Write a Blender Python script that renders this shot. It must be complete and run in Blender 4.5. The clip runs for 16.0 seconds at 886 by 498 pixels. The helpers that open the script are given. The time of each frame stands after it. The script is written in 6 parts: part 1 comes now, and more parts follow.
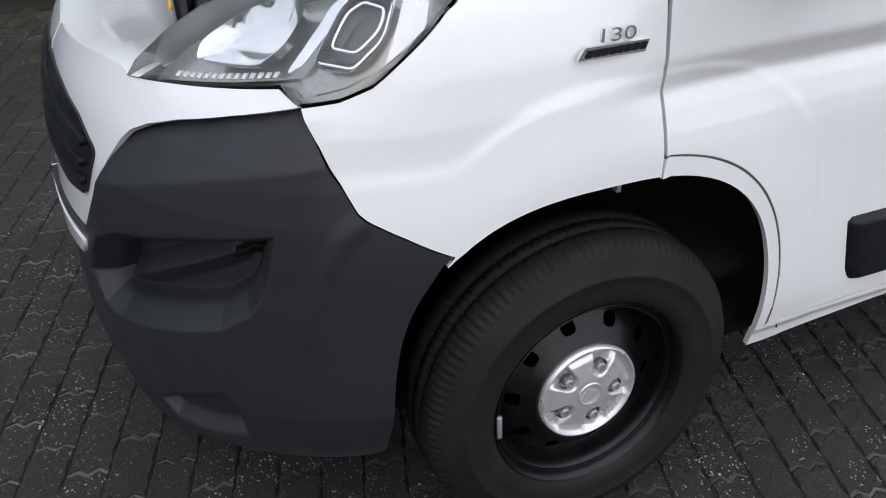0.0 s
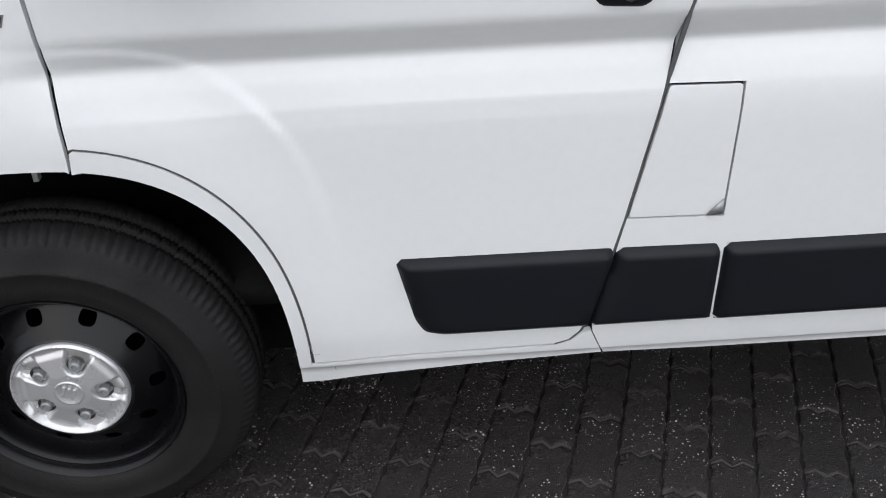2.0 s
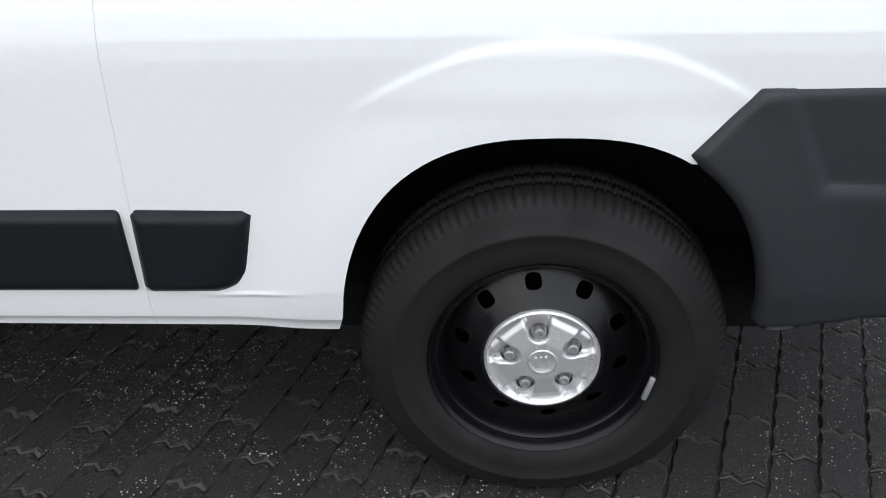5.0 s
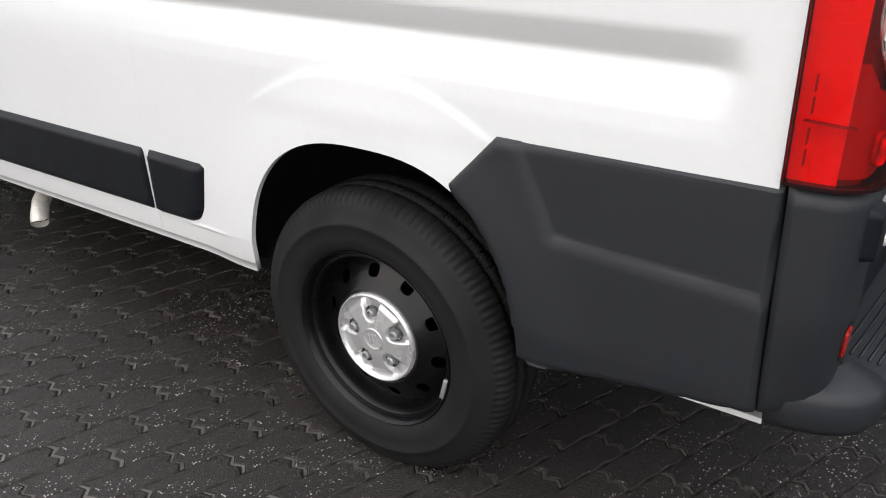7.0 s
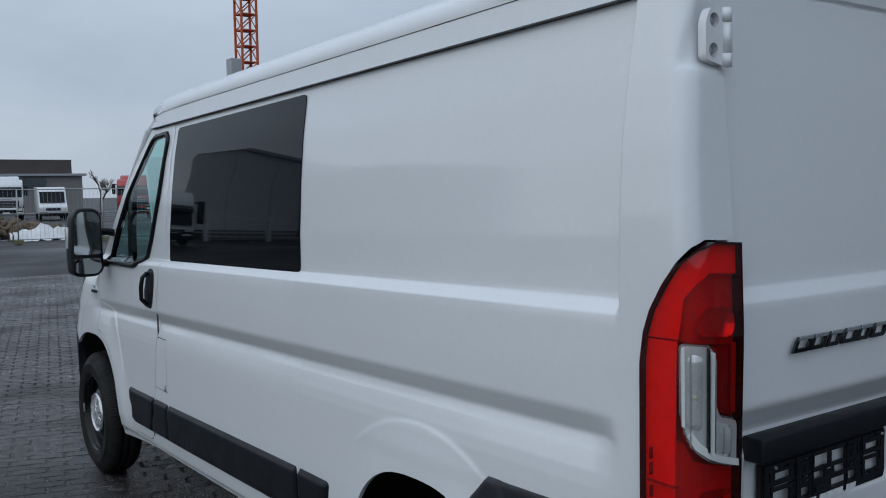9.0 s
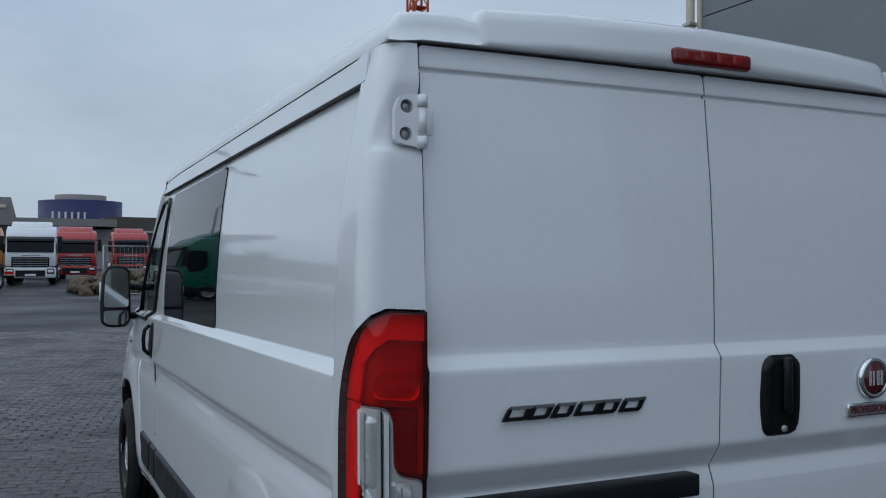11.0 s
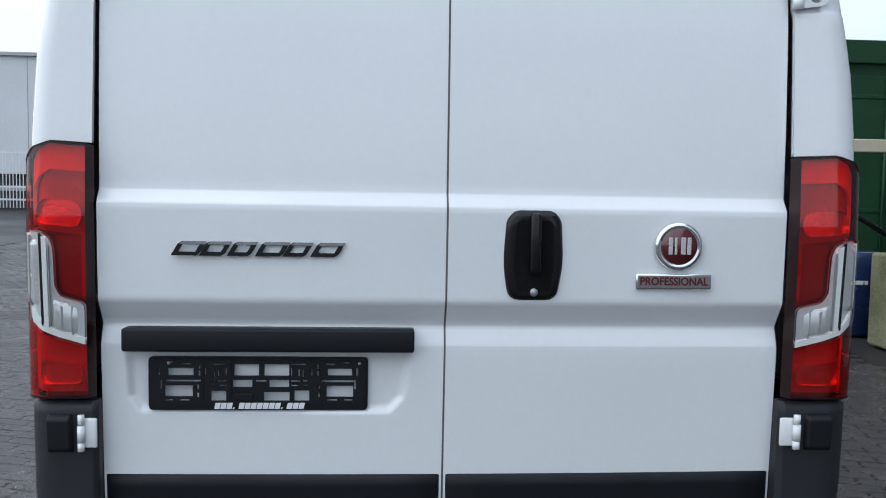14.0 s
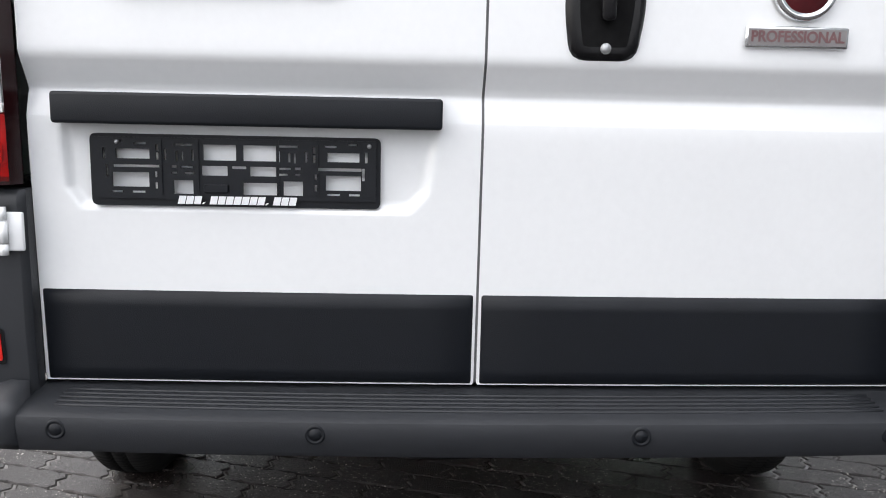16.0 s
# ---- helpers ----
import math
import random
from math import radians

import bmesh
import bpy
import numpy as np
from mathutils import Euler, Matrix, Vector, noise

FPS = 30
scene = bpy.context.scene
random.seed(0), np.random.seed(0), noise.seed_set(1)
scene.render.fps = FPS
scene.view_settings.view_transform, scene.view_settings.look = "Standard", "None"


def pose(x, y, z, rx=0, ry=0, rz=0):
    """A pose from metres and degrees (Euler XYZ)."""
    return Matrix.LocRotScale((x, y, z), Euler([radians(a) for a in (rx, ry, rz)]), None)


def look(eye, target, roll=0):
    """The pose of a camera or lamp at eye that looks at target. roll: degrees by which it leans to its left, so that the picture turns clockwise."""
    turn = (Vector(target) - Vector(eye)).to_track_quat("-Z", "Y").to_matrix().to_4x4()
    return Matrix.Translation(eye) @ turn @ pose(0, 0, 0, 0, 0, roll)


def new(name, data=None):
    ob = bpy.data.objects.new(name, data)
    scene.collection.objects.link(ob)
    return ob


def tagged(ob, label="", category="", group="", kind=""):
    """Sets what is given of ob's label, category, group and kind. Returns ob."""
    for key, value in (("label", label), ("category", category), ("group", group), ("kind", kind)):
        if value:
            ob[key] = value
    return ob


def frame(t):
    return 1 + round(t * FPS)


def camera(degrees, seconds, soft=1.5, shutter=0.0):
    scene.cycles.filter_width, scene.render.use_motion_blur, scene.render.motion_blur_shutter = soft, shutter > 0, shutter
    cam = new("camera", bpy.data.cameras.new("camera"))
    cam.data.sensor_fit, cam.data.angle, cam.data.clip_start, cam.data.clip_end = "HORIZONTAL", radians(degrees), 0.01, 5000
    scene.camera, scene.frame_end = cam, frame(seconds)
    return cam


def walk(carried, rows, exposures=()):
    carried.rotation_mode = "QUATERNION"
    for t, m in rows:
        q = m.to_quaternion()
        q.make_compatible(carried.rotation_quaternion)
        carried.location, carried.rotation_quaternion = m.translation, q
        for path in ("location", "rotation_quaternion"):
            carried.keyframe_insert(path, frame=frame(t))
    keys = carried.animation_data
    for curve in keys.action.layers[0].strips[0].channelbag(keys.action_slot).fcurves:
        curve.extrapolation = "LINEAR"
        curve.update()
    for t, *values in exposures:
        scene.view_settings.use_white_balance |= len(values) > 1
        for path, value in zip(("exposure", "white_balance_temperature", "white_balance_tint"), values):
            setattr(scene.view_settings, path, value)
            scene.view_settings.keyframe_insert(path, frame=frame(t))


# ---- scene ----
cam = camera(52.5, 16.0, soft=1.0, shutter=0.0)
PATH = [
    (0, (-0.873, -1.253, 1.59), (-0.195, 0.33, 0.572), -0.3),
    (0.5, (-0.529, -1.37, 1.556), (-0.087, 0.264, 0.492), -1.2),
    (1, (-0.153, -1.417, 1.563), (0.073, 0.254, 0.487), -1.8),
    (1.5, (0.258, -1.35, 1.555), (0.353, 0.322, 0.462), -1.8),
    (2, (0.675, -1.397, 1.548), (0.753, 0.285, 0.467), -0.9),
    (2.5, (1.091, -1.37, 1.501), (1.169, 0.339, 0.466), -0.5),
    (3, (1.562, -1.409, 1.506), (1.651, 0.302, 0.475), -0.1),
    (3.5, (1.984, -1.452, 1.511), (2.096, 0.25, 0.466), 0.4),
    (4, (2.427, -1.462, 1.474), (2.552, 0.267, 0.477), 0.9),
    (4.5, (2.919, -1.527, 1.451), (2.941, 0.219, 0.475), -0.5),
    (5, (3.332, -1.432, 1.43), (3.243, 0.296, 0.427), -0.4),
    (7.5, (4.913, -1.367, 1.52), (3.626, -0.058, 0.726), -1.7),
    (8, (5.137, -1.469, 1.577), (3.679, -0.245, 0.963), -1.9),
    (8.3, (5.286, -1.467, 1.608), (3.753, -0.274, 1.128), -1.9),
    (8.5, (5.389, -1.455, 1.63), (3.822, -0.272, 1.251), -1.8),
    (9, (5.609, -1.445, 1.665), (3.992, -0.276, 1.536), -1.0),
    (11.4, (6.384, -0.373, 1.672), (4.524, 0.362, 1.708), 0.3),
    (11.5, (6.412, -0.296, 1.671), (4.538, 0.401, 1.711), 0.2),
    (12, (6.531, 0.047, 1.687), (4.603, 0.578, 1.743), 0.3),
    (12.5, (6.492, 0.313, 1.692), (4.547, 0.773, 1.74), 0.5),
    (13, (6.533, 0.567, 1.695), (4.559, 0.891, 1.688), 0.7),
    (13.5, (6.632, 0.775, 1.556), (4.64, 0.957, 1.523), 0.5),
    (14, (6.612, 0.843, 1.473), (4.622, 0.98, 1.324), 1.0),
    (14.5, (6.556, 0.858, 1.365), (4.57, 0.972, 1.161), 1.2),
    (15, (6.483, 0.851, 1.22), (4.5, 0.949, 0.977), 1.2),
    (15.5, (6.333, 0.817, 1.13), (4.366, 0.935, 0.788), 1.5),
    (16, (6.091, 0.862, 1.139), (4.126, 0.946, 0.78), 1.3),
]
walk(cam, [(t, look(eye, target, roll)) for t, eye, target, roll in PATH],
     [(0.0, 0.76, 6450, 9), (0.6, 0.97, 6650, 10), (1.0, 1.06, 6550, 9), (1.6, 0.76, 6450, 8), (2.0, 0.78, 6520, 7), (2.5, 0.60, 6450, 6), (3.0, 0.76, 6300, 6), (3.5, 0.78, 6250, 6), (5.0, 0.95, 6450, 7), (7.5, 1.15, 7000, 9), (8.0, 0.95, 6750, 9), (8.5, 0.43, 6150, 6), (9.0, -0.14, 5780, 3), (9.3, -0.2, 5700, 2), (11.4, -0.18, 5640, 1),
      (12.5, -0.13, 5620, -1), (13.0, -0.1, 5650, 0), (13.5, 0.42, 5800, 2), (14.0, 0.88, 6000, 4), (14.5, 1.13, 6300, 8), (15.0, 1.32, 6400, 8), (15.5, 1.60, 6750, 9), (16.0, 1.74, 6900, 9)])


# ---- light ----
world = bpy.data.worlds.new("sky")
scene.world = world
world.use_nodes = True
wn, wl = world.node_tree.nodes, world.node_tree.links
wn.clear()
w_out = wn.new("ShaderNodeOutputWorld")
w_bg = wn.new("ShaderNodeBackground")
w_sky = wn.new("ShaderNodeTexSky")
w_sky.sky_type, w_sky.sun_disc = "NISHITA", False
w_sky.sun_elevation, w_sky.sun_rotation = radians(32), radians(215)
w_sky.air_density, w_sky.dust_density = 1.0, 2.0
w_co = wn.new("ShaderNodeTexCoord")
w_map = wn.new("ShaderNodeMapping")
w_map.inputs["Scale"].default_value = (1.0, 1.0, 2.6)
w_noise = wn.new("ShaderNodeTexNoise")
w_noise.inputs["Scale"].default_value, w_noise.inputs["Detail"].default_value, w_noise.inputs["Roughness"].default_value = 2.2, 6.0, 0.55
w_ramp = wn.new("ShaderNodeValToRGB")
w_ramp.color_ramp.elements[0].position, w_ramp.color_ramp.elements[0].color = 0.32, (4.9, 5.15, 5.9, 1)
w_ramp.color_ramp.elements[1].position, w_ramp.color_ramp.elements[1].color = 0.68, (6.75, 6.9, 7.5, 1)
w_mix = wn.new("ShaderNodeMixRGB")
w_mix.inputs[0].default_value = 0.86
w_bg.inputs["Strength"].default_value = 0.104
wl.new(w_co.outputs["Generated"], w_map.inputs[0])
wl.new(w_map.outputs[0], w_noise.inputs["Vector"])
wl.new(w_noise.outputs["Fac"], w_ramp.inputs[0])
wl.new(w_sky.outputs[0], w_mix.inputs[1])
wl.new(w_ramp.outputs[0], w_mix.inputs[2])
w_sep, w_up, w_scale = wn.new("ShaderNodeSeparateXYZ"), wn.new("ShaderNodeMapRange"), wn.new("ShaderNodeVectorMath")
w_up.inputs["From Min"].default_value, w_up.inputs["From Max"].default_value = 0.15, 1.0
w_up.inputs["To Min"].default_value, w_up.inputs["To Max"].default_value = 0.93, 1.55
w_scale.operation = "SCALE"
wl.new(w_co.outputs["Generated"], w_sep.inputs[0])
wl.new(w_sep.outputs["Z"], w_up.inputs["Value"])
wl.new(w_mix.outputs[0], w_scale.inputs[0])
wl.new(w_up.outputs[0], w_scale.inputs["Scale"])
wl.new(w_scale.outputs[0], w_bg.inputs[0])
wl.new(w_bg.outputs[0], w_out.inputs[0])
sun = new("sun", bpy.data.lights.new("sun", "SUN"))
sun.data.energy, sun.data.angle, sun.data.color = 0.5, radians(80), (1.0, 0.96, 0.9)
sun.matrix_world = look((6, -14, 12), (1.5, 0, 0))

# ---- materials ----
def material(name, color, rough=0.5, metal=0.0, vary=0.12, scale=6.0, fine=90.0, bump=0.0, coat=0.0, spec=0.5, rough_vary=0.1, tint=None):
    """A principled material with two scales of colour and gloss variation and a fine relief."""
    m = bpy.data.materials.new(name)
    m.use_nodes = True
    n, l = m.node_tree.nodes, m.node_tree.links
    b = n["Principled BSDF"]
    co = n.new("ShaderNodeTexCoord")
    n1, n2 = n.new("ShaderNodeTexNoise"), n.new("ShaderNodeTexNoise")
    n1.inputs["Scale"].default_value, n1.inputs["Detail"].default_value = scale, 5.0
    n2.inputs["Scale"].default_value, n2.inputs["Detail"].default_value = fine, 4.0
    for k in (n1, n2):
        l.new(co.outputs["Object"], k.inputs["Vector"])
    add = n.new("ShaderNodeMath")
    add.operation = "ADD"
    l.new(n1.outputs["Fac"], add.inputs[0])
    l.new(n2.outputs["Fac"], add.inputs[1])
    ramp = n.new("ShaderNodeMapRange")
    ramp.inputs["From Min"].default_value, ramp.inputs["From Max"].default_value = 0.7, 1.3
    l.new(add.outputs[0], ramp.inputs["Value"])
    mix = n.new("ShaderNodeMixRGB")
    c2 = tint if tint else tuple(c * (1 - vary) for c in color)
    mix.inputs[1].default_value, mix.inputs[2].default_value = (*color, 1), (*c2, 1)
    l.new(ramp.outputs[0], mix.inputs[0])
    l.new(mix.outputs[0], b.inputs["Base Color"])
    rr = n.new("ShaderNodeMapRange")
    rr.inputs["To Min"].default_value, rr.inputs["To Max"].default_value = max(0.02, rough - rough_vary / 2), min(1.0, rough + rough_vary / 2)
    rr.inputs["From Min"].default_value, rr.inputs["From Max"].default_value = 0.35, 0.65
    l.new(n1.outputs["Fac"], rr.inputs["Value"])
    l.new(rr.outputs[0], b.inputs["Roughness"])
    b.inputs["Metallic"].default_value = metal
    b.inputs["Specular IOR Level"].default_value = spec
    b.inputs["Coat Weight"].default_value, b.inputs["Coat Roughness"].default_value = coat, 0.04
    if bump:
        bp = n.new("ShaderNodeBump")
        bp.inputs["Strength"].default_value, bp.inputs["Distance"].default_value = bump, 0.002
        l.new(n2.outputs["Fac"], bp.inputs["Height"])
        l.new(bp.outputs[0], b.inputs["Normal"])
    return m


def clear(name, tint, gloss=0.06):
    """Thin clear or tinted glass: see-through, with a mirror sheen that grows at grazing angles."""
    m = bpy.data.materials.new(name)
    m.use_nodes = True
    n, l = m.node_tree.nodes, m.node_tree.links
    n.clear()
    out, mix, tr, gl, fr = (n.new("ShaderNode" + k) for k in ("OutputMaterial", "MixShader", "BsdfTransparent", "BsdfGlossy", "LayerWeight"))
    tr.inputs[0].default_value = (*tint, 1)
    gl.inputs["Roughness"].default_value = 0.02
    fr.inputs[0].default_value = 0.5
    pw, ad = n.new("ShaderNodeMath"), n.new("ShaderNodeMath")
    pw.operation, ad.operation = "POWER", "MULTIPLY_ADD"
    pw.inputs[1].default_value, ad.inputs[1].default_value, ad.inputs[2].default_value = 5.0, 0.9, gloss
    l.new(fr.outputs["Facing"], pw.inputs[0])
    l.new(pw.outputs[0], ad.inputs[0])
    l.new(ad.outputs[0], mix.inputs[0])
    l.new(tr.outputs[0], mix.inputs[1])
    l.new(gl.outputs[0], mix.inputs[2])
    l.new(mix.outputs[0], out.inputs[0])
    return m


def ground_material():
    """Wet concrete pavers: two-scale tone, pale specks for grit and painted wet glints, a coarse pitted relief and
    patchy water sheen.
    """
    m = material("paving", (0.0262, 0.0202, 0.0192), 0.34, 0, 0.7, 0.9, 230.0, 0.0, 0.0, 0.60, 0.36)
    n, l = m.node_tree.nodes, m.node_tree.links
    b = n["Principled BSDF"]
    old = b.inputs["Base Color"].links[0].from_socket
    co = n.new("ShaderNodeTexCoord")

    def voronoi(scale):
        v = n.new("ShaderNodeTexVoronoi")
        v.inputs["Scale"].default_value = scale
        l.new(co.outputs["Object"], v.inputs["Vector"])
        return v

    def math_node(op, a, value):
        k = n.new("ShaderNodeMath")
        k.operation = op
        l.new(a, k.inputs[0])
        if isinstance(value, float):
            k.inputs[1].default_value = value
        else:
            l.new(value, k.inputs[1])
        return k.outputs[0]
    grit, pale = voronoi(230.0), voronoi(140.0)
    nz = n.new("ShaderNodeTexNoise")
    nz.inputs["Scale"].default_value, nz.inputs["Detail"].default_value = 4.0, 6.0
    l.new(co.outputs["Object"], nz.inputs["Vector"])
    size = n.new("ShaderNodeMapRange")
    size.inputs["From Min"].default_value, size.inputs["From Max"].default_value = 0.38, 0.68
    size.inputs["To Min"].default_value, size.inputs["To Max"].default_value = 0.14, 0.50
    l.new(nz.outputs["Fac"], size.inputs["Value"])
    pick = n.new("ShaderNodeSeparateColor")
    l.new(pale.outputs["Color"], pick.inputs[0])
    spot = math_node("LESS_THAN", pale.outputs["Distance"], math_node("MULTIPLY", size.outputs[0], math_node("POWER", pick.outputs[1], 2.5)))
    info, geo = n.new("ShaderNodeObjectInfo"), n.new("ShaderNodeNewGeometry")
    each = math_node("FRACT", math_node("ADD", info.outputs["Random"], geo.outputs["Random Per Island"]), 0.0)
    hv = n.new("ShaderNodeMapRange")
    hv.inputs["To Min"].default_value, hv.inputs["To Max"].default_value = 0.82, 1.18
    l.new(each, hv.inputs["Value"])
    gv = n.new("ShaderNodeSeparateColor")
    l.new(grit.outputs["Color"], gv.inputs[0])
    gr = n.new("ShaderNodeMapRange")
    gr.inputs["To Min"].default_value, gr.inputs["To Max"].default_value = 0.15, 2.2
    l.new(gv.outputs[0], gr.inputs["Value"])
    sc = n.new("ShaderNodeVectorMath")
    sc.operation = "SCALE"
    l.new(old, sc.inputs[0])
    l.new(math_node("MULTIPLY", hv.outputs[0], gr.outputs[0]), sc.inputs["Scale"])
    mx = n.new("ShaderNodeMixRGB")
    # speck colour: pale grit, brightened to paint in the sparkle of wet glints
    mx.inputs[2].default_value = (0.56, 0.53, 0.49, 1)
    l.new(spot, mx.inputs[0])
    l.new(sc.outputs[0], mx.inputs[1])
    l.new(mx.outputs[0], b.inputs["Base Color"])
    bp = n.new("ShaderNodeBump")
    bp.inputs["Strength"].default_value, bp.inputs["Distance"].default_value = 1.0, 0.0042
    rough_bed = n.new("ShaderNodeTexNoise")
    rough_bed.inputs["Scale"].default_value, rough_bed.inputs["Detail"].default_value, rough_bed.inputs["Roughness"].default_value = 150.0, 8.0, 0.8
    l.new(co.outputs["Object"], rough_bed.inputs["Vector"])
    l.new(math_node("ADD", math_node("MULTIPLY", grit.outputs["Distance"], 0.45), math_node("MULTIPLY", rough_bed.outputs["Fac"], 1.1)), bp.inputs["Height"])
    l.new(bp.outputs[0], b.inputs["Normal"])
    return m


WHITE = material("white_paint", (0.80, 0.81, 0.82), 0.30, 0, 0.03, 3.0, 60.0, 0, 1.0, 0.35, 0.015)
PLASTIC = material("grey_plastic", (0.021, 0.0230, 0.0275), 0.46, 0, 0.2, 8.0, 700.0, 0.35, 0, 0.40, 0.12)
DARKPLASTIC = material("black_plastic", (0.0070, 0.0086, 0.0120), 0.46, 0, 0.25, 8.0, 600.0, 0.25, 0, 0.28)
BLACK = material("black_gloss", (0.008, 0.008, 0.009), 0.22, 0, 0.2, 10.0, 200.0, 0, 0, 0.3)
# underbody black, also on backings that stand in for deep shade
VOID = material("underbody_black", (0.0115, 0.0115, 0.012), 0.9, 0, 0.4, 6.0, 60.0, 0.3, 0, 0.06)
WELLGREY = material("dark_nut_well", (0.10, 0.095, 0.085), 0.5, 0.3, 0.2, 9.0, 200.0, 0.1)
RUBBER = material("tyre_rubber", (0.0175, 0.0172, 0.0172), 0.6, 0, 0.45, 7.0, 240.0, 0.5, 0, 0.17, 0.2)
STEELBLACK = material("black_wheel_steel", (0.005, 0.005, 0.006), 0.26, 0, 0.3, 9.0, 200.0, 0.1, 0, 0.30)
SILVER = material("silver_paint", (0.66, 0.66, 0.67), 0.27, 0.6, 0.06, 14.0, 220.0, 0.02)
CHROME = material("chrome", (0.78, 0.79, 0.80), 0.10, 1.0, 0.05, 20.0, 100.0)
STEEL = material("dull_steel", (0.88, 0.83, 0.76), 0.34, 0.2, 0.45, 25.0, 160.0, 0.2)
DARKGLASS = material("privacy_glass", (0.003, 0.004, 0.005), 0.02, 0, 0.1, 1.0, 10.0, 0, 0.0, 0.24, 0.0)
DARKGLASS.node_tree.nodes["Principled BSDF"].inputs["Specular Tint"].default_value = (0.84, 0.90, 1.0, 1)
SIDEGLASS = clear("tinted_glass", (0.70, 0.90, 0.87))
LENS = clear("clear_lens", (0.93, 0.94, 0.94))
REDGLASS = clear("red_lens", (0.95, 0.075, 0.065))
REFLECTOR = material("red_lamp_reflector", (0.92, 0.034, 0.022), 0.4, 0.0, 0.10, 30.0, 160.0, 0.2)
# two darker copies of the reflector red: lamp shade put into the colour
SHADEDRED = material("red_lamp_shade", (0.50, 0.014, 0.012), 0.3, 0.2, 0.2, 9.0, 160.0, 0.2)
DEEPSHADERED = material("deep_red_lamp_shade", (0.26, 0.008, 0.008), 0.3, 0.2, 0.25, 9.0, 160.0, 0.2)
RED = material("red_brake_lens", (0.30, 0.009, 0.009), 0.15, 0, 0.45, 18.0, 120.0, 0, 0.2, 0.4, 0.05)
DEEPRED = material("dark_red_lens", (0.19, 0.006, 0.007), 0.12, 0, 0.3, 18.0, 120.0, 0, 0.2, 0.4, 0.05)
BRIGHTRED = material("bright_red_lens", (0.62, 0.016, 0.012), 0.15, 0, 0.2, 30.0, 200.0, 0, 0.2)
FROST = material("frosted_lens", (0.80, 0.79, 0.78), 0.2, 0.45, 0.25, 18.0, 160.0, 0.25, 0.1)
LAMPMIRROR = material("lamp_mirror", (0.92, 0.92, 0.91), 0.16, 0.55, 0.1, 12.0, 100.0, 0.15)
REDCHROME = material("red_lamp_mirror", (0.98, 0.10, 0.07), 0.16, 0.85, 0.3, 24.0, 160.0, 0.3)
SEALGREY = material("grey_door_rubber", (0.11, 0.112, 0.115), 0.55, 0, 0.3, 20.0, 200.0, 0.1)
SAND = material("pale_joint_sand", (0.16, 0.148, 0.135), 0.38, 0, 0.8, 4.5, 260.0, 0.8, 0, 0.65, 0.3, (0.014, 0.012, 0.011))
BADGERED = material("badge_red", (0.10, 0.010, 0.014), 0.2, 0, 0.15, 30.0, 100.0, 0, 0.6)
SEAT = material("seat_cloth", (0.05, 0.052, 0.06), 0.9, 0, 0.3, 20.0, 400.0, 0.5)
MIRROR = material("mirror_glass", (0.42, 0.45, 0.45), 0.03, 1.0, 0.05, 1.0, 10.0)
LAMPGREY = material("lamp_interior", (0.42, 0.43, 0.42), 0.20, 0.55, 0.4, 12.0, 120.0)
RIM = material("red_lens_edge", (0.24, 0.010, 0.010), 0.22, 0, 0.3, 18.0, 120.0, 0, 0.0, 0.4)
MAROON = material("dark_maroon_border", (0.018, 0.003, 0.004), 0.22, 0, 0.3, 18.0, 120.0, 0, 0.0, 0.35)
DARKCHROME = material("dark_chrome", (0.07, 0.072, 0.075), 0.14, 1.0, 0.1, 30.0, 200.0)
INDICATOR = material("dark_indicator_grey", (0.10, 0.10, 0.105), 0.2, 0.4)
LED = material("led_lens", (0.9, 0.9, 0.88), 0.1, 0.0, 0.05, 30.0, 100.0, 0, 0.8)
PAVING = ground_material()
def yard_material():
    m = material("far_yard_paving", (0.026, 0.025, 0.026), 0.56, 0, 0.5, 0.22, 3.0, 0.0, 0.0, 0.34, 0.3)
    n, l = m.node_tree.nodes, m.node_tree.links
    b = n["Principled BSDF"]
    old = b.inputs["Base Color"].links[0].from_socket
    co, mp, br, mx = (n.new("ShaderNode" + k) for k in ("TexCoord", "Mapping", "TexBrick", "MixRGB"))
    mp.inputs["Rotation"].default_value = (0, 0, radians(-73))
    br.inputs["Color1"].default_value, br.inputs["Color2"].default_value, br.inputs["Mortar"].default_value = (1.0, 1.0, 1.0, 1), (0.72, 0.72, 0.72, 1), (0.45, 0.45, 0.45, 1)
    br.inputs["Scale"].default_value, br.inputs["Mortar Size"].default_value = 1.0, 0.006
    br.inputs["Brick Width"].default_value, br.inputs["Row Height"].default_value = 0.216, 0.104
    mx.blend_type = "MULTIPLY"
    mx.inputs[0].default_value = 1.0
    l.new(co.outputs["Object"], mp.inputs[0])
    l.new(mp.outputs[0], br.inputs["Vector"])
    l.new(old, mx.inputs[1])
    l.new(br.outputs["Color"], mx.inputs[2])
    l.new(mx.outputs[0], b.inputs["Base Color"])
    return m


YARD = yard_material()
JOINT = material("joint_sand", (0.016, 0.014, 0.013), 0.6, 0, 0.5, 14.0, 200.0, 0.8, 0, 0.3, 0.3, (0.050, 0.045, 0.041))
CONCRETE = material("mossy_concrete", (0.22, 0.21, 0.13), 0.85, 0, 0.5, 3.0, 60.0, 0.7, 0, 0.4, 0.1, (0.08, 0.09, 0.04))
PANELGREY = material("warehouse_panel", (0.20, 0.22, 0.24), 0.5, 0.0, 0.15, 0.8, 30.0, 0.1)
GREENSTEEL = material("green_container_paint", (0.012, 0.065, 0.022), 0.5, 0, 0.35, 2.5, 60.0, 0.2)
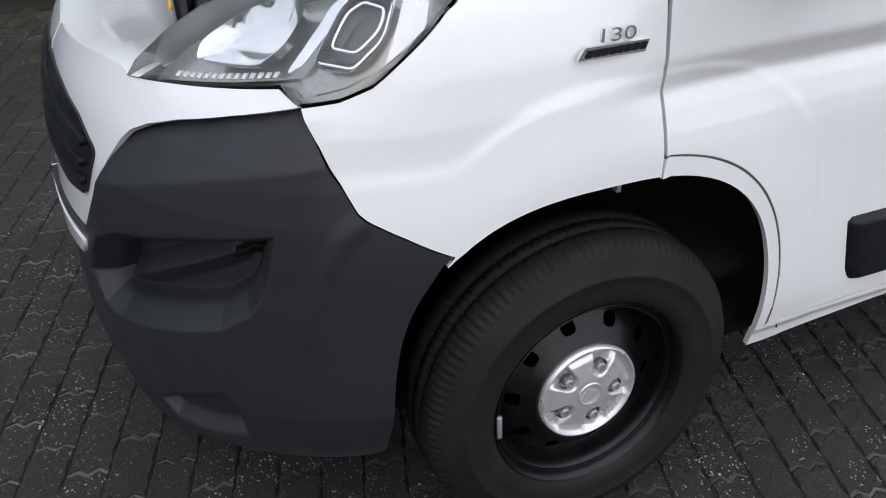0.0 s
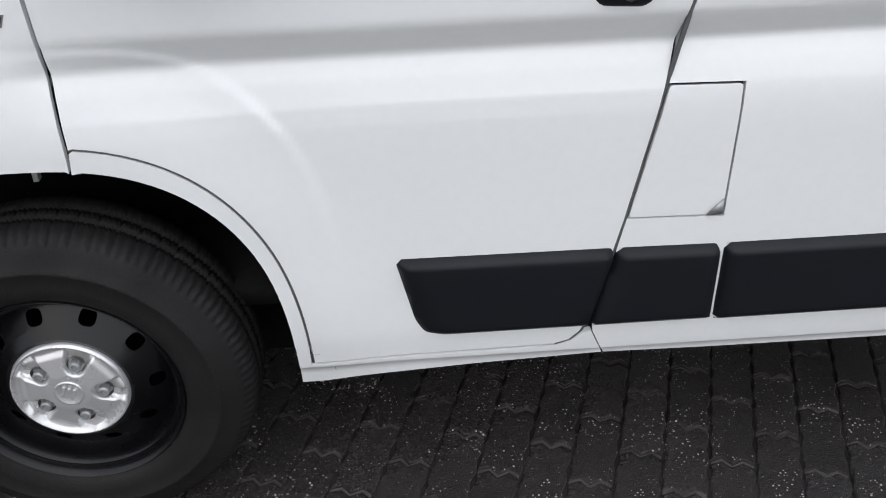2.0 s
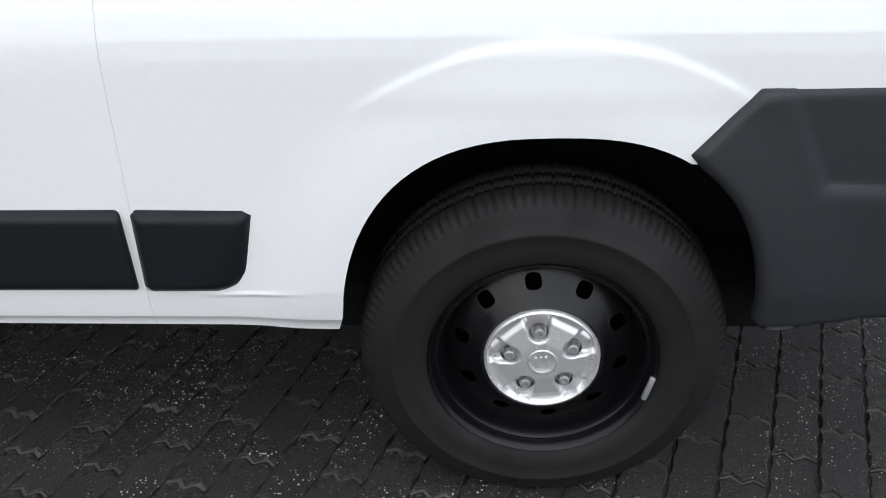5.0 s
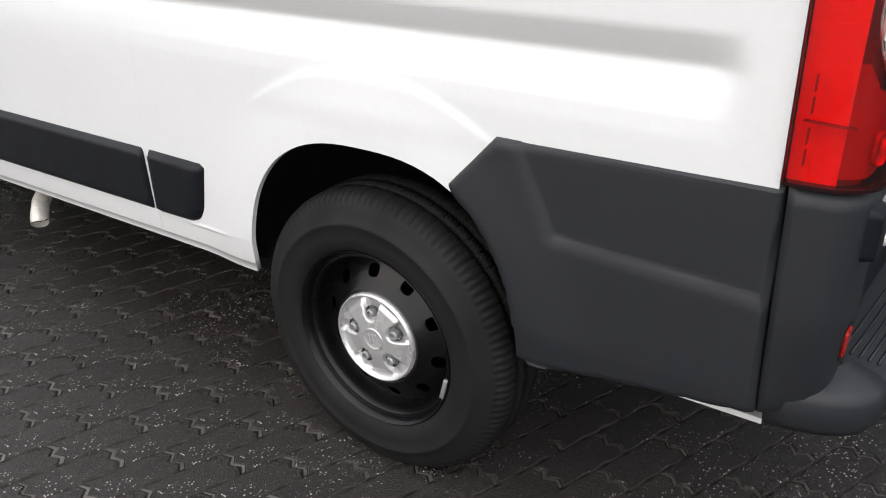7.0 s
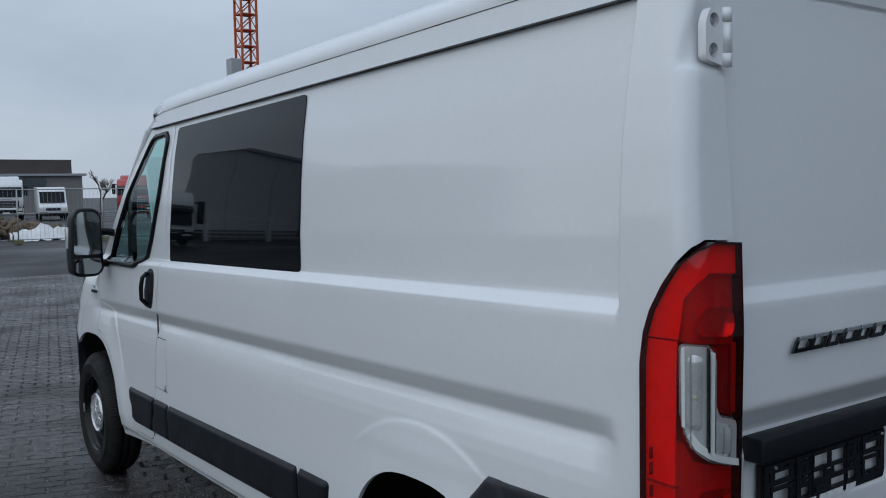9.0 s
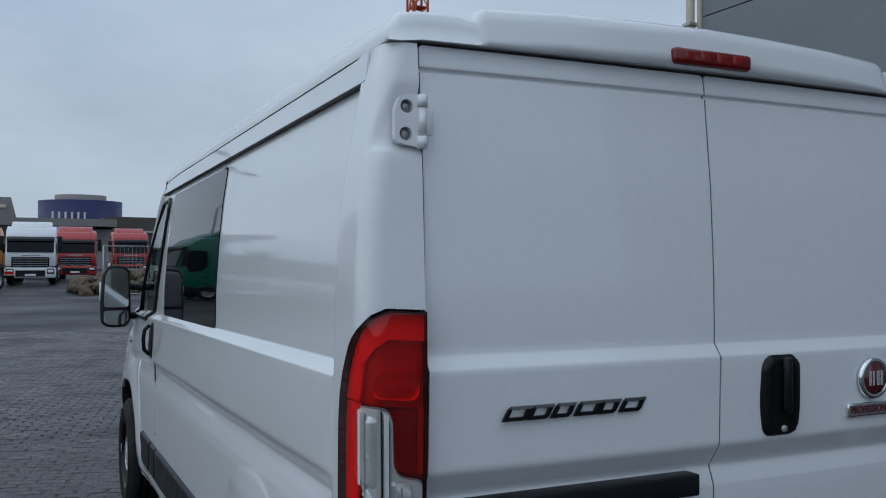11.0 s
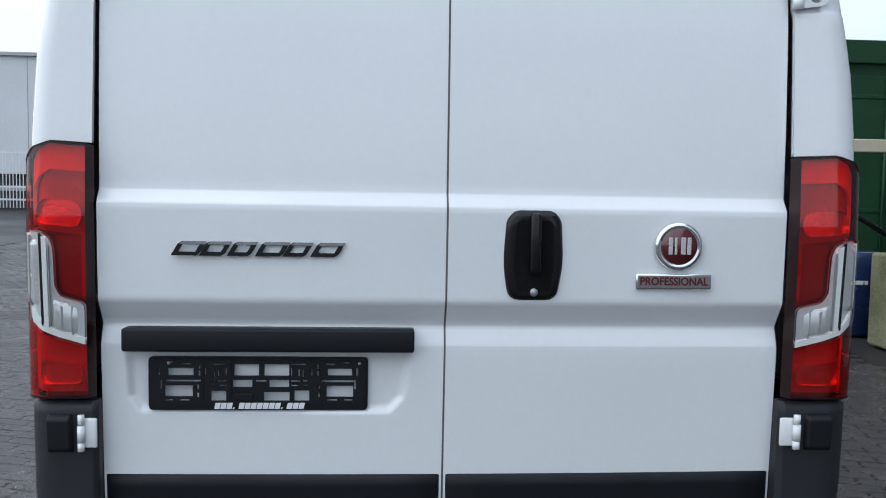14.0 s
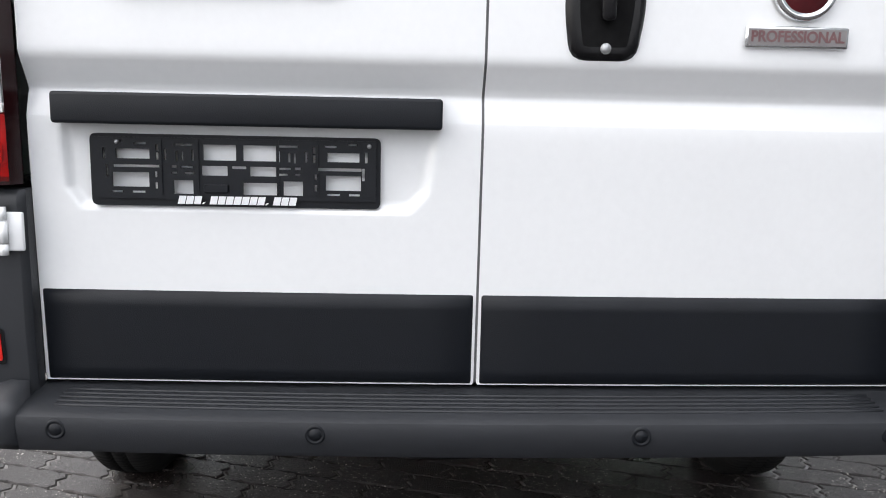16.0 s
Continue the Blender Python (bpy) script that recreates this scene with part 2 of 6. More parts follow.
CREAM = material("cream_paint", (0.62, 0.56, 0.42), 0.5, 0, 0.2, 5.0, 60.0)
ORANGE = material("crane_orange", (0.55, 0.10, 0.02), 0.5, 0, 0.2, 3.0, 20.0)
NAVY = material("navy_cladding", (0.012, 0.016, 0.10), 0.5, 0, 0.15, 1.0, 10.0)
GREYWALL = material("grey_wall", (0.24, 0.23, 0.22), 0.7, 0, 0.2, 0.5, 10.0)
BROWNWALL = material("brown_cladding", (0.085, 0.07, 0.065), 0.7, 0, 0.2, 0.5, 10.0)
WHITEWALL = material("white_cladding", (0.62, 0.63, 0.65), 0.5, 0, 0.1, 0.5, 10.0)
FARGLASS = material("far_glazing", (0.05, 0.06, 0.07), 0.12, 0, 0.4, 0.4, 4.0)
GALV = material("galvanised_steel", (0.42, 0.43, 0.44), 0.45, 0.6, 0.2, 10.0, 90.0)
EARTH = material("rubble_earth", (0.16, 0.12, 0.08), 0.9, 0, 0.5, 3.0, 30.0, 0.8)
BARK = material("bare_twigs", (0.10, 0.075, 0.06), 0.9, 0, 0.3, 5.0, 50.0)
SKIPGREY = material("dark_grey_skip_paint", (0.035, 0.037, 0.040), 0.55, 0, 0.35, 2.0, 40.0, 0.3)
TARP = material("white_tarpaulin", (0.75, 0.75, 0.74), 0.5, 0, 0.15, 4.0, 40.0, 0.4)


def paint(name, color):
    return material(name, color, 0.3, 0, 0.12, 2.0, 30.0, 0, 0.4)


TRUCKGREEN, TRUCKYELLOW, TRUCKRED, TRUCKBLUE = (paint("truck_" + k, c) for k, c in (
    ("green", (0.010, 0.16, 0.095)), ("yellow", (0.72, 0.28, 0.012)), ("red", (0.38, 0.022, 0.018)), ("blue", (0.02, 0.12, 0.42))))
TRUCKWHITE = paint("truck_white", (0.72, 0.73, 0.74))

# ---- mesh helpers ----
def part(name, bm, mat, parent=None, label="", smooth=True):
    me = bpy.data.meshes.new(name)
    bm.to_mesh(me)
    bm.free()
    if mat:
        me.materials.append(mat)
    if smooth:
        me.polygons.foreach_set("use_smooth", [True] * len(me.polygons))
    ob = new(name, me)
    if parent:
        ob.parent = parent
    if label:
        tagged(ob, label)
    return ob


def thing(name, label, category, group="", m=None):
    e = tagged(new(name), label, category, group)
    if m is not None:
        e.matrix_world = m
    return e


def box(bm, x0, x1, y0, y1, z0, z1, bevel=0.0, seg=2, m=None):
    r = bmesh.ops.create_cube(bm, size=1.0, matrix=Matrix.Translation(((x0 + x1) / 2, (y0 + y1) / 2, (z0 + z1) / 2)) @ Matrix.Diagonal((x1 - x0, y1 - y0, z1 - z0, 1)))
    vs = r["verts"]
    if bevel:
        es = list({e for v in vs for e in v.link_edges})
        vs = list({v for f in bmesh.ops.bevel(bm, geom=es, offset=bevel, segments=seg, affect="EDGES", profile=0.5)["faces"] for v in f.verts} | {v for v in vs if v.is_valid})
    if m is not None:
        bmesh.ops.transform(bm, matrix=m, verts=[v for v in vs if v.is_valid])
    return bm


def boxed(*a, **k):
    return box(bmesh.new(), *a, **k)


def sharpen(bm, degrees=35):
    for e in bm.edges:
        e.smooth = len(e.link_faces) == 2 and e.calc_face_angle(0) < radians(degrees)
    return bm


def tube(bm, pts, r, seg=10, cap=True):
    """A round bar along points."""
    pts = [Vector(p) for p in pts]
    rings = []
    for i, p in enumerate(pts):
        d = (pts[min(i + 1, len(pts) - 1)] - pts[max(i - 1, 0)]).normalized()
        a = d.orthogonal().normalized()
        if rings:
            a = (last - d * last.dot(d)).normalized()
        last = a
        b = d.cross(a)
        rr = r[i] if isinstance(r, (list, tuple)) else r
        rings.append([bm.verts.new(p + rr * (math.cos(t) * a + math.sin(t) * b)) for t in (2 * math.pi * k / seg for k in range(seg))])
    for q0, q1 in zip(rings, rings[1:]):
        for k in range(seg):
            bm.faces.new((q0[k], q0[(k + 1) % seg], q1[(k + 1) % seg], q1[k]))
    if cap:
        bm.faces.new(rings[0][::-1])
        bm.faces.new(rings[-1])
    return bm


def lathe(bm, profile, seg=64, skip=None, m=None):
    """Turn a profile of (radius, depth) rows round the y axis; skip(row, segment) leaves a face out."""
    rows = []
    for r, d in profile:
        rows.append([bm.verts.new((r * math.cos(2 * math.pi * k / seg), d, r * math.sin(2 * math.pi * k / seg))) for k in range(seg)])
    for i, (a, b) in enumerate(zip(rows, rows[1:])):
        for k in range(seg):
            if skip and skip(i, k):
                continue
            bm.faces.new((a[k], b[k], b[(k + 1) % seg], a[(k + 1) % seg]))
    bmesh.ops.remove_doubles(bm, verts=[v for r in rows for v in r], dist=1e-5)
    if m is not None:
        bm.transform(m)
    return bm


def prism(bm, outline, depth, m=None, bevel=0.0):
    """Extrude a flat outline in x, z by depth along y."""
    vs = [bm.verts.new((x, 0, z)) for x, z in outline]
    f = bm.faces.new(vs)
    r = bmesh.ops.extrude_face_region(bm, geom=[f])
    top = [g for g in r["geom"] if isinstance(g, bmesh.types.BMVert)]
    bmesh.ops.translate(bm, verts=top, vec=(0, depth, 0))
    bmesh.ops.recalc_face_normals(bm, faces=bm.faces)
    if bevel:
        bmesh.ops.bevel(bm, geom=[e for e in bm.edges], offset=bevel, segments=2, affect="EDGES", profile=0.5)
    if m is not None:
        bm.transform(m)
    return bm


def holed_plate(outline, holes, depth, m=None):
    """A flat plate in x, z with holes punched through it, extruded by depth along y."""
    bm = bmesh.new()
    for loop in [outline] + holes:
        vs = [bm.verts.new((x, 0, z)) for x, z in loop]
        for a, b in zip(vs, vs[1:] + vs[:1]):
            bm.edges.new((a, b))
    bmesh.ops.triangle_fill(bm, use_beauty=True, use_dissolve=False, edges=bm.edges[:])
    r = bmesh.ops.extrude_face_region(bm, geom=bm.faces[:])
    bmesh.ops.translate(bm, verts=[g for g in r["geom"] if isinstance(g, bmesh.types.BMVert)], vec=(0, depth, 0))
    bmesh.ops.recalc_face_normals(bm, faces=bm.faces)
    if m is not None:
        bm.transform(m)
    return bm


def lettering(name, text, size, depth, mat, parent, m, label="", stretch=1.0, bold=0.0):
    cu = bpy.data.curves.new(name, "FONT")
    cu.body, cu.size, cu.extrude, cu.align_x, cu.align_y = text, size, depth, "CENTER", "CENTER"
    cu.offset = bold
    tmp = bpy.data.objects.new(name, cu)
    scene.collection.objects.link(tmp)
    me = bpy.data.meshes.new_from_object(tmp.evaluated_get(bpy.context.evaluated_depsgraph_get()))
    bpy.data.objects.remove(tmp)
    me.transform(m @ Matrix.Diagonal((stretch, 1, 1, 1)))
    me.materials.clear()
    me.materials.append(mat)
    ob = new(name, me)
    ob.parent = parent
    return tagged(ob, label) if label else ob


# ---- body surface ----
RAKE = 0.0227


def lerp_table(t, z):
    """Value at z of a table of (z, value) rows, straight between them."""
    if z <= t[0][0]:
        return t[0][1]
    for (z0, v0), (z1, v1) in zip(t, t[1:]):
        if z <= z1:
            return v0 + (v1 - v0) * (z - z0) / (z1 - z0)
    return t[-1][1]
def ease(a, b, x):
    x = min(1.0, max(0.0, (x - a) / (b - a)))
    return x * x * (3 - 2 * x)
# inset of the side from the widest plane, by height: with the belt ledge and the groove, and without
SIDE = [(0.35, 0.030), (0.396, 0.0225), (0.3985, 0.0185), (0.402, 0.0175), (0.47, 0.010), (0.64, 0.007), (0.88, 0.006), (0.925, 0.0065), (0.96, 0.010), (1.006, 0.021), (1.034, 0.032), (1.040, 0.0335), (1.046, 0.0325), (1.092, 0.0075), (1.100, 0.0045), (1.108, 0.0035),
        (1.20, 0.003), (1.327, 0.0075), (1.3305, 0.0085), (1.334, 0.0115), (1.357, 0.0375), (1.3605, 0.0405), (1.364, 0.0415), (1.5, 0.042), (1.7, 0.054), (1.85, 0.068), (2.03, 0.094), (2.06, 0.100)]
PLAIN = [(0.35, 0.030), (0.40, 0.018), (0.47, 0.010), (0.64, 0.008), (1.0, 0.006), (1.2, 0.006), (1.4, 0.006), (1.55, 0.009), (1.7, 0.018), (1.85, 0.038), (2.03, 0.071), (2.06, 0.078), (2.11, 0.090)]
FENDER = [(0.37, 0.035), (0.47, 0.012), (0.9, 0.006), (1.05, 0.012), (1.15, 0.028), (1.22, 0.05), (1.28, 0.085), (1.33, 0.14)]
NOSE = [(0.2, -0.86), (0.28, -0.92), (0.40, -0.95), (0.70, -0.955), (0.90, -0.93), (1.00, -0.90), (1.08, -0.85), (1.16, -0.76), (1.24, -0.62), (1.32, -0.45)]
def arch_bulge(x, z):
    """How far the wheel arches stand out at x, z."""
    out = 0.0
    for cx, cz, r0, r1 in ((0.01, 0.394, 0.47, 0.69), (3.45, 0.311, 0.47, 0.645)):
        r = math.hypot((x - cx) / (0.93 if z > cz else 0.86), z - cz)
        k = 1 - ease(r1 - 0.17, r1 + 0.02, r)
        out = max(out, 0.016 * k * ease(-0.12, 0.2, z - cz))
    r = math.hypot(x - 3.452, z - 0.364)
    crease = 0.0034 * (1 - ease(0.577, 0.592, r)) * ease(0.81, 0.87, z) if z > 0.80 else 0.0
    if x < 0.7 and z > 0.6:
        q = ((abs(x - 0.1) / (0.45 if x > 0.1 else 0.565)) ** 2.6 + ((z - 0.55) / 0.535) ** 2.6) ** (1 / 2.6) if z > 0.55 else 2.0
        crease += (0.0036 + 0.0016 * ease(0.1, 0.3, x)) * (1 - ease(0.984 - 0.022 * (1 - ease(0.0, 0.2, x)), 1.006 + 0.008 * (1 - ease(0.0, 0.2, x)), q)) * ease(0.62, 0.82, z)
    return out + crease
def side_inset(x, z):
    belt = ease(0.05, 0.16, x) * (1 - ease(4.236, 4.254, x)) if z > 1.2 else ease(-0.25, 0.35, x) * (1 - ease(4.17, 4.262, x))
    y = belt * lerp_table(SIDE, z) + (1 - belt) * lerp_table(PLAIN, z)
    f = 1 - ease(-0.1, 0.15, x)
    if f > 0:
        y = (1 - f) * y + f * lerp_table(FENDER, z)
    if 2.7 < x < 3.05 and 0.42 < z < 0.50:
        y -= 0.0045 * max(0.0, 1 - abs(z - 0.459 - 0.05 * (x - 2.88)) / 0.007) * ease(2.79, 2.83, x) * (1 - ease(2.945, 2.962, x))
    return y - arch_bulge(x, z)
CORNER_X = -0.30
def surf(u, z):
    """A point of the left body side: u is x along the side, and runs on round the front corner to the middle (u = -1.6)."""
    if u >= CORNER_X:
        return (u, side_inset(u, z), z)
    p = min(1.0, (CORNER_X - u) / 1.3) * math.pi / 2
    y0 = side_inset(CORNER_X, z)
    nose = lerp_table(NOSE, z)
    e = 2 / 2.3
    return (CORNER_X - (CORNER_X - nose) * math.sin(p) ** e, 1.0 - (1.0 - y0) * math.cos(p) ** e, z)

REAR = [(0.40, 4.400), (0.50, 4.405), (0.67, 4.412), (0.985, 4.426), (1.010, 4.425), (1.046, 4.411), (1.053, 4.4075), (1.060, 4.4085), (1.108, 4.440), (1.115, 4.445), (1.124, 4.4475), (1.348, 4.4515), (1.3515, 4.4505), (1.355, 4.4480), (1.379, 4.4300), (1.3825, 4.4280), (1.386, 4.4272),
        (1.45, 4.4268), (1.55, 4.4245), (1.65, 4.4200), (1.8, 4.411), (2.033, 4.387), (2.0365, 4.3865), (2.038, 4.377), (2.047, 4.3755), (2.0485, 4.385), (2.052, 4.3855), (2.11, 4.377)]
REARCORNER = [(0.38, 4.415), (0.6, 4.43), (0.9, 4.435), (1.3, 4.442), (1.5, 4.435), (1.8, 4.413), (2.03, 4.388), (2.1, 4.378)]
PLATE_DENT = [(0.225, 1.000), (0.925, 1.000), (0.905, 0.875), (0.87, 0.838), (0.26, 0.838), (0.232, 0.875)]
FOG_DENT = [(-1.32, 0.60), (-1.22, 0.735), (-1.13, 0.785), (-0.884, 0.851), (-0.684, 0.882), (-0.700, 0.803), (-0.722, 0.752), (-0.752, 0.712), (-0.829, 0.665), (-0.984, 0.616), (-1.20, 0.548), (-1.27, 0.545)]
FOG_RIDGE = [(-1.24, 0.60), (-1.013, 0.714), (-0.815, 0.799)]
SHOULDER = [(-1.6, 0.76), (-1.153, 0.884), (-0.95, 0.942), (-0.824, 0.973), (-0.70, 0.992), (-0.578, 1.006), (-0.3, 1.03)]
FLARE = [(-0.500, 0.905), (-0.544, 0.872), (-0.58, 0.81), (-0.603, 0.726), (-0.617, 0.630)]
LOW_DENT = [(-1.10, 0.37), (-0.96, 0.455), (-0.854, 0.498), (-0.825, 0.484), (-0.788, 0.392), (-0.90, 0.362), (-1.05, 0.335)]
CLAD_DENT = [(3.91, 0.672), (4.33, 0.655), (4.36, 0.90), (3.80, 0.90), (3.835, 0.83)]


HINGE_POCKET = [(0.085, 1.842), (0.33, 1.842), (0.33, 2.000), (0.120, 2.000)]


def poly_dist(poly, a, b):
    """Distance to a polygon's outline, positive inside."""
    best, inside = 9.0, False
    for (x0, y0), (x1, y1) in zip(poly, poly[1:] + poly[:1]):
        dx, dy = x1 - x0, y1 - y0
        t = min(1, max(0, ((a - x0) * dx + (b - y0) * dy) / (dx * dx + dy * dy + 1e-12)))
        best = min(best, math.hypot(a - x0 - t * dx, b - y0 - t * dy))
        if (y0 > b) != (y1 > b) and a < x0 + (b - y0) / (y1 - y0) * dx:
            inside = not inside
    return best if inside else -best


def rear(y, z):
    x = lerp_table(REAR, z) - 0.014 * ((y - 1.0) / 0.84) ** 2
    d = poly_dist(PLATE_DENT, y, z)
    return (x - 0.014 * ease(-0.002, 0.018, d), y, z)


def rear_corner(s, z):
    """The rear corner: s runs rearwards from x = 4.28 along the side, round the corner and inwards over the rear face."""
    ys, xr, r = lerp_table(PLAIN, z), lerp_table(REARCORNER, z), 0.05
    a = xr - r - 4.28
    if s <= a:
        return (4.28 + s, ys, z)
    if s <= a + r * math.pi / 2:
        t = (s - a) / r
        q = r - 0.013 * ease(0.0, 0.022, poly_dist(HINGE_POCKET, s, z)) * math.sin(t)
        return (xr - r + q * math.sin(t), ys + r - q * math.cos(t), z)
    s1 = a + r * math.pi / 2
    d = 0.013 * ease(0.0, 0.022, poly_dist(HINGE_POCKET, s, z))
    return (xr - d, ys + r + (s - s1) / (0.296 - s1) * (0.1615 - ys - r), z)


def bumper_corner(s, z):
    """The rear bumper corner draws in towards its foot."""
    x, y, z2 = rear_corner(s, z)
    return (x, y + (0.010 + 0.034 * (1 - ease(0.40, 0.66, z))) * ease(0.04, 0.10, s) * (1 - ease(0.16, 0.29, s)), z2)


def lamp_face(s, z):
    """The tail lamp stands proud of the rear face."""
    x, y, z = rear_corner(s, z)
    return (x + 0.014 * ease(0.10, 0.20, s), y, z)


def line_dist(line, a, b):
    """Distance to an open line of points."""
    best = 9.0
    for (x0, y0), (x1, y1) in zip(line, line[1:]):
        dx, dy = x1 - x0, y1 - y0
        t = min(1, max(0, ((a - x0) * dx + (b - y0) * dy) / (dx * dx + dy * dy)))
        best = min(best, math.hypot(a - x0 - t * dx, b - y0 - t * dy))
    return best


def bumper(u, z):
    """The front bumper corner: fog lamp recess with a sloping lip and an inner ridge, lower scoop, arch flare and a top that leans back."""
    x, y, z2 = surf(u, z)
    q = poly_dist(FOG_DENT, u, z)
    d = 0.0
    if q > -0.003:
        under = ease(0.0, 0.06, 0.80 + (u + 1.12) * 0.2085 - z)
        w = 0.008 + 0.022 * under
        d = (0.008 + 0.038 * under) * min(1.0, max(0.0, (q + 0.002) / w)) + 0.050 * ease(w - 0.001, w + 0.010, q)
        d -= 0.030 * max(0.0, 1 - line_dist(FOG_RIDGE, u, z) / 0.038) * ease(w + 0.004, w + 0.02, q)
    d += 0.034 * ease(-0.002, 0.022, poly_dist(LOW_DENT, u, z))
    up = z - lerp_table(SHOULDER, u)
    d += (0.26 * max(0.0, up) - 0.016 * max(0.0, 1 - (up / 0.10 if up > 0 else -up / 0.20))) * (1 - ease(-0.62, -0.50, u))
    if -0.75 < u < -0.4:
        d -= 0.006 * (1 - ease(0.0, 0.035, line_dist(FLARE, u, z))) * ease(0.60, 0.70, z)
    k = min(1.0, max(0.0, (CORNER_X - u) / 1.3))
    return (x + d * math.sin(k * math.pi / 2), y + d * math.cos(k * math.pi / 2), z2)


def cladding(x, z):
    return (x, side_inset(x, z) + 0.008 * ease(0, 0.024, poly_dist(CLAD_DENT, x, z)), z)


def inset(poly, d):
    """The polygon with all its edges moved inwards by d."""
    area = sum(x0 * y1 - x1 * y0 for (x0, y0), (x1, y1) in zip(poly, poly[1:] + poly[:1]))
    d = d if area > 0 else -d
    out, n = [], len(poly)
    for i in range(n):
        p0, p1, p2 = Vector(poly[i - 1]), Vector(poly[i]), Vector(poly[(i + 1) % n])
        a, b = (p1 - p0).normalized(), (p2 - p1).normalized()
        na, nb = Vector((-a.y, a.x)), Vector((-b.y, b.x))
        k = na + nb
        k = k / max(0.35, k.dot(na)) if k.length > 1e-6 else na
        out.append(tuple(p1 + k * d))
    return out


def rounded(poly, r, seg=4):
    """The polygon with its corners rounded."""
    out, n = [], len(poly)
    for i in range(n):
        p0, p1, p2 = Vector(poly[i - 1]), Vector(poly[i]), Vector(poly[(i + 1) % n])
        a, b = p0 - p1, p2 - p1
        q = min(r, a.length * 0.45, b.length * 0.45)
        s, e = p1 + a.normalized() * q, p1 + b.normalized() * q
        for k in range(seg + 1):
            t = k / seg
            out.append(tuple(s * (1 - t) ** 2 + p1 * 2 * t * (1 - t) + e * t * t))
    return out


def clip(poly, axis, value, keep_above):
    out = []
    for p, q in zip(poly, poly[1:] + poly[:1]):
        ip, iq = (p[axis] >= value) == keep_above or p[axis] == value, (q[axis] >= value) == keep_above or q[axis] == value
        if ip:
            out.append(p)
        if ip != iq:
            t = (value - p[axis]) / (q[axis] - p[axis])
            w = [p[0] + t * (q[0] - p[0]), p[1] + t * (q[1] - p[1])]
            w[axis] = value
            out.append(tuple(w))
    return out


ZLINES = sorted({z for z, _ in SIDE} | {z for z, _ in REAR})


def panel(name, poly, f, mat, parent, lift=0.0, lip=0.014, step=(0.06, 0.05), gap=0.0, soft=0.0, mirror=False, label="", lines=True, ring=False, fine=(), chamfer=False, square=0.0):
    """A sheet panel: the polygon (along, z) laid on the surface f, raised by lift, its rim turned in by lip.
    soft: the rim falls off over that width, as a moulded edge, or straight where chamfer is set, but for a square end past the place square. mirror: the same panel on the other side of the vehicle."""
    if gap:
        poly = inset(poly, gap)
    a0, a1 = min(p[0] for p in poly), max(p[0] for p in poly)
    z0, z1 = min(p[1] for p in poly), max(p[1] for p in poly)
    na, nz = max(1, round((a1 - a0) / step[0])), max(1, round((z1 - z0) / step[1]))
    al = [a0 + (a1 - a0) * i / na for i in range(na + 1)]
    zl = [z0 + (z1 - z0) * i / nz for i in range(nz + 1)]
    if lines:
        keep = [z for z in ZLINES if z0 < z < z1]
        zl = sorted(keep + [z for z in zl if all(abs(z - q) > 0.006 for q in keep)])
    for axis, lo, hi, st in fine:
        ticks = [lo + (hi - lo) * q / round((hi - lo) / st) for q in range(round((hi - lo) / st) + 1)]
        grid = al if axis == 0 else zl
        grid[:] = sorted([g for g in grid if g in (a0, a1, z0, z1) or not lo - st * 0.4 < g < hi + st * 0.4] + [g for g in ticks if (a0 < g < a1 if axis == 0 else z0 < g < z1)])
    if soft:
        al = sorted(al + [a0 + soft, a1 - soft])
        zl = sorted(zl + [z0 + soft, z1 - soft])
    bm, seen = bmesh.new(), {}
    fall = [(a + (0.1 if square and a > square else 0.0), z) for a, z in poly]

    def vert(a, z):
        key = (round(a, 5), round(z, 5))
        if key not in seen:
            e = 1e-3
            p = Vector(f(a, z))
            n = (Vector(f(a + e, z)) - Vector(f(a - e, z))).cross(Vector(f(a, z + e)) - Vector(f(a, z - e))).normalized()
            up = lift
            if soft:
                d = abs(poly_dist(fall, a, z))
                up = lift * (min(1.0, d / soft) if chamfer else math.sqrt(max(0.0, 1 - (1 - min(1.0, d / soft)) ** 2)))
            v = bm.verts.new(p + n * up)
            seen[key] = v
            on_rim[v] = abs(poly_dist(poly, a, z)) < 2e-4
            turned[v] = p - n * lip
        return seen[key]

    turned, on_rim = {}, {}
    for zi in range(len(zl) - 1):
        band = clip(clip(poly, 1, zl[zi], True), 1, zl[zi + 1], False)
        if len(band) < 3:
            continue
        for ai in range(len(al) - 1):
            c = clip(clip(band, 0, al[ai], True), 0, al[ai + 1], False)
            vs = []
            for p in c:
                v = vert(*p)
                if v not in vs:
                    vs.append(v)
            if len(vs) < 3:
                continue
            ar = sum(p[0] * q[1] - q[0] * p[1] for p, q in zip(c, c[1:] + c[:1]))
            if abs(ar) < 1e-9:
                continue
            try:
                bm.faces.new(vs if ar > 0 else vs[::-1])
            except ValueError:
                pass
    if lip:
        rim = [e for e in bm.edges if len(e.link_faces) == 1 and on_rim[e.verts[0]] and on_rim[e.verts[1]]]
        inner = list(bm.faces)
        for e in rim:
            e.smooth = False
        low = {}
        for e in rim:
            l = e.link_loops[0]
            a, b = l.vert, l.link_loop_next.vert
            for v in (a, b):
                if v not in low:
                    low[v] = bm.verts.new(turned[v])
            try:
                bm.faces.new((b, a, low[a], low[b]))
            except ValueError:
                pass
        if ring:
            bmesh.ops.delete(bm, geom=inner, context="FACES_ONLY")
    if chamfer:
        sharpen(bm, 14)
    return vpart(name, bm, mat, parent, label, mirror)


